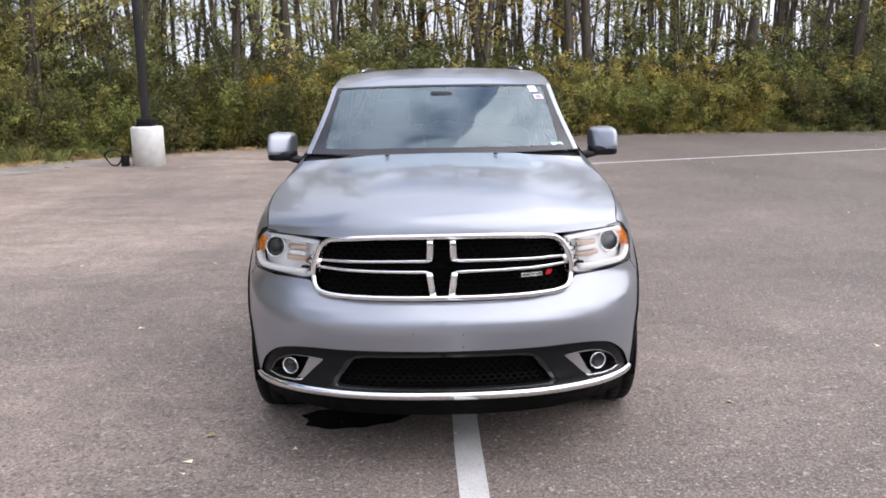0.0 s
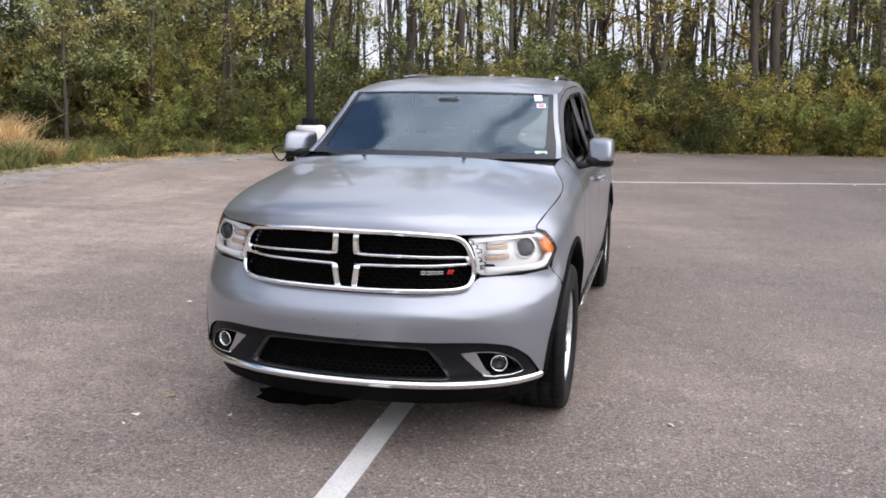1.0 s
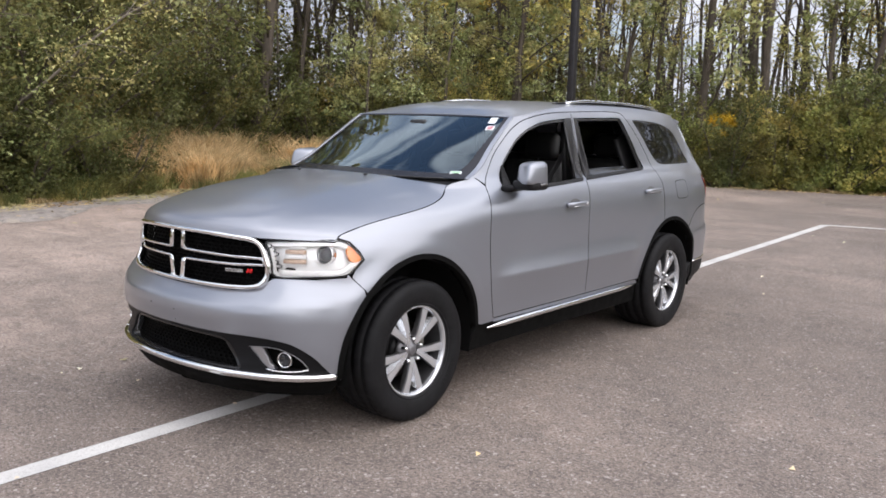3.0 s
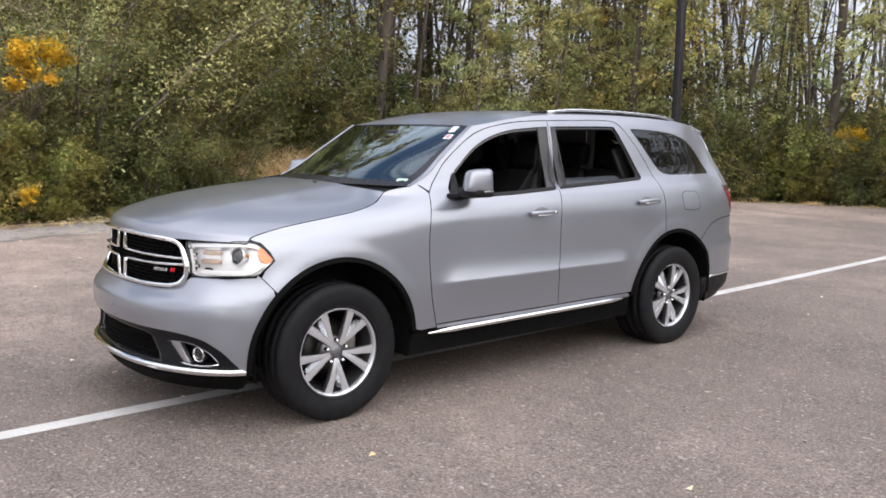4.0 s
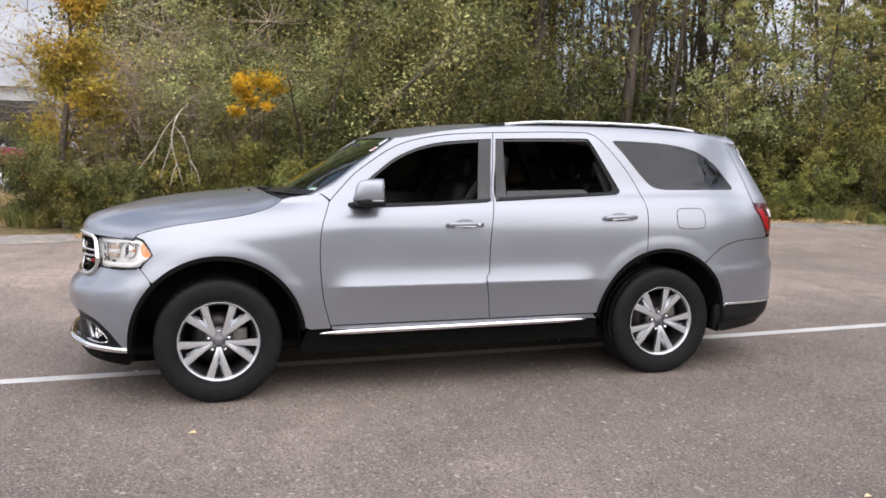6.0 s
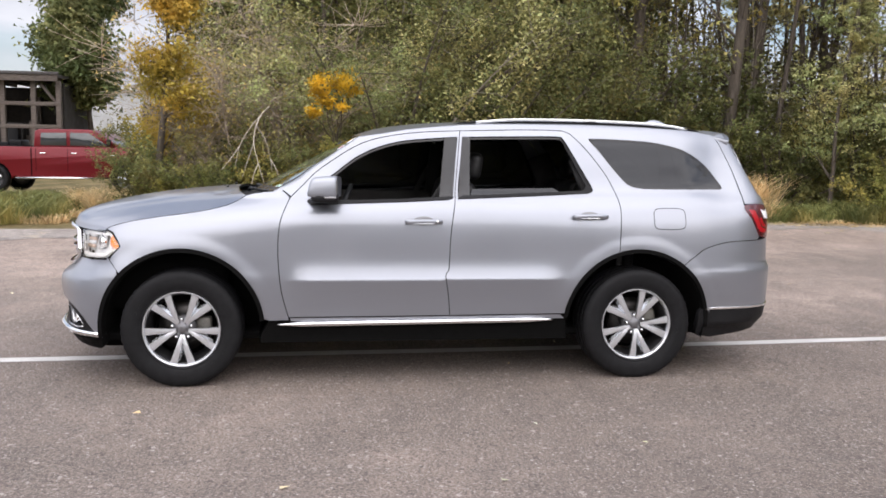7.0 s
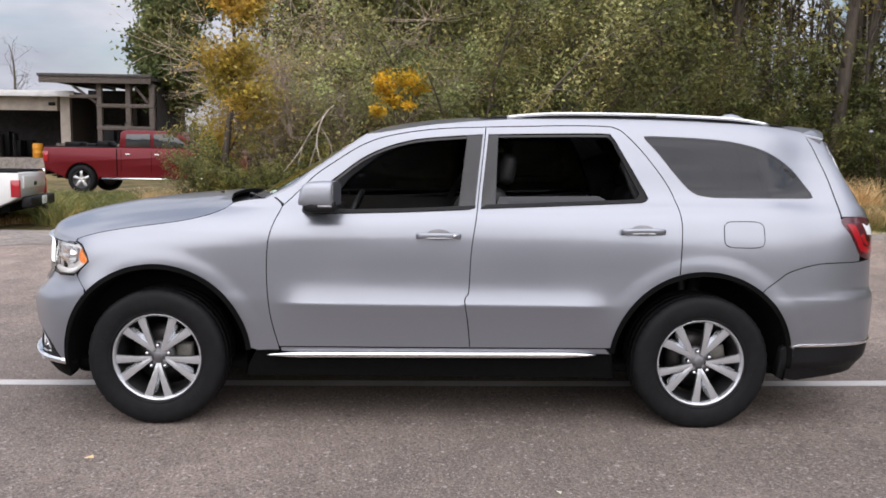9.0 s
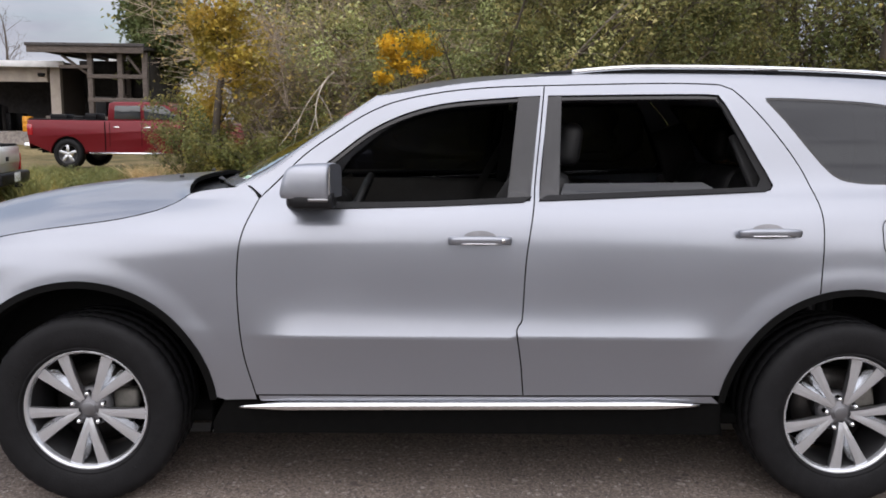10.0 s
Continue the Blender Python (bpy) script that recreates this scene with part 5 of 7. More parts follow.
# ---- rear end, wheels, cabin ----
rear_low = chain(bumper_line, [(5.72, .972), (5.9, .975)], straight([(5.9, .975), (6.405, .975)]), [(6.405, .49)], straight([(6.405, .49), (5.69, .488), (5.26, .486), (5.068, .484)], .05), arch_rear_bumper[::1])
rear_low = [(min(s, 6.4049), z) for s, z in rear_low]
for side in (1, -1):
    sheet("rear_bumper", shrink(rear_low, .0027), PAINT, car, side=side, step=.03, fold=VOID)
    sheet("rear_valance", chain(straight([(5.04, .455), (5.062, .472), (5.69, .474), (6.405, .474)], .05), straight([(6.404, .30), (5.55, .30), (5.10, .262)], .05), [(5.03, .29)]), PLASTIC, car, side=side, lip=.05, label="black lower rear bumper")
    sheet("bumper_strip", chain(straight([(5.075, .474), (5.69, .476), (6.40, .476)], .05), straight([(6.40, .489), (5.69, .488), (5.08, .486)], .05)), CHROME, car, side=side, lift=.008, lip=.01, step=.02)
    lamp = sheet("tail_lamp", [tuple(q) for q in smooth_line(TAIL_LAMP, .025, closed=True)], TAIL_DARK, car, side=side, lift=.004, lip=.03, step=.02, label="dark red wraparound tail lamp")
    sheet("lit_blade", chain(smooth_line([(5.425, 1.165), (5.475, 1.075), (5.525, 1.010), (5.66, 1.0)], .02), smooth_line([(5.66, 1.030), (5.55, 1.036), (5.515, 1.08), (5.478, 1.160)], .02)), TAIL_RED, lamp, side=side, lift=.006, lip=.004, step=.015, label="bright red light band")
    sheet("lit_blade", chain(smooth_line([(5.515, 1.10), (5.555, 1.048), (5.66, 1.04)], .02), smooth_line([(5.66, 1.055), (5.57, 1.064), (5.54, 1.11)], .02)), TAIL_RED, lamp, side=side, lift=.006, lip=.004, step=.015)
    sheet("reverse_light", [(5.545, 1.165), (5.65, 1.163), (5.66, 1.095), (5.575, 1.105)], LAMP_WHITE, lamp, side=side, lift=.006, lip=.004, step=.02, label="clear reversing light")
    hatch = chain(smooth_line([(5.298, 1.680), (5.353, 1.60), (5.408, 1.45), (5.418, 1.30), (5.408, 1.205)]), [(5.67, 1.195), (5.71, 1.09), (5.69, .982)], straight([(5.72, .98), (6.4049, .983)]), straight([(6.4049, .983), (6.4049, 1.70)]), straight([(6.4049, 1.70), (5.40, 1.70)]))
    rear_glass = [(5.62, 1.27), (6.30, 1.27), (6.30, 1.63), (5.60, 1.62)]
    gate = sheet("tailgate", shrink(hatch, .002), PAINT, car, holes=[rear_glass], side=side, step=.05)
    sheet("rear_window", shrink(rear_glass, -.01), PRIVACY, gate, side=side, lift=-.006, lip=0, step=.05, label="dark rear window")
    # roof rail and its feet
    run = []
    for u in np.linspace(.50, .897, 30):
        q = ROOF(u, .865)[0]
        t = (u - .50) / .397
        run.append((q[0] * side, q[1], q[2] + .006 + .018 * math.sin(min(1, 4.5 * t, 4.5 * (1 - t)) * math.pi / 2)))
    rail = part("roof_rail", sweep(run, rounded(.028, .020, .007), up=(0, 0, 1)), SATIN, car, "bright roof rail on black feet")
    run2 = []
    for u in np.linspace(.45, .945, 22):
        q = ROOF(u, .855)[0]
        run2.append((q[0] * side - .012 * side, q[1], q[2] + .006))
    part("rail_base", sweep(run2, rounded(.036, .026, .010), up=(0, 0, 1), scale=lambda t: min(1, .15 + 6 * t, .15 + 6 * (1 - t))), PLASTIC, rail)
    for u in (.70,):
        q = ROOF(u, .865)[0]
        part("rail_foot", box(.030, .10, .016, (q[0] * side, q[1], q[2] + .012), .006), PLASTIC, rail)

# rear spoiler and aerial fin
SPOILER = loft([(.50, 3.66, 1.690), (.505, 3.76, 1.680), (.51, 3.84, 1.664)], [(3.72, 1.730), (3.84, 1.728), (3.945, 1.716)], 2.0, 2.2)
cover("rear_spoiler", SPOILER, PAINT, lip=.035, step=.05, lift=.006, v1=1.16)
fin = bmesh.new()
bmesh.ops.create_uvsphere(fin, u_segments=20, v_segments=12, radius=1.0)
for v in fin.verts:
    x, y, z = v.co
    v.co = Vector((x * .038 * (1.1 - .5 * max(z, 0)), y * .11 + max(z, 0) * .03, max(z, -.05) * .066 * (1 - .3 * y)))
for f in fin.faces:
    f.smooth = True
part("aerial_fin", fin, PAINT, car, at=pose(0, 3.46, 1.742))

# barrel alloy, its colour darkened for the shade behind the spokes
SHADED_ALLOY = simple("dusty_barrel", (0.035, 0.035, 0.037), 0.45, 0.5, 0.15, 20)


# wheel, seen from its outer face along +x
def tyre_mesh():
    prof = [(.235, .030), (.252, .052), (.275, .062), (.305, .066), (.334, .066), (.354, .063), (.368, .055), (.377, .044)]
    face = prof + [(.3812, .034), (.3818, .010), (.375, .008), (.375, -.004), (.3805, -.006), (.383, -.03), (.383, -.058), (.376, -.060), (.376, -.070), (.383, -.072), (.383, -.105), (.383, -.132), (.376, -.134), (.376, -.144), (.383, -.146),
                   (.383, -.175), (.3805, -.196), (.374, -.198), (.374, -.204), (.3805, -.206), (.376, -.236), (.366, -.248), (.340, -.262), (.305, -.268), (.262, -.258), (.235, -.235)]
    face = [(r, h * 1.0) for r, h in face]
    return face


def build_wheel(side):
    seg, prof = 144, tyre_mesh()
    n, verts, faces = len(prof), [], []
    for k in range(seg):
        a = 2 * math.pi * k / seg
        for i, (r, h) in enumerate(prof):
            rr = r
            if r > .362 and (k % 3 == 0):
                rr -= .0035 if (.373 < r) else .0015
            verts.append((h, rr * math.cos(a), rr * math.sin(a)))
    for k in range(seg):
        j = (k + 1) % seg
        for i in range(n - 1):
            faces.append((k * n + i, j * n + i, j * n + i + 1, k * n + i + 1))
    tyre = part("wheel", mesh_of("wheel", verts, faces, True), RUBBER, car, "ten-spoke machined alloy wheel with a black tyre")
    # raised bead ribs and block lettering on the sidewall
    part("sidewall_rib", lathe([(.340, .0615), (.342, .0648), (.346, .0640), (.347, .0590)], 96), RUBBER, tyre)
    part("rim_guard", lathe([(.249, .047), (.252, .056), (.258, .058), (.262, .055)], 96), RUBBER, tyre)
    mark = None
    for a0 in (40, 220):
        for k in range(7):
            at = Matrix.Rotation(radians(a0 + k * 5.6), 4, "X") @ Matrix.Translation((.0650, 0, .300))
            if mark is None:
                mark = part("sidewall_mark", box(.003, .013, .020), RUBBER, tyre, at=at)
            else:
                part("sidewall_mark", mark.data, RUBBER, tyre, at=at)
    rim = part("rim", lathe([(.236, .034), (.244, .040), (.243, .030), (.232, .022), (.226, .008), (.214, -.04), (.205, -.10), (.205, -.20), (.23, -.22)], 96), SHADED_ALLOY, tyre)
    part("rim_lip", lathe([(.247, .032), (.249, .041), (.243, .0445), (.236, .040), (.231, .028), (.229, .016)], 96), ALLOY, tyre, "bright machined rim lip")
    # spokes: five pairs, each flanking a wheel nut
    def spoke():
        sec = [(.040, .012, .013), (.070, .0130, .019), (.11, .0145, .0245), (.16, .0175, .027), (.20, .0205, .027), (.240, .0245, .0255)]
        vs, fs = [], []
        for r, hw, h in sec:
            vs += [(h + .0016, 0, r), (h, hw, r), (h - .010, hw + .003, r), (h - .045, hw * .55, r), (h - .045, -hw * .55, r), (h - .010, -hw - .003, r), (h, -hw, r)]
        for i in range(len(sec) - 1):
            for q in range(7):
                w = (q + 1) % 7
                fs.append((i * 7 + q, i * 7 + w, (i + 1) * 7 + w, (i + 1) * 7 + q))
        fs += [(0, 6, 5, 4, 3, 2, 1), tuple(len(vs) - 7 + q for q in range(7))]
        me = mesh_of("spoke", vs, fs)
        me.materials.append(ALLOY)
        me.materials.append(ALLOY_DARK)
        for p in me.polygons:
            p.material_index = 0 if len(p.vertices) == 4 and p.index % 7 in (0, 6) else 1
        return me
    me = spoke()
    # sculpted inner flanks between neighbouring pairs: from the spoke's edge down to a wavy foot
    top = [(.088, .0002, .0215), (.108, .0042, .0240), (.130, .0096, .0252), (.160, .0164, .0265), (.190, .0226, .0265), (.215, .027, .0258)]
    foot = [(.112, .0002, .004), (.134, .0004, -.003), (.152, .0008, -.010), (.168, .0052, -.006), (.188, .0085, -.010), (.206, .0160, -.002)]
    vs, fs = [], []
    for sg in (1, -1):
        k = len(vs)
        for (r0, y0, h0), (r1, y1, h1) in zip(top, foot):
            vs += [(h0, sg * y0, r0), (h1, sg * y1, r1)]
        for q in range(len(top) - 1):
            f = (k + 2 * q, k + 2 * q + 1, k + 2 * q + 3, k + 2 * q + 2)
            fs.append(f if sg == 1 else f[::-1])
    web = mesh_of("spoke_web", vs, fs)
    for pair in range(5):
        for off in (-19, 19):
            a = 72 * pair + off
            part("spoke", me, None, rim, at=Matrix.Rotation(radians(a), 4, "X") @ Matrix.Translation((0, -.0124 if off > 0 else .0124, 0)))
        part("spoke_web", web, WEB, rim, "bright sculpted web between two spokes", at=Matrix.Rotation(radians(72 * pair + 36), 4, "X"))
        nut_at = Matrix.Rotation(radians(72 * pair), 4, "X") @ Matrix.Translation((.006, 0, .0635))
        part("wheel_nut", lathe([(.001, .026), (.006, .025), (.010, .017), (.0115, -.02)], 14), CHROME, rim, at=nut_at)
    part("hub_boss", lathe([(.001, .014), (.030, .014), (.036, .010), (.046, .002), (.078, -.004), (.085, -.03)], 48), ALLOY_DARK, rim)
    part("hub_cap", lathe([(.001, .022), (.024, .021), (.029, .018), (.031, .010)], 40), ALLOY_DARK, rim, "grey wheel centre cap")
    part("brake_disc", lathe([(.08, -.085), (.165, -.085), (.165, -.115), (.08, -.115)], 64), DISC, tyre, "bare steel brake disc")
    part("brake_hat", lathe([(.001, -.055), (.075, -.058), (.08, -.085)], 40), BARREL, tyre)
    part("caliper", box(.07, .10, .085, (-.085, .125, .02), .014), CALIPER, tyre, "rusty grey brake caliper")
    # added black disc that stands in for the shade deep inside the wheel
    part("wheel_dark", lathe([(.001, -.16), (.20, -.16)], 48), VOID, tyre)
    return tyre


w0 = build_wheel(1)
w0.matrix_basis = pose(.876, HUBS[0][0], HUBS[0][1])
for side, hy, turn in ((1, HUBS[1][0], 11), (-1, HUBS[0][0], 25), (-1, HUBS[1][0], 50)):
    copy_thing(w0, pose(.876 * side, hy, HUBS[0][1]) @ pose(0, 0, 0, 0, 0, 0 if side == 1 else 180) @ pose(0, 0, 0, turn, 0, 0))

# wheel wells, floor and cabin
for side in (1, -1):
    for hy, r in HUBS:
        verts, faces = [], []
        n = 30
        for k in range(n + 1):
            a = radians(-12 + 204 * k / n)
            for x in (.90, .52):
                verts.append((x * side, hy + .495 * math.cos(a), r + .49 * math.sin(a)))
        verts += [(.52 * side, hy, r)]
        for k in range(n):
            faces.append((2 * k, 2 * k + 1, 2 * k + 3, 2 * k + 2))
            faces.append((2 * k + 1, 2 * n + 2, 2 * k + 3))
        part("wheel_well", mesh_of("wheel_well", verts, faces, True), VOID, car, "black wheel arch liner")
        part("spring_strut", sweep([(.60 * side, hy + .02, r - .05), (.57 * side, hy + .05, r + .45)], disc(.035, 12), up=(0, 1, 0)), BARREL, car)
part("floor_pan", box(1.50, 4.4, .05, (0, 1.65, .30), .01), VOID, car, "dark underbody")
part("silencer", box(.55, .7, .12, (-.25, 2.2, .26), .05), BARREL, car)
part("front_subframe", box(1.1, .9, .10, (0, -.15, .235), .04), VOID, car)
part("engine_bay", box(1.3, .9, .42, (0, -.18, .66), .05), VOID, car)


def seat(x, y, w=.50):
    base = part("seat", box(w, .52, .20, (0, 0, 0), .07, 3), LEATHER, car, "black leather seat", at=pose(x, y, .70))
    part("seat_back", box(w, .16, .62, (0, 0, .33), .07, 3), LEATHER, base, at=pose(0, .24, .02, -17))
    part("headrest", box(.27, .10, .19, (0, 0, 0), .045, 3), LEATHER, base, at=pose(0, .49, .74, -8))
    return base


for x in (-.38, .38):
    seat(x, 1.48)
for x in (-.42, .0, .42):
    seat(x, 2.42, .40)
part("dashboard", box(1.42, .42, .30, (0, .72, 1.03), .09, 3), TRIM_DARK, car, "black dashboard")
part("dash_top", box(1.40, .46, .05, (0, .60, 1.185), .02), TRIM_DARK, car)
part("centre_console", box(.26, .9, .34, (0, 1.3, .72), .05), TRIM_DARK, car)
part("vent", box(.10, .02, .09, (.60, .935, 1.10), .01), SATIN, car, "bright dashboard vent frame")
wheel_path = [(.38 + .185 * math.cos(a), 0, .185 * math.sin(a)) for a in np.linspace(0, 2 * math.pi, 40, endpoint=False)]
sw = part("steering_wheel", sweep([(x - .38, y, z) for x, y, z in wheel_path], disc(.016, 10), closed=True, up=(0, 1, 0)), LEATHER, car, "black steering wheel", at=pose(.38, 1.02, 1.12, -24))
part("steering_boss", box(.15, .05, .13, (0, -.01, 0), .03), TRIM_DARK, sw)
part("steering_spoke", box(.34, .02, .035, (0, 0, 0), .008), SATIN, sw)
for side in (1, -1):
    part("door_card", box(.05, 1.85, .62, (.80 * side, 1.50, .90), .02), TRIM_DARK, car)
    part("seat_belt", sweep([(.70 * side, 1.80, 1.45), (.62 * side, 1.62, 1.15), (.50 * side, 1.55, .85)], rounded(.045, .004, .001), up=(side, 0, .3)), TRIM_DARK, car)
    part("pillar_inner", sweep([(.715 * side, 1.79, 1.20), (.655 * side, 1.83, 1.60)], rounded(.10, .04, .015), up=(side, 0, 0)), TRIM_DARK, car)
    part("pillar_inner", sweep([(.71 * side, 2.86, 1.12), (.62 * side, 2.70, 1.52)], rounded(.20, .04, .015), up=(side, 0, 0)), TRIM_DARK, car)
    part("load_side", box(.05, .75, .32, (.72 * side, 3.05, 1.09), .02), TRIM_DARK, car)
cover("headliner", ROOF, HEADLINER, lip=0, step=.08, lift=-.035, v1=.93, label="grey fabric headliner")
part("rear_bulkhead", box(1.3, .05, .75, (0, 3.0, .75), .02), LEATHER, car, "folded third row seat")

# ---- ground ----


def soft(v):
    return np.logaddexp(0, v)


def level(x, y):
    """The ground's height: a gentle rise away from the car towards the trees."""
    x, y = np.asarray(x, float), np.asarray(y, float)
    return .018 * soft(-np.maximum(x, -60) - 1.5) + .010 * soft(np.minimum(y, 60) - 3.5) - .020 * soft(-np.maximum(x, -60) - 12) + .113 * soft((-np.maximum(x, -60) - 25) / 1.5) - .004


def at_level(x, y, up=0.0):
    return (x, y, float(level(x, y)) + up)


rr = np.concatenate((np.arange(0, 40, 1.0), np.geomspace(40, 1500, 24)))
verts, faces = [(0, 0, float(level(0, 0)) - .05)], []
NA = 96
for r in rr[1:]:
    for k in range(NA):
        a = 2 * math.pi * k / NA
        x, y = r * math.cos(a), r * math.sin(a)
        verts.append((x, y, float(level(x, y)) - .05))
for k in range(NA):
    faces.append((0, 1 + k, 1 + (k + 1) % NA))
for i in range(len(rr) - 2):
    for k in range(NA):
        a, b = 1 + i * NA + k, 1 + i * NA + (k + 1) % NA
        faces.append((a, a + NA, b + NA, b))
ground = part("ground", mesh_of("ground", verts, faces, True), SOIL, None, "earth with dry grass and leaf litter")
tagged(ground, category="ground", kind="structure")

LOT_EDGE = [(-8.6, -45), (-8.7, -20), (-8.75, -6), (-8.9, -1), (-9.5, 3.4), (-9.9, 6.5), (-9.9, 9.3), (-9.2, 12.0), (-8.1, 13.8), (-5.0, 16.7), (-1.1, 18.8), (2.5, 19.9), (6, 20.3), (10, 20.1), (16, 19.2), (45, 14)]
edge = smooth_line(LOT_EDGE, .35)
rng = np.random.default_rng(4)
edge = edge + rng.normal(0, .045, edge.shape)
lot_poly = chain(edge, [(45, -45)])
lot_poly = lot_poly[::-1]


def lot_surface(a, b):
    return np.stack((a, b, level(a, b)), 1)


lot = sheet("parking_lot", lot_poly, ASPHALT, None, surf=lot_surface, lip=.06, step=1.3, label="weathered brown-grey asphalt car park")
tagged(lot, category="asphalt", kind="structure")


def painted(name, a, b, w):
    n = max(2, int(math.dist(a, b) / .4))
    d = Vector((b[0] - a[0], b[1] - a[1])).normalized()
    s = Vector((-d.y, d.x)) * w / 2
    verts, faces = [], []
    r = random.Random(name)
    for k in range(n + 1):
        x, y = a[0] + (b[0] - a[0]) * k / n, a[1] + (b[1] - a[1]) * k / n
        j1, j2 = r.uniform(-.004, .004), r.uniform(-.004, .004)
        verts += [at_level(x + s.x + j1, y + s.y, .004), at_level(x - s.x + j2, y - s.y, .004)]
    for k in range(n):
        faces.append((2 * k, 2 * k + 1, 2 * k + 3, 2 * k + 2))
    ob = part("bay_line", mesh_of("bay_line", verts, faces), LINE, None, "worn white painted parking line")
    return tagged(ob, category="road marking", kind="structure")


painted("bay_line", (.235, -6.0), (-.19, 11.5), .125)
painted("cross_line", (-.19, 11.5), (13.0, 15.3), .125)

# the old broken strip of asphalt along the verge
strip_out = smooth_line([p for p in LOT_EDGE if -7 < p[1] < 14 and p[0] < 0], .30)
strip_in = [(x + 1.35 + .35 * math.sin(y * 1.1) + .22 * math.sin(y * 2.7 + 1) + rng.normal(0, .06), y - .2) for x, y in strip_out]
verge = sheet("worn_verge", chain(strip_out + rng.normal(0, .03, strip_out.shape), strip_in[::-1]), WORN, None, surf=lot_surface, lip=0, lift=.006, step=.4, label="old broken grey asphalt along the verge")
tagged(verge, category="asphalt", kind="structure")

# ---- plants ----


def leaf_cloud(centres, size, rng, up=1.1, spread=0.18):
    """Small pointed leaves at the given places, turned mostly to the sky, as vertex and face arrays."""
    n = len(centres)
    nn = rng.normal(size=(n, 3)) + (0, 0, up)
    nn /= np.linalg.norm(nn, axis=1)[:, None]
    d = np.cross(nn, rng.normal(size=(n, 3)))
    d /= np.linalg.norm(d, axis=1)[:, None] + 1e-9
    w = np.cross(nn, d)
    s = size * rng.uniform(.6, 1.35, n)[:, None]
    a = centres - d * s
    l, r = centres + d * s * .6 + w * s * .5 + nn * s * spread, centres + d * s * .6 - w * s * .5
    v = np.stack((a, l, r), 1).reshape(-1, 3)
    return v, np.arange(n * 3).reshape(-1, 3)


def limb(points, r0, r1, sides=6):
    """A tapering branch along points, as vertex and face lists."""
    pts = [Vector(p) for p in points]
    n, verts, faces = len(pts), [], []
    for i, p in enumerate(pts):
        t = (pts[min(i + 1, n - 1)] - pts[max(i - 1, 0)]).normalized()
        a = t.orthogonal().normalized()
        b = t.cross(a)
        r = r0 + (r1 - r0) * i / (n - 1)
        for k in range(sides):
            q = 2 * math.pi * k / sides
            verts.append(p + (a * math.cos(q) + b * math.sin(q)) * r)
    for i in range(n - 1):
        for k in range(sides):
            j = (k + 1) % sides
            faces.append((i * sides + k, i * sides + j, (i + 1) * sides + j, (i + 1) * sides + k))
    faces.append(tuple((n - 1) * sides + k for k in range(sides)))
    return verts, faces


def gather(pieces):
    verts, faces = [], []
    for v, f in pieces:
        k = len(verts)
        verts += list(v)
        faces += [tuple(i + k for i in q) for q in f]
    return verts, faces


def wander(rng, start, aim, length, steps, bend):
    """A crooked line of points from start towards aim."""
    p, d = np.array(start, float), np.array(aim, float)
    d /= np.linalg.norm(d)
    out = [tuple(p)]
    for _ in range(steps):
        d = d + rng.normal(0, bend, 3) + (0, 0, bend * .25)
        d /= np.linalg.norm(d)
        p = p + d * length / steps
        out.append(tuple(p))
    return out


def slim_tree(seed, bark, leaves, height, leaf_count, low=.28, twigs=3, name="tree", label="slim tree with thinning autumn leaves", spread=1.0, r0=.10, leaf=.075, puff=.42):
    rng = np.random.default_rng(seed)
    trunk = wander(rng, (0, 0, -.15), (rng.normal(0, .05), rng.normal(0, .05), 1), height, 10, .05)
    pieces = [limb(trunk, r0, r0 * .18, 8)]
    clumps = []
    for k in range(int(height * 1.9)):
        t = low + (1 - low) * (k + rng.random()) / (height * 1.9)
        i = min(int(t * 10), 9)
        f = t * 10 - i
        p = np.array(trunk[i]) * (1 - f) + np.array(trunk[i + 1]) * f
        a = rng.uniform(0, 2 * math.pi)
        ln = height * (.20 * (1 - t) + .075) * rng.uniform(.6, 1.3) * spread
        aim = (math.cos(a), math.sin(a), rng.uniform(.5, 1.5))
        br = wander(rng, p, aim, ln, 5, .16)
        pieces.append(limb(br, r0 * .32 * (1.1 - t), .006, 5))
        for _ in range(twigs):
            j = rng.integers(2, 6)
            tw = wander(rng, br[j], (rng.normal(), rng.normal(), rng.normal() * .6 + .5), ln * .45, 3, .2)
            pieces.append(limb(tw, .010, .003, 3))
            clumps.append((tw[-1], ln * .22))
            clumps.append((tw[1], ln * .2))
        clumps.append((br[-1], ln * .25))
    ob = thing(name, label, "tree", group="trees at the edge of the car park")
    v, f = gather(pieces)
    part("trunk", mesh_of("trunk", v, f, True), bark, ob)
    if leaf_count:
        c = np.array([q[0] for q in clumps])
        r = np.array([q[1] for q in clumps])
        k = rng.integers(0, len(c), leaf_count)
        pos = c[k] + rng.normal(0, puff, (leaf_count, 3)) * r[k][:, None] * (1, 1, .8)
        v, f = leaf_cloud(pos, leaf, rng)
        part("crown", mesh_of("crown", v, f), leaves, ob)
    return ob


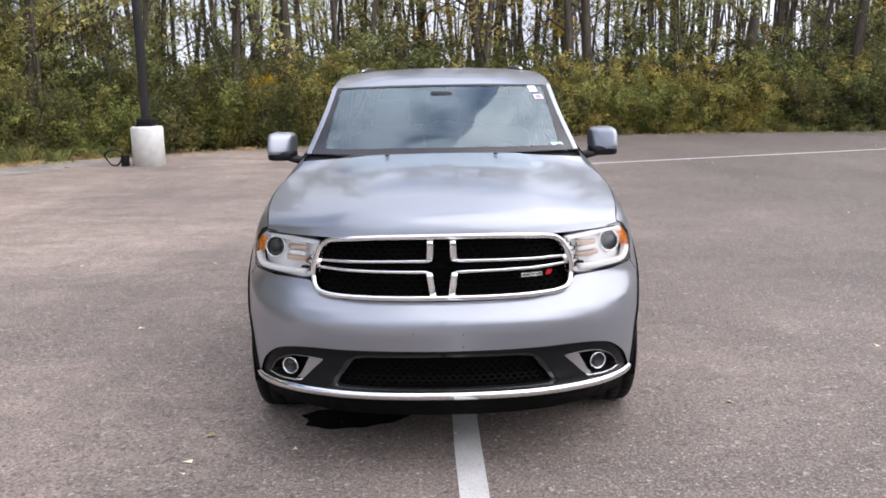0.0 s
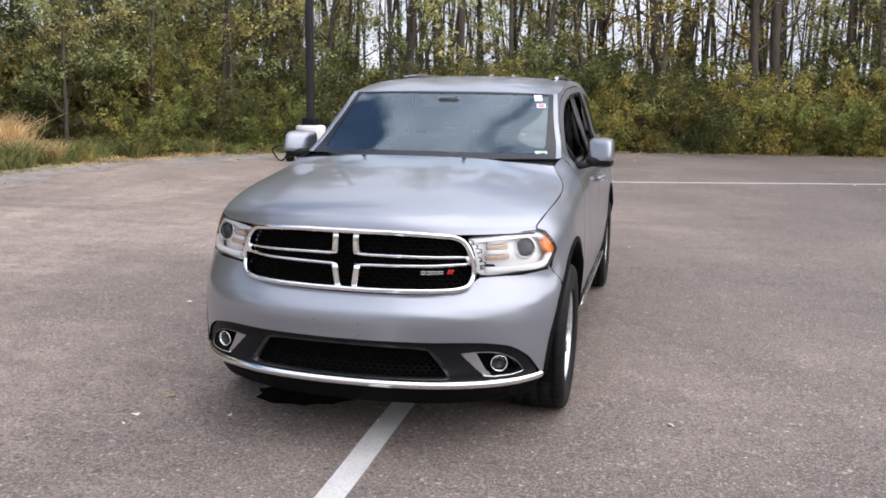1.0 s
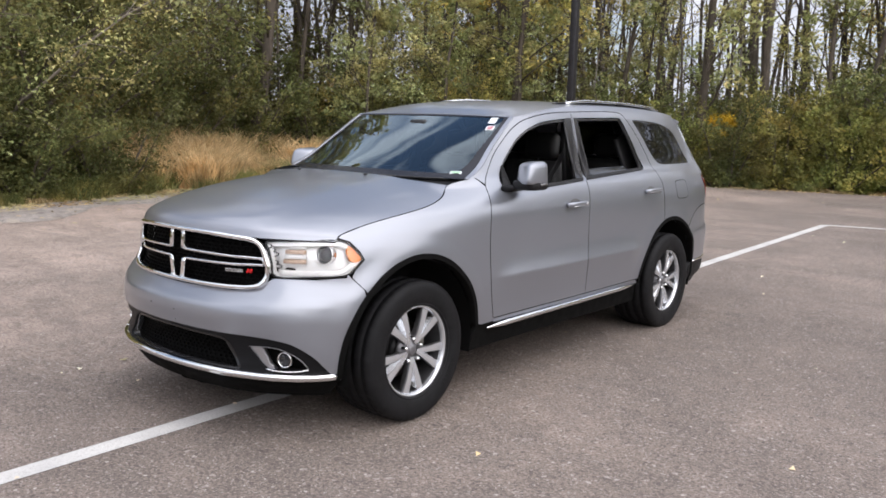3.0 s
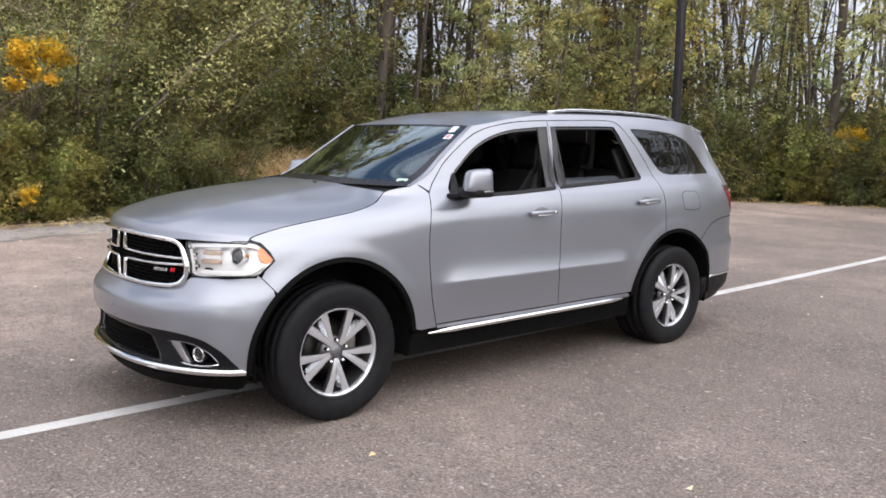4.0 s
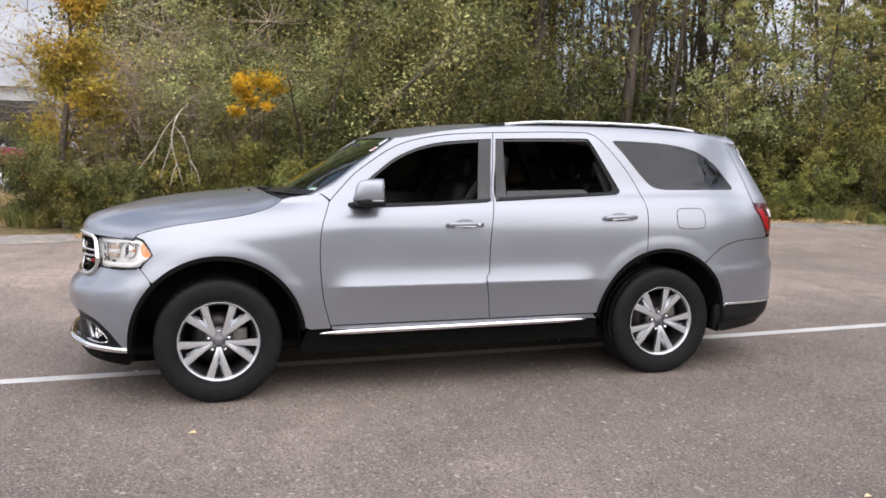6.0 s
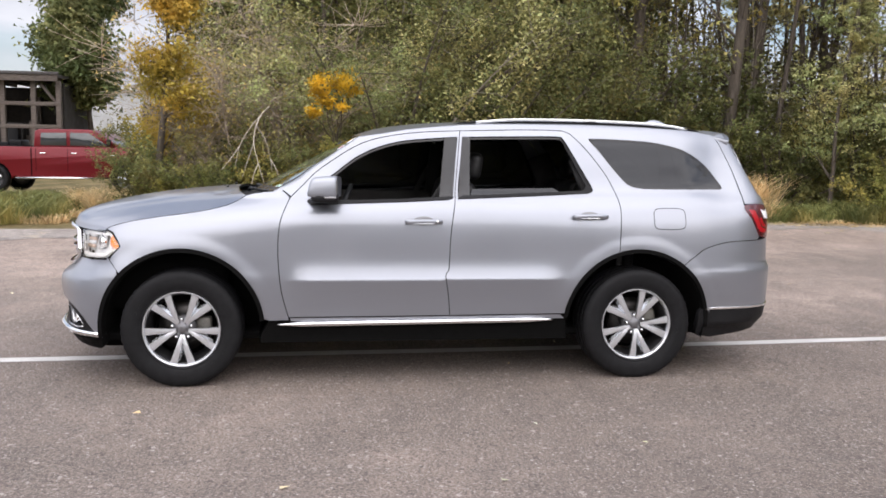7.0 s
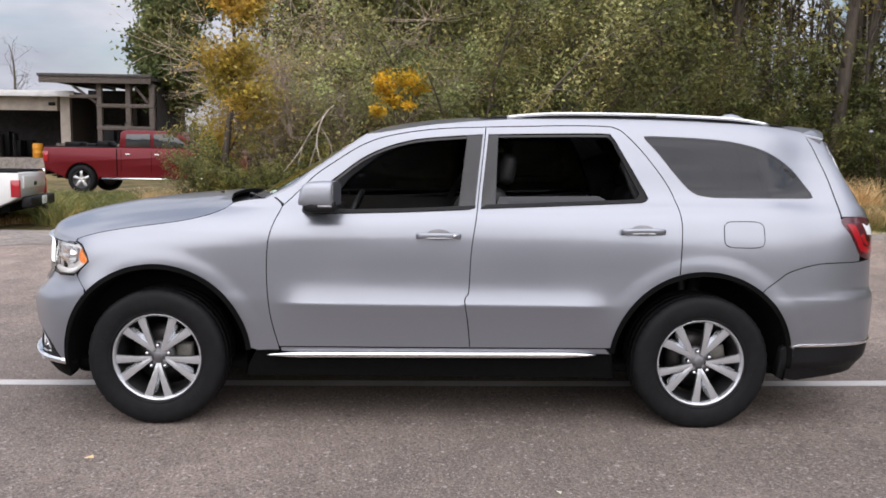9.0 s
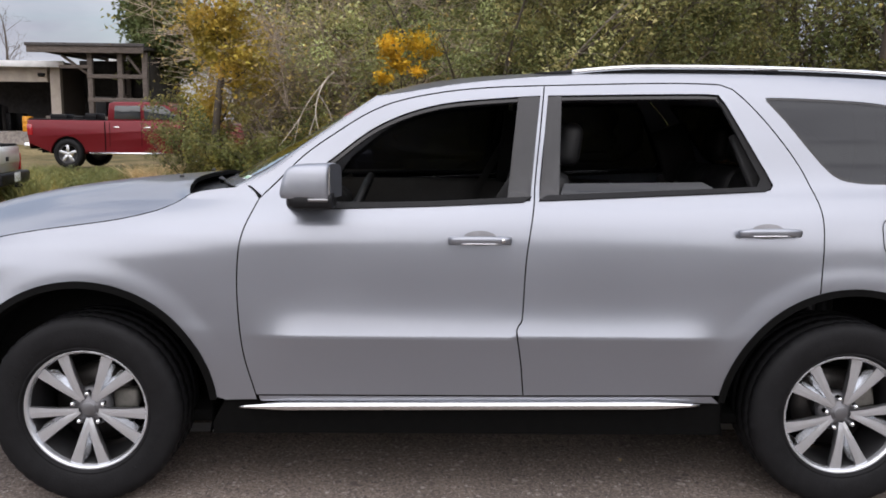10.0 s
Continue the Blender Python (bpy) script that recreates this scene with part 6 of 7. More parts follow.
def shrub(seed, bark, leaves, height, width, leaf_count, name="bush", label="dense low green bush", stems=9, arch=.5, leaf=.058, twigs=3, reach=.24, thin=1.0):
    rng = np.random.default_rng(seed)
    pieces, clumps = [], []
    for k in range(stems):
        a = 2 * math.pi * (k + rng.random()) / stems
        out = rng.uniform(.15, 1.0)
        aim = (math.cos(a) * out * width / height * 1.1, math.sin(a) * out * width / height * 1.1, 1.0)
        ln = height * rng.uniform(.7, 1.1)
        st = wander(rng, (math.cos(a) * .15 * width * rng.random(), math.sin(a) * .15 * width * rng.random(), -.1), aim, ln, 7, .11)
        st = [(x + arch * math.cos(a) * .12 * max(0, i - 3) ** 2 * width * .12, y + arch * math.sin(a) * .12 * max(0, i - 3) ** 2 * width * .12, z - arch * .028 * max(0, i - 3) ** 2 * height * .3) for i, (x, y, z) in enumerate(st)]
        pieces.append(limb(st, (.022 + .006 * height) * thin, .006 * thin, 5))
        for i in range(1, 8):
            for _ in range(twigs):
                aim2 = (rng.normal() + math.cos(a) * .6, rng.normal() + math.sin(a) * .6, rng.normal() * .5 + .25)
                tw = wander(rng, st[i], aim2, height * rng.uniform(.10, reach), 2, .2)
                pieces.append(limb(tw, (.007 + .0002 * twigs) * thin, .003 * thin, 3))
                clumps.append((tw[-1], height * .075))
                clumps.append((tw[1], height * .06))
    # low skirt, down to the ground
    for _ in range(stems * 6):
        a, r = rng.uniform(0, 2 * math.pi), width * .5 * math.sqrt(rng.uniform(.3, 1))
        clumps.append(((math.cos(a) * r, math.sin(a) * r, rng.uniform(.05, .45) * height * .6), height * .085))
    ob = thing(name, label, "bush", group="bushes at the edge of the car park")
    v, f = gather(pieces)
    part("stem", mesh_of("stem", v, f, True), bark, ob)
    c = np.array([q[0] for q in clumps])
    r = np.array([q[1] for q in clumps])
    k = rng.integers(0, len(c), leaf_count)
    pos = c[k] + rng.normal(0, .46, (leaf_count, 3)) * r[k][:, None]
    pos[:, 2] = np.maximum(pos[:, 2], .02)
    v, f = leaf_cloud(pos, leaf, rng)
    part("foliage", mesh_of("foliage", v, f), leaves, ob)
    return ob


def grass_tuft(seed, blades, height, width, material, name, label, lean=.50, thick=1.0):
    rng = np.random.default_rng(seed)
    verts, faces = [], []
    for _ in range(blades):
        a, r = rng.uniform(0, 2 * math.pi), width * math.sqrt(rng.random()) * .5
        x, y = math.cos(a) * r, math.sin(a) * r
        h = height * rng.uniform(.45, 1.1)
        dx, dy = rng.normal(0, lean, 2) * h
        b = rng.uniform(0, math.pi)
        w = rng.uniform(.006, .013) * thick
        k = len(verts)
        kx, ky = rng.normal(0, .10, 2) * h
        for t, ww in ((0, 1), (.55, .8), (1, .15)):
            px, py, pz = x + dx * t * t + kx * t * (1 - t) * 4, y + dy * t * t + ky * t * (1 - t) * 4, h * t * (1 - .28 * t)
            verts += [(px - math.cos(b) * w * ww, py - math.sin(b) * w * ww, pz), (px + math.cos(b) * w * ww, py + math.sin(b) * w * ww, pz)]
        faces += [(k, k + 1, k + 3, k + 2), (k + 2, k + 3, k + 5, k + 4)]
    ob = part(name, mesh_of(name, verts, faces), material, None, label)
    return tagged(ob, category="grass", group="grass tufts beside the asphalt")


def place(proto, x, y, turn, size, sink=.04):
    m = Matrix.Translation(at_level(x, y, -sink)) @ Matrix.Rotation(turn, 4, "Z")
    proto.scale = (size, size, size)
    return copy_thing(proto, m)


def put_first(proto, x, y, size=1.0, turn=0.0):
    proto.matrix_basis = Matrix.Translation(at_level(x, y, -.04)) @ Matrix.Rotation(turn, 4, "Z") @ Matrix.Diagonal((size, size, size, 1))


prng = random.Random(11)
slims = [slim_tree(1, BARK, LEAF_OLIVE, 12.0, 6600, .18, leaf=.070, puff=.30, r0=.12), slim_tree(2, BARK, LEAF_SILVER, 11.0, 6600, .12, leaf=.070, puff=.30, r0=.11), slim_tree(3, BARK, LEAF_OLIVE, 13.0, 4600, .22, r0=.17, leaf=.070, puff=.30),
         slim_tree(4, BARK, LEAF_SILVER, 10.0, 6600, .10, r0=.09, leaf=.066, puff=.30), slim_tree(5, BARK, LEAF_GOLD, 11.5, 4600, .18, r0=.10, leaf=.070, puff=.30),
         slim_tree(6, BARK, LEAF_OLIVE, 12.5, 1500, .35, 2, label="slim tall tree with few remaining leaves", r0=.16, leaf=.066, puff=.30)]
bares = [slim_tree(21, BARK, None, 9.0, 0, .15, 3, label="thin leafless grey sapling", r0=.045, spread=.8), slim_tree(22, BARK_PALE, None, 7.5, 0, .1, 3, label="thin leafless grey sapling", r0=.035, spread=.9)]
fulls = [slim_tree(31, BARK, LEAF_DARK, 8.5, 24000, .12, 4, label="leafy green broad tree", spread=1.7, leaf=.060), slim_tree(32, BARK, LEAF_DARK, 9.0, 24000, .12, 4, label="leafy dark green tree with a broad crown", spread=1.7, leaf=.060)]
bushes = [shrub(41, BARK, LEAF_DARK, 2.3, 2.4, 10500, leaf=.046), shrub(42, BARK, LEAF_GREEN, 2.0, 2.2, 10000, leaf=.046), shrub(43, BARK, LEAF_DARK, 2.8, 2.4, 12000, leaf=.046),
          shrub(44, BARK, LEAF_OLIVE, 2.2, 2.0, 9000, label="olive bush with yellowing leaves", leaf=.046)]
bigs = [shrub(51, BARK_PALE, LEAF_SILVER, 4.6, 3.6, 26000, "shrub", "tall shrub with silvery green leaves", 12, .7, .040), shrub(52, BARK, LEAF_OLIVE, 4.2, 3.4, 26000, "shrub", "tall olive shrub with arching stems", 12, .7, .040),
        shrub(53, BARK, LEAF_GREEN, 3.8, 3.2, 25000, "shrub", "tall leafy green shrub", 11, .6, .040)]
gloomy = [shrub(57, BARK, LEAF_DARK, 4.4, 3.4, 20000, "shrub", "tall dark green shrub", 12, .7, .040)]
twiggy = [shrub(55, BARK_TAN, LEAF_BROWN, 3.6, 1.9, 4200, "shrub", "tan leafless shrub of dense thin twigs", 22, .2, .032, 11, .26, .55), shrub(56, BARK_TAN, LEAF_BROWN, 3.3, 1.8, 3800, "shrub", "tan leafless shrub of dense thin twigs", 20, .2, .032, 11, .26, .55)]

edge_walk = smooth_line([(-8.85, -1.9)] + [p for p in LOT_EDGE if -1.5 < p[1] < 21 and p[0] < 17], .1)
seg = np.diff(edge_walk, axis=0)
arc = np.concatenate(([0], np.cumsum(np.hypot(seg[:, 0], seg[:, 1]))))


def beside_edge(s, out):
    """A place at length s along the edge of the asphalt, out metres beyond it."""
    i = int(np.clip(np.searchsorted(arc, s) - 1, 0, len(seg) - 1))
    d = seg[i] / np.linalg.norm(seg[i])
    p = edge_walk[i] + seg[i] * ((s - arc[i]) / (arc[i + 1] - arc[i]))
    return p[0] - d[1] * out, p[1] + d[0] * out


used = set()


def plant(protos, s, out, size, sink=.04):
    k = prng.randrange(len(protos))
    x, y = beside_edge(s, out)
    proto = protos[k]
    turn = prng.uniform(0, 6.283)
    if proto.name not in used:
        used.add(proto.name)
        put_first(proto, x, y, size, turn)
        return proto
    return place(proto, x, y, turn, size, sink)


total = arc[-1]
s_corner = float(arc[np.argmin(np.hypot(edge_walk[:, 0] + 8.1, edge_walk[:, 1] - 13.8))])
s_grass0, s_grass1 = [float(arc[np.argmin(np.hypot(edge_walk[:, 0] + 9.7, edge_walk[:, 1] - yy))]) for yy in (5.0, 10.3)]
# hedge of low bushes along the far edge
s = s_corner - 1.5
while s < total:
    far = bushes[:3] if s < s_corner + 4 else [bushes[1], bushes[0], bushes[1], bushes[2], bushes[1], bushes[3]]
    plant(far, s, prng.uniform(.9, 1.5), prng.uniform(.8, 1.1))
    plant(far, s + .6, prng.uniform(2.2, 3.2), prng.uniform(.95, 1.3))
    plant(bushes[0:3:2], s + .3, prng.uniform(4.2, 5.8), prng.uniform(1.05, 1.4))
    s += prng.uniform(1.25, 1.75)
# behind the dry grass the bushes stand further back
s = s_grass0
while s < s_corner - 1:
    plant(bushes[0:3:2], s, prng.uniform(3.6, 4.4), prng.uniform(.9, 1.2))
    plant(bushes[0:3:2], s + .5, prng.uniform(5.2, 6.4), prng.uniform(1.2, 1.7))
    s += prng.uniform(1.3, 1.8)
# shrubs in the far corner
for k, out, size in ((-1.8, 4.6, .8), (-.4, 3.4, .7)):
    plant(bigs[1:], s_corner + k, out, size)
for k in range(8):
    x, y = beside_edge(s_corner - 2.6 + .55 * k, 2.6 + 1.3 * (k % 3))
    place(slims[3], x, y, 1.7 * k, .62 + .09 * (k * 3 % 4))
# tall leafy growth behind the first half of the grass
s = s_grass0
while s < s_grass1 - 1.5:
    plant(gloomy, s, prng.uniform(4.4, 5.6), prng.uniform(1.05, 1.35))
    plant(fulls, s + .6, prng.uniform(6.5, 9.5), prng.uniform(.9, 1.2))
    s += prng.uniform(1.3, 1.8)
# tall slim trees behind
s = s_grass0 - 2
while s < total:
    for out in (prng.uniform(2.4, 4.2), prng.uniform(5, 8), prng.uniform(9, 14)):
        if out > 8.9 and s > s_corner and prng.random() < .6:
            continue
        plant(slims if s > s_corner - 1 else [slims[1], slims[2], slims[3], slims[5]], s + prng.uniform(-.6, .6), out + (2.5 if s < s_corner else 0), prng.uniform(.85, 1.2))
    if prng.random() < .55:
        plant(bares, s + prng.uniform(-.5, .5), prng.uniform(2.2, 6) + (2 if s < s_corner else 0), prng.uniform(.8, 1.2))
    s += prng.uniform(1.1, 1.6)
# the dense corner of shrubs nearest the side of the car
s = 1.5
while s < s_grass0 + .3:
    near, back = ([bigs[0], bigs[0], bigs[1]], gloomy) if s < 4.5 else ([bigs[2]] + gloomy * 2, gloomy)
    if s > 2.6:
        plant(near, s, prng.uniform(2.0, 2.5), prng.uniform(.78, .98) * (1.25 if s < 5.5 else 1))
        plant(back, s + .8, prng.uniform(4.2, 5.4), prng.uniform(1.1, 1.35))
    plant(bushes, s + .3, prng.uniform(.8, 1.1), prng.uniform(.6, .8))
    if s > 2.2:
        plant(fulls, s + prng.uniform(-.5, .5), prng.uniform(6.5, 10), prng.uniform(.9, 1.25))
    s += prng.uniform(1.5, 2.0)
for x, y, size in ((-15.5, -1.2, 1.0), (-17.5, .6, 1.2), (-15.5, 2.4, 1.05)):
    place(fulls[0], x, y, prng.uniform(0, 6), size)
gold = slim_tree(61, BARK, LEAF_GOLD, 4.9, 17000, .20, 6, label="golden brown autumn tree", spread=1.55, leaf=.050, puff=.62)
put_first(gold, -10.4, -2.2, .93)
for x, y, size in ((-10.3, -1.65, .70), (-11.0, -1.95, .74), (-10.2, -1.0, .66), (-11.0, -2.55, .50)):
    place(bushes[2], x, y, prng.uniform(0, 6), size)
willow = slim_tree(62, BARK, LEAF_WILLOW, 8.6, 85000, .20, 7, label="fine-leaved green tree beside the shed", spread=.78, leaf=.11, puff=1.0)
put_first(willow, -33.8, -9.5, 1.35)
# silvery shrubs standing out of the thicket
for x, y, size in ((-11.9, 1.9, 1.05), (-11.1, .35, .80)):
    place(bigs[0], x, y, prng.uniform(0, 6), size)
# tan twiggy shrubs at the end of the thicket
for k, (x, y, size) in enumerate(((-11.0, -.65, 1.05), (-12.4, -1.0, 1.35), (-11.3, -.35, 1.15), (-13.2, -.2, 1.4))):
    if k < 2:
        put_first(twiggy[k], x, y, size, 1.3 * k)
    else:
        place(twiggy[k % 2], x, y, prng.uniform(0, 6), size)
for k, x, y, size in ((1, -10.4, -1.7, .66), (3, -11.2, -1.95, .66), (1, -10.0, -.9, .62), (3, -9.95, .2, .72), (1, -10.1, 1.2, .8)):
    place(bushes[k], x, y, prng.uniform(0, 6), size)


# bright yellow clumps
def yellow_branch(seed):
    rng = np.random.default_rng(seed)
    lobes = [((0, .30, .14), .34, .26, 900), ((.05, .52, -.02), .18, .16, 250), ((.05, -.28, .02), .26, .30, 800), ((.05, -.12, -.30), .20, .16, 260), ((.08, -.45, -.58), .17, .13, 220), ((.1, .25, -.42), .16, .10, 160)]
    pos, stems = [], []
    for c, a, b, n in lobes:
        c = np.array(c)
        pos.append(c + rng.normal(0, .5, (n, 3)) * (a * .8, a, b))
        root = np.array((-.9, .1, -1.3))
        stems.append(limb([tuple(root + (c - root) * t + rng.normal(0, .03, 3)) for t in np.linspace(0, 1, 6)], .018, .004, 5))
    ob = thing("yellow_branch", "branch of bright orange-yellow autumn leaves among the shrubs", "branch", group="yellow branches")
    for v, f in stems:
        part("stem", mesh_of("stem", v, f, True), BARK, ob)
    v, f = leaf_cloud(np.vstack(pos), .05, rng)
    part("foliage", mesh_of("foliage", v, f), LEAF_YELLOW, ob)
    return ob


flame = yellow_branch(71)
flame.matrix_basis = Matrix.Translation((-8.6, .99, 2.60)) @ Matrix.Diagonal((.72, .72, .72, 1))
for x, y, z, size, turn in ((-4.75, 18.1, 1.75, .6, -90), (-8.75, .85, .62, .25, 20)):
    flame.scale = (size, size, size)
    copy_thing(flame, Matrix.Translation((x, y, z)) @ Matrix.Rotation(radians(turn), 4, "Z"))
flame.scale = (.72, .72, .72)
place(bushes[3], 3.7, 20.9, 1.0, 1.1)

# a bare pale dead branch hanging over the edge of the asphalt
hang = [[(0, .25, 1.55), (.02, .12, 1.42), (.10, .02, 1.20), (.16, -.02, .90), (.20, .06, .55), (.22, .16, .18)],
        [(.02, .12, 1.42), (.06, -.10, 1.15), (.12, -.26, .85), (.16, -.34, .5)], [(.10, .02, 1.20), (.14, .18, .95), (.18, .27, .62), (.2, .30, .35)],
        [(.12, -.26, .85), (.14, -.42, .62), (.16, -.58, .42)], [(.16, -.02, .90), (.18, -.12, .60), (.2, -.22, .30)],
        [(.18, .27, .62), (.2, .38, .42), (.22, .42, .22)], [(.20, .06, .55), (.22, -.02, .35), (.24, -.06, .16)]]
dead = thing("dead_branch", "bare pale dead branch hanging over the asphalt edge", "branch", at_level(-9.0, -.35, .62))
for k, run in enumerate(hang):
    fine = [tuple(q) for q in smooth_line(run, .06)]
    v, f = limb(fine, .014 if k == 0 else .009, .004, 6)
    part("branch", mesh_of("branch", v, f, True), BONE, dead)

# dry grass and weeds
straw = grass_tuft(91, 430, 1.2, .75, STRAW, "dry_grass", "tuft of tall dry tan grass", .30, 1.4)
weeds = grass_tuft(92, 420, .60, .9, WEED, "weed_tuft", "low tuft of green weeds")
short = grass_tuft(93, 260, .22, .9, STRAW, "short_grass", "short tuft of dry grass")
for proto, first in ((straw, (-11.2, 7.0)), (weeds, (-10.4, 4.2)), (short, (-9.9, 3.0))):
    put_first(proto, *first)
for _ in range(46):
    s = prng.uniform(s_grass0 + .5, s_grass1 - .2)
    o = prng.uniform(.5, 3.4)
    place(straw, *beside_edge(s, o), prng.uniform(0, 6), (.66 + .13 * o) * prng.uniform(.6, 1.3))
for _ in range(4):
    s = prng.uniform(s_grass0, s_grass1)
    place(weeds, *beside_edge(s, prng.uniform(.3, 1.2)), prng.uniform(0, 6), prng.uniform(.7, 1.25))
for _ in range(55):
    place(short if prng.random() < .45 else weeds, prng.uniform(-14.0, -9.9), prng.uniform(-6.6, -2.7), prng.uniform(0, 6), prng.uniform(.6, 1.15))
for _ in range(14):
    s = prng.uniform(s_grass0 - 1.5, s_grass0 + .4)
    place(weeds, *beside_edge(s, prng.uniform(.4, 1.4)), prng.uniform(0, 6), prng.uniform(.6, 1.0))
for _ in range(16):
    s = prng.uniform(s_grass1 - .5, s_corner)
    place(weeds, *beside_edge(s, prng.uniform(.4, 1.6)), prng.uniform(0, 6), prng.uniform(.6, 1.1))
for _ in range(70):
    s = prng.uniform(0, total)
    place(short if prng.random() < .6 else weeds, *beside_edge(s, prng.uniform(.15, .8)), prng.uniform(0, 6), prng.uniform(.4, .7))
for _ in range(95):
    place(weeds if prng.random() < .25 else short, prng.uniform(-17, -10.2), prng.uniform(-9.5, -4.2), prng.uniform(0, 6), prng.uniform(.4, .8))
for x, y in ((-12.4, -4.2), (-12.9, -3.6), (-13.5, -4.0), (-11.6, -3.7)):
    place(straw, x, y, prng.uniform(0, 6), prng.uniform(.5, .7))

# the deep wood behind, past counting
wr = np.random.default_rng(17)
CN = 4200
cs, co = wr.uniform(0, total, CN), wr.uniform(5.5, 20, CN)
cz = wr.beta(1.0, 1.45, CN) * 11.5
cp = np.array([beside_edge(a, b) for a, b in zip(cs, co)])
dense = np.where(cs > s_corner + 3, np.clip(1.1 - cz / 2.2, 0, 1) * (co > 6), np.where(cs > s_grass1, np.clip(1.4 - cz / 5.5, .15, 1), 1.0))
keep = (cp[:, 1] > -2.5) & (wr.random(CN) < dense)
cp, cz = cp[keep], cz[keep]
k = wr.integers(0, len(cp), 210000)
wp = np.column_stack((cp, level(cp[:, 0], cp[:, 1]) + cz))[k] + wr.normal(0, 1, (len(k), 3)) * (.52, .52, .36)
v, f = leaf_cloud(wp, .085, wr)
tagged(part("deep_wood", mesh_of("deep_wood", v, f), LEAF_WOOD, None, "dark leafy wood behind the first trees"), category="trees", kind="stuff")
pieces = []
for _ in range(560):
    x, y = beside_edge(wr.uniform(0, total), wr.uniform(4.5, 19))
    if y < -2.5:
        continue
    h, r = wr.uniform(7, 13), wr.uniform(.03, .10)
    line = wander(wr, (x, y, float(level(x, y)) - .1), (wr.normal(0, .07), wr.normal(0, .07), 1), h, 5, .05)
    pieces.append(limb(line, r, r * .25, 5))
    for _ in range(7):
        k = wr.integers(2, 6)
        pieces.append(limb(wander(wr, line[k], (wr.normal(), wr.normal(), 1.1), wr.uniform(.6, 2.0), 3, .15), r * .3, .005, 3))
v, f = gather(pieces)
tagged(part("far_trunks", mesh_of("far_trunks", v, f, True), BARK, None, "thin grey-brown trunks standing close together"), category="trees", kind="stuff")

# unseen trees added behind the camera, to darken low reflections in the car
fr = np.random.default_rng(29)
FN = 3400
fa, fd = radians(-97) + radians(150) * fr.random(FN), fr.uniform(46, 56, FN)
fz = fr.beta(1.1, 1.3, FN) * (7.0 + 2.0 * np.sin(fa * 9) + 1.2 * np.sin(fa * 23 + 1))
fc = np.column_stack((fd * np.cos(fa), fd * np.sin(fa), fz))
fp = fc[fr.integers(0, FN, 92000)] + fr.normal(0, 1, (92000, 3)) * (.7, .7, .45)
v, f = leaf_cloud(fp, .30, fr)
tagged(part("far_wood", mesh_of("far_wood", v, f), LEAF_DARK, None, "unseen row of green trees added to darken the car's reflections"), category="trees", kind="stuff")

# fallen leaves along the edge
lr = np.random.default_rng(5)
ps = []
for _ in range(8500):
    s, out = (lr.uniform(0, total), lr.gamma(1.2, .35) - .35) if lr.random() < .6 else (lr.uniform(0, s_corner), lr.gamma(1.5, .40) - .6)
    if lr.random() < .05:
        out = -lr.gamma(1.0, 1.2)
    x, y = beside_edge(s, out)
    ps.append((x, y, float(level(x, y)) + .012))
v, f = leaf_cloud(np.array(ps), .040, lr, 6.0, .1)
v[:, 2] = np.maximum(v[:, 2], level(v[:, 0], v[:, 1]) + .004)
tagged(part("leaf_litter", mesh_of("leaf_litter", v, f), LITTER, None, "yellow fallen leaves along the asphalt edge"), category="leaves", kind="stuff")
ps = [(lr.uniform(-8, 12), lr.uniform(-6, 18)) for _ in range(130)]
v, f = leaf_cloud(np.array([(x, y, float(level(x, y)) + .008) for x, y in ps]), .028, lr, 6.0, .1)
v[:, 2] = np.clip(v[:, 2], level(v[:, 0], v[:, 1]) + .003, level(v[:, 0], v[:, 1]) + .02)
tagged(part("scattered_leaves", mesh_of("scattered_leaves", v, f), PALE_LITTER, None, "single dry leaves lying on the asphalt"), category="leaves", kind="stuff")
for proto in slims + bares + fulls + bushes + bigs + gloomy:
    if proto.name not in used:
        used.add(proto.name)
        put_first(proto, *beside_edge(prng.uniform(s_corner, total), 10), 1.0)

# ---- lamp post ----
post = thing("lamp_post", "dark steel lamp post on a white concrete base", "street lamp", at_level(-6.0, 12.85))
part("concrete_base", lathe([(.001, -.05), (.315, -.05), (.315, .74), (.305, .77), (.28, .785), (.001, .79)], 48, "z"), CONCRETE, post, "white painted round concrete base")
part("base_plate", box(.34, .34, .03, (0, 0, .805), .006), PLASTIC, post)
part("base_cover", box(.30, .30, .14, (0, 0, .875), .02), PLASTIC, post, "black base cover")
DARK_STEEL = simple("dark_bronze_steel", (0.035, 0.034, 0.038), 0.42, 0.3, 0.2, 12)
part("pole", box(.145, .145, 8.0, (0, 0, 4.85), .012), DARK_STEEL, post)
for x, y in ((.12, .12), (-.12, .12), (.12, -.12), (-.12, -.12)):
    part("anchor_bolt", lathe([(.001, .03), (.014, .03), (.016, 0)], 8, "z"), SATIN, post, at=pose(x, y, .82))
hose = thing("cable_loop", "black cable and box lying beside the concrete base", "cable", at_level(-6.55, 12.7))
loop = [(-.10 + .17 * math.cos(a) * (1 + .1 * math.sin(3 * a)), .05 * math.sin(2 * a), .17 + .16 * math.sin(a)) for a in np.linspace(0, 2 * math.pi, 30, endpoint=False)]
part("cable", sweep(loop, disc(.016, 8), closed=True, up=(0, 1, 0)), PLASTIC, hose)
part("cable_box", box(.13, .16, .22, (.12, 0, .11), .02), PLASTIC, hose)

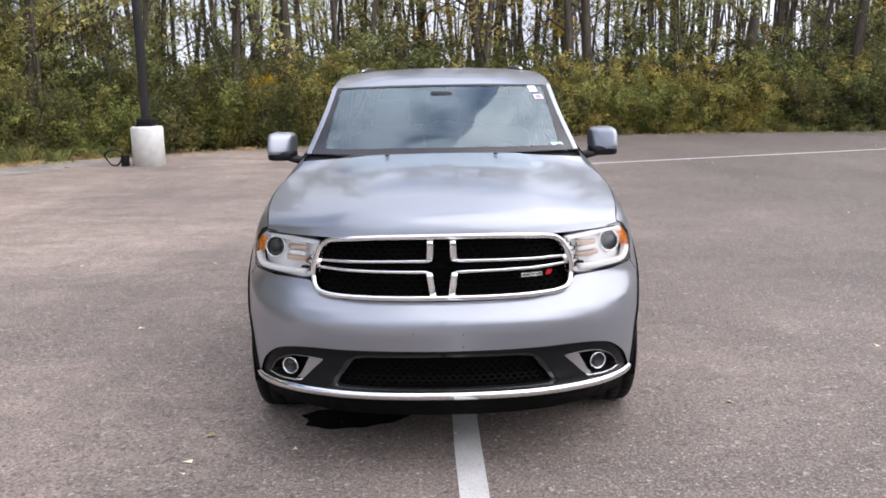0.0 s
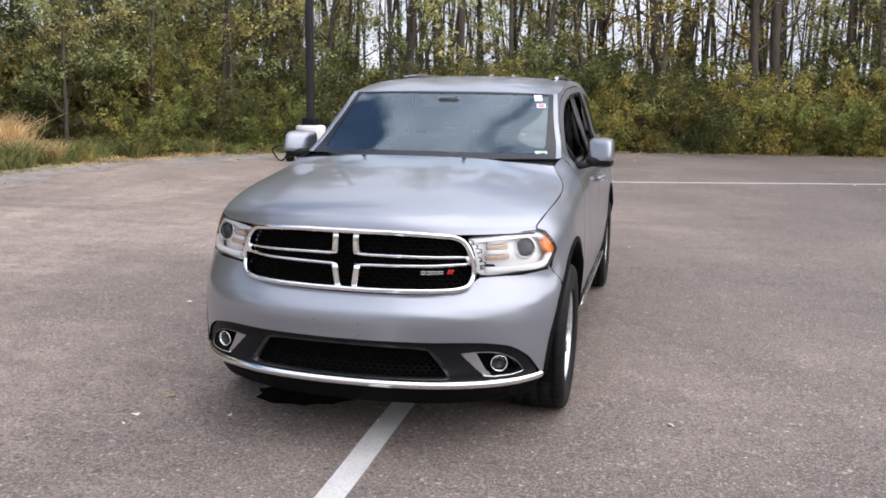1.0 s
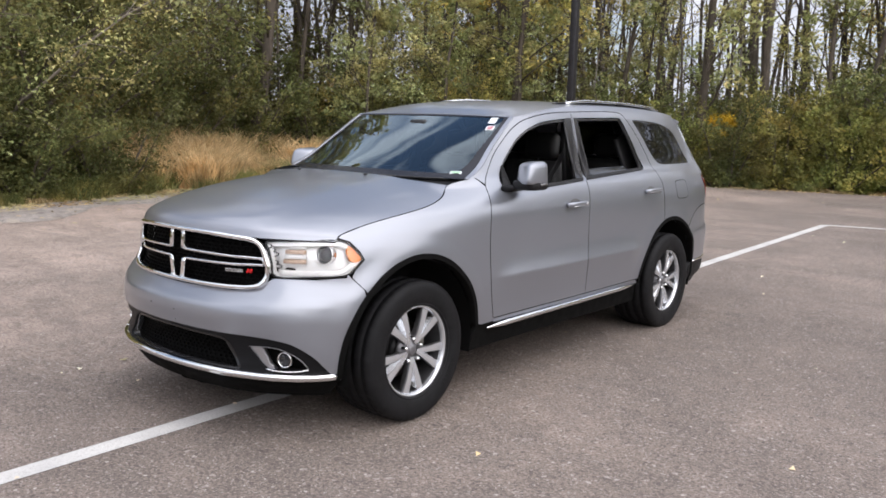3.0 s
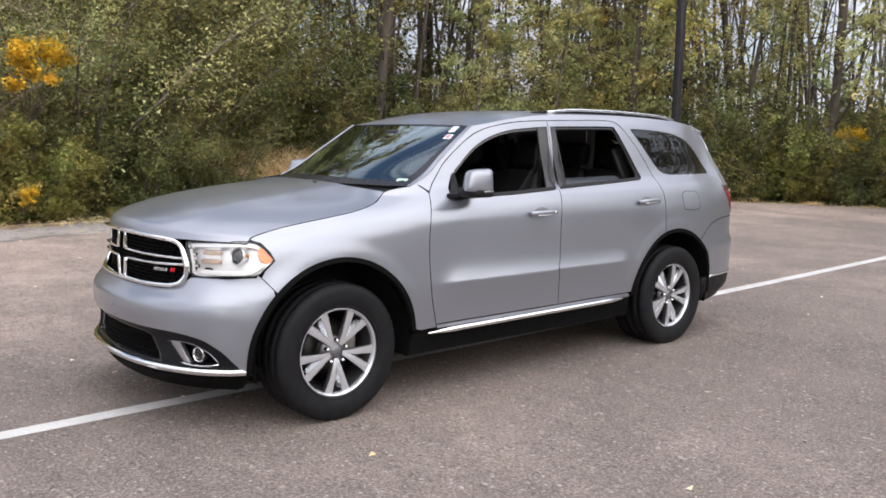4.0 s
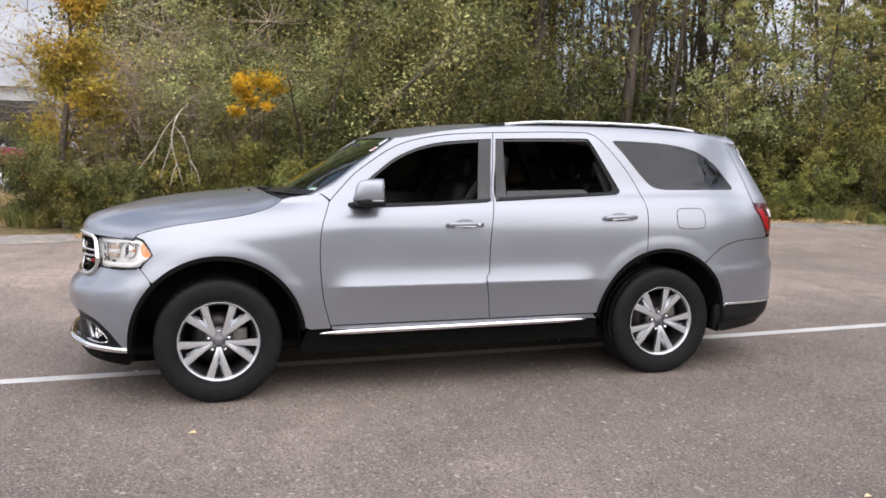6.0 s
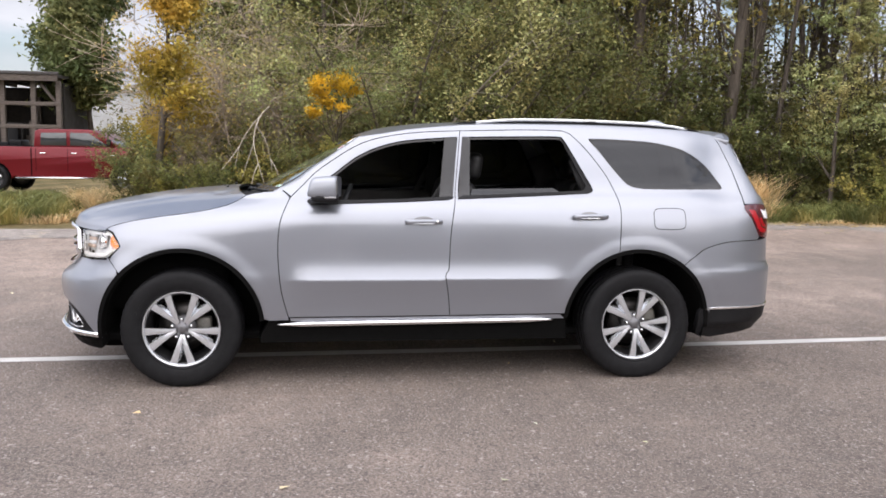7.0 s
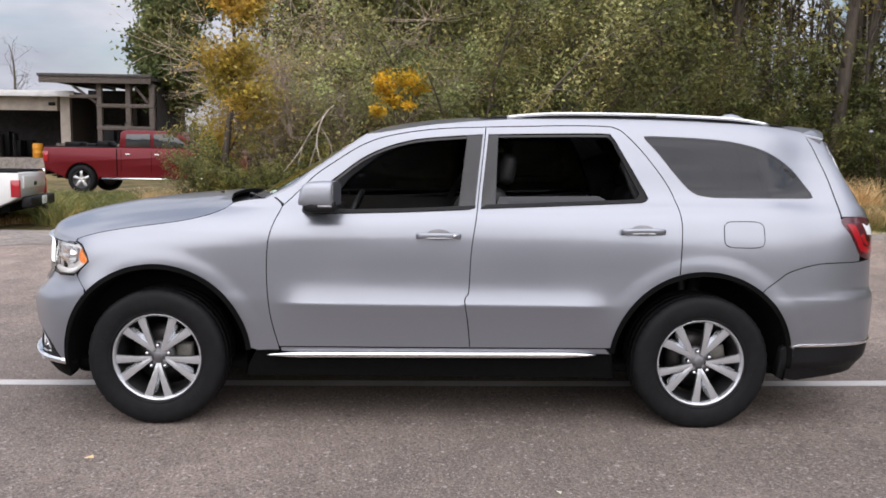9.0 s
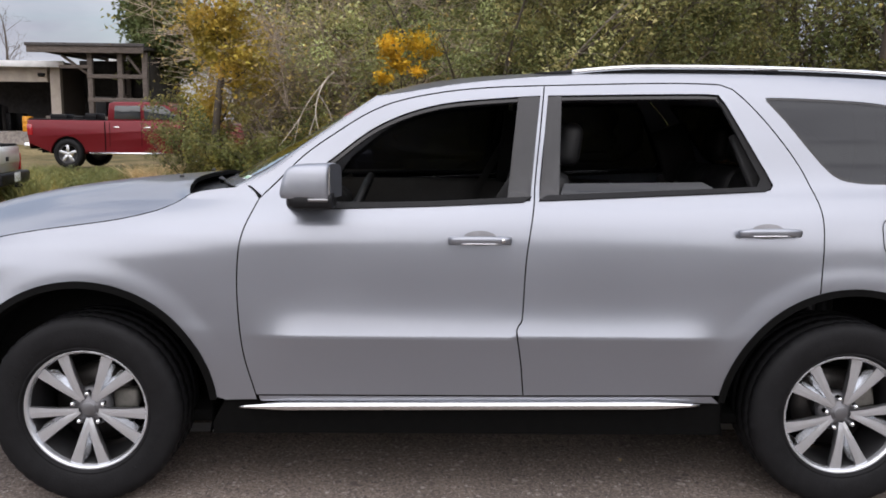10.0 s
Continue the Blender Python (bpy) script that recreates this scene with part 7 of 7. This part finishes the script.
# dark smooth patch with an irregular outline under the nose of the car
DARK_PATCH = simple("wet_asphalt", (0.012, 0.011, 0.011), 0.25, 0.0, 0.2, 12)
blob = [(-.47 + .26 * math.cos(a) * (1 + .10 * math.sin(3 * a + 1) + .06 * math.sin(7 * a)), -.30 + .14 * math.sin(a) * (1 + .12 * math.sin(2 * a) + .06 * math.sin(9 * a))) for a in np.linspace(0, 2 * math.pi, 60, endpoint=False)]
puddle = sheet("wet_patch", blob, DARK_PATCH, None, surf=lot_surface, lip=0, lift=.005, step=.08, label="dark smooth patch on the asphalt under the car")
tagged(puddle, category="puddle", kind="structure")


# ---- pickups ----
def extrude(profile, x0, x1, bevel=.02, seg=2):
    """A side profile [(y, z)] drawn out from x0 to x1, with rounded edges."""
    bm = bmesh.new()
    a = [bm.verts.new((x0, y, z)) for y, z in profile]
    b = [bm.verts.new((x1, y, z)) for y, z in profile]
    n = len(profile)
    bm.faces.new(a[::-1])
    bm.faces.new(b)
    for i in range(n):
        j = (i + 1) % n
        bm.faces.new((a[i], a[j], b[j], b[i]))
    bmesh.ops.recalc_face_normals(bm, faces=bm.faces)
    if bevel:
        bmesh.ops.bevel(bm, geom=bm.edges[:], offset=bevel, segments=seg, affect="EDGES", profile=.5, clamp_overlap=True)
    for f in bm.faces:
        f.smooth = True
    return bm


def arch(cy, cz, r, n=10):
    return [(cy - r * math.cos(math.pi * k / n), cz + r * math.sin(math.pi * k / n)) for k in range(n + 1)]


def pickup(name, label, paint, at, turn, length, width, wheel, base_z, cab_front, cab_rear, roof_z, rail_z, crew):
    """A pickup that faces +y, its rear bumper at y = 0."""
    t = thing(name, label, "pickup truck", at)
    t.rotation_euler = (0, 0, turn)
    yr, yf = length * .187, length * .80
    hw = width / 2
    low = base_z
    body = [(.06, low + .22), (yr - wheel * 1.25, low)] + arch(yr, wheel * .98, wheel * 1.18) + [(yr + wheel * 1.25, low), (yf - wheel * 1.25, low)] + arch(yf, wheel * .98, wheel * 1.18) + \
           [(yf + wheel * 1.3, low), (length - .06, low + .05), (length, rail_z - .35), (length - .06, rail_z - .08), (cab_front + .15, rail_z + .02), (cab_front, rail_z), (.03, rail_z), (.02, low + .40)]
    part("body", extrude(body, -hw, hw, .035), paint, t)
    cab = [(cab_rear, rail_z - .05), (cab_rear + .05, roof_z - .06), (cab_rear + .18, roof_z), (cab_front - .85, roof_z), (cab_front - .70, roof_z - .04), (cab_front + .05, rail_z + .0), (cab_front, rail_z - .05)]
    part("cab", extrude(cab, -hw * .90, hw * .90, .06, 3), paint, t)
    for sx in (1, -1):
        x = sx * hw * .905
        mid = (cab_rear + cab_front - .5) / 2 + .02
        panes = [[(cab_rear + .20, rail_z + .04), (cab_rear + .23, roof_z - .11), (mid - .05, roof_z - .10), (mid - .05, rail_z + .04)]] if crew else []
        panes.append([((mid + .05) if crew else cab_rear + .15, rail_z + .04), ((mid + .05) if crew else cab_rear + .18, roof_z - .10), (cab_front - .88, roof_z - .10), (cab_front - .30, rail_z + .04)])
        for p in panes:
            part("side_window", extrude(p, x - .012, x + .012, .008), PRIVACY_SOLID, t, "dark side window")
        for y0 in ([cab_rear + .30, mid + .18] if crew else [cab_rear + .25]):
            part("door_handle", box(.03, .16, .04, (sx * (hw + .005), y0, rail_z - .18), .01), CHROME, t)
        for y0 in ([cab_rear + .10, mid, cab_front - .12] if crew else [cab_rear + .10, cab_front - .12]):
            part("door_seam", box(.006, .010, rail_z - low - .20, (sx * (hw + .001), y0, (rail_z + low) / 2 + .06)), VOID, t)
        part("bed_gap", box(.01, .03, rail_z - low - .06, (sx * (hw + .0), cab_rear - .03, (rail_z + low) / 2), 0), VOID, t)
        part("door_mirror", box(.20, .10, .22, (sx * (hw + .10), cab_front - .25, rail_z + .14), .04), PLASTIC, t)
        part("tail_lamp", box(.05, .16, .30, (sx * (hw - .01), .09, rail_z - .27), .02), TAIL_RED, t, "red tail lamp")
        part("side_step", sweep([(sx * (hw + .02), yr + wheel * 1.5, low - .03), (sx * (hw + .02), yf - wheel * 1.5, low - .03)], disc(.04, 10)), SATIN, t)
        for y in (yr, yf):
            wh = part("wheel", lathe([(.60 * wheel, .02), (.64 * wheel, .05), (.85 * wheel, .055), (.96 * wheel, .03), (wheel, -.02), (wheel, -.18), (.9 * wheel, -.24)], 40), RUBBER, t, at=pose(sx * (hw - .03), y, wheel) @ pose(0, 0, 0, 0, 0, 0 if sx == 1 else 180))
            part("rim", lathe([(.64 * wheel, .045), (.60 * wheel, .03), (.56 * wheel, -.06), (.1, -.07)], 40), ALLOY_DARK, wh)
            for k in range(5):
                part("spoke", pickup_spoke(wheel, k), ALLOY, wh)
            part("hub", lathe([(.001, .05), (.055, .048), (.07, .02)], 20), ALLOY, wh)
            part("arch_liner", extrude(arch(y, wheel, wheel * 1.16), sx * (hw - .06), sx * (hw - .45), 0), VOID, t)
    part("bed_cavity", box(width - .16, cab_rear - .20, .02, (0, cab_rear / 2 + .02, rail_z + .008)), VOID, t)
    for sx in (1, -1):
        part("bed_rail", sweep([(sx * (hw - .06), .06, rail_z + .02), (sx * (hw - .06), cab_rear - .06, rail_z + .02)], rounded(.09, .035, .012)), PLASTIC, t, "black bed rail cap")
    part("rear_bumper", box(width * .92, .18, .20, (0, -.06, low + .14), .04), PLASTIC if not crew else CHROME, t)
    part("tailgate", box(width * .80, .03, rail_z - low - .42, (0, .005, (rail_z + low) / 2 + .16), .01), paint, t)
    part("tailgate_latch", box(.13, .02, .07, (0, -.015, rail_z - .20), .01), PLASTIC, t)
    part("number_plate", box(.30, .012, .15, (0, -.158, low + .16), .004), STICKER, t, "plain white number plate")
    part("tow_hitch", box(.06, .22, .06, (0, -.12, low + .02), .01), PLASTIC, t)
    part("windscreen", extrude([(cab_front - .72, roof_z - .05), (cab_front + .03, rail_z + .03), (cab_front + .045, rail_z + .02), (cab_front - .70, roof_z - .07)], -hw * .80, hw * .80, 0), PRIVACY_SOLID, t)
    part("underbody", box(width * .8, length * .9, .12, (0, length / 2, low + .02)), VOID, t)
    return t


def pickup_spoke(wheel, k):
    bm = box(.03, .085, wheel * .50, (0, 0, 0), .012)
    bmesh.ops.transform(bm, matrix=Matrix.Rotation(radians(72 * k), 4, "X") @ Matrix.Translation((.035, 0, wheel * .33)), verts=bm.verts)
    return bm


PRIVACY_SOLID = simple("dark_window", (0.03, 0.035, 0.04), 0.06, 0.0, 0, 30, 0, 1.0)
red = pickup("pickup", "dark red crew cab pickup truck on rough grass", RED_PAINT, at_level(-20.8, -9.78), radians(-3), 6.1, 2.02, .42, .48, 4.69, 2.24, 1.87, 1.35, True)
part("flare_badge", box(.01, .22, .04, (1.015, 4.5, 1.12), .004), CHROME, red)
white = pickup("pickup", "white compact pickup truck with a black rear bumper", WHITE_PAINT, at_level(-9.95, -5.60), radians(190), 4.9, 1.70, .33, .28, 3.2, 1.95, 1.52, .93, False)
for y, z, sx, sy, sz in ((.55, 1.44, .5, .5, .16), (1.1, 1.42, .4, .3, .12), (1.5, 1.45, .6, .35, .2)):
    part("bed_load", box(sx, sy, sz, (0, y, z), .03), FASCIA, red)

# ---- shed and garage ----
STUCCO = simple("cream_stucco", (0.40, 0.35, 0.30), 0.85, 0.0, 0.12, 4)
FASCIA_WHITE = simple("white_fascia", (0.62, 0.62, 0.62), 0.6, 0.0, 0.12, 3)
ROOFING = simple("dark_roofing", (0.06, 0.055, 0.055), 0.85, 0.0, 0.3, 6)
ORANGE = simple("orange_plastic", (0.72, 0.30, 0.02), 0.5)
base = float(level(-33, -17)) + .25
garage = thing("garage", "low cream garage building with an open dark bay", "building", (-33, -14.4, base))
part("front_wall", join(box(.25, .42, 2.75, (0, -.21, 1.375)), box(.25, 9.0, .62, (0, -5.05, 2.44)), box(.25, 2.0, 2.13, (0, -8.55, 1.065))), STUCCO, garage)
part("side_wall", box(7.0, .25, 2.75, (-3.65, -.125, 1.375)), WOOD, garage, "weathered brown side wall")
part("back_wall", box(.25, 9.6, 2.75, (-7.2, -4.7, 1.375)), ROOFING, garage)
part("roof", box(8.2, 10.6, .14, (-3.4, -4.9, 2.86)), ROOFING, garage)
part("fascia", box(.10, 10.8, .26, (.72, -4.95, 2.84), .01), FASCIA_WHITE, garage, "white roof fascia")
part("floor_slab", box(10, 10, .9, (-2.6, -4.9, -.43)), WORN, garage)
part("wall_lamp", box(.14, .28, .14, (.20, -.75, 2.42), .03), PLASTIC, garage)
crng = random.Random(3)
for k in range(14):
    w, h = crng.uniform(.3, .9), crng.uniform(.4, 1.3)
    part("stored_crate", box(.5, w, h, (-crng.uniform(.8, 4), -crng.uniform(.8, 6.8), h / 2), .02), crng.choice([WOOD, FASCIA, PLASTIC, ROOFING]), garage)
drum = thing("barrel", "orange plastic drum in front of the garage", "barrel", (-33.5, -16.15, float(level(-33, -17)) + .27))
part("drum", lathe([(.001, 0), (.21, 0), (.23, .02), (.22, .2), (.24, .22), (.22, .24), (.22, .42), (.24, .44), (.22, .46), (.22, .62), (.20, .66), (.001, .66)], 28, "z"), ORANGE, drum)
for k in range(5):
    pal = thing("pallet", "stacked weathered wooden pallet", "pallet", (-30.2, -13.6 + .55 * k, float(level(-30.2, -13.6))), group="pallets by the shed")
    for q in range(6):
        part("pallet_board", box(.03, .09, 1.15, (0, -.25 + .1 * q, .575), .005), WOOD, pal)
    for q in range(3):
        part("pallet_beam", box(.08, .56, .09, (-.05, 0, .10 + .46 * q), .005), WOOD, pal)

sbase = float(level(-31, -11.5)) + .1
shed = thing("timber_shed", "open weathered timber shed with a flat dark roof", "shed", (-31.0, -11.8, sbase))
# board colour with the shade inside the open shed painted in
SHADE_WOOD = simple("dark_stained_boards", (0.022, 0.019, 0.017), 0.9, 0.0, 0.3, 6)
SH = 4.16 - sbase
part("roof_deck", box(6.0, 4.55, .12, (-2.4, -.5, SH + .33), .0, turn=Matrix.Rotation(radians(2), 4, "Y")), ROOFING, shed)
part("fascia_board", box(.08, 4.60, .26, (.62, -.5, SH + .14), .01), WOOD, shed)
part("fascia_top", box(.12, 4.70, .12, (.66, -.5, SH + .33), .01), ROOFING, shed)
for y in (-.48, .72, 1.7):
    for x in (.2, -4.2):
        part("post", box(.20, .20, SH + .1, (x, y, SH / 2), .015), WOOD, shed)
for z in (2.35, 3.28):
    part("cross_beam", box(.16, 2.4, .16, (.24, .6, z - sbase), .01), WOOD, shed)
part("cross_beam", box(.16, 1.2, .14, (.24, -1.1, 3.65 - sbase), .01), WOOD, shed)
for y0, z0, y1, z1 in ((-1.6, 4.10, -.5, 3.30), (1.7, 3.2, 1.0, 4.1), (.75, 1.6, 1.7, 2.3)):
    part("brace", sweep([(.2, y0, z0 - sbase), (.2, y1, z1 - sbase)], rounded(.10, .13, .01), up=(1, 0, 0)), WOOD, shed)
for k in range(6):
    part("rafter", box(5.6, .08, .18, (-2.2, -2.5 + .8 * k, SH + .17)), WOOD, shed)
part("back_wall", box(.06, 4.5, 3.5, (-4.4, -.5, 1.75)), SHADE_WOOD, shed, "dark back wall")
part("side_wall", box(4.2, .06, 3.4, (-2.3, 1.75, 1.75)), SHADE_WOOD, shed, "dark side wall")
for k in range(9):
    h = crng.uniform(.5, 1.9)
    part("stored_timber", box(.4, crng.uniform(.2, .8), h, (-crng.uniform(.8, 3.6), crng.uniform(-1.5, 1.6), h / 2), .01), crng.choice([WOOD, FASCIA, ROOFING]), shed)
SIDING = simple("pale_metal_siding", (0.62, 0.63, 0.64), 0.5, 0.0, 0.12, 2)
hbase = float(level(-42, -10)) - .1
hall = thing("storage_hall", "long low pale metal storage building behind the shed", "building", (-42, -10, hbase))
part("wall", box(.2, 11.0, 3.3, (0, 0, 1.65)), SIDING, hall)
part("end_wall", box(6.0, .2, 3.3, (-3.1, 5.4, 1.65)), SIDING, hall)
for k in range(22):
    part("wall_rib", box(.05, .07, 3.2, (.12, -5.25 + .5 * k, 1.65)), SIDING, hall)
part("roof", box(6.8, 11.6, .14, (-3.0, 0, 3.36)), FASCIA_WHITE, hall)
part("door", box(.08, 2.6, 2.6, (.13, 2.2, 1.3), .01), ROOFING, hall, "dark sliding door")
far_tree = slim_tree(23, BARK, None, 9.2, 0, .35, 7, label="far leafless tree with a spreading crown", spread=2.0, r0=.22)
put_first(far_tree, -55, -27.2, .70)
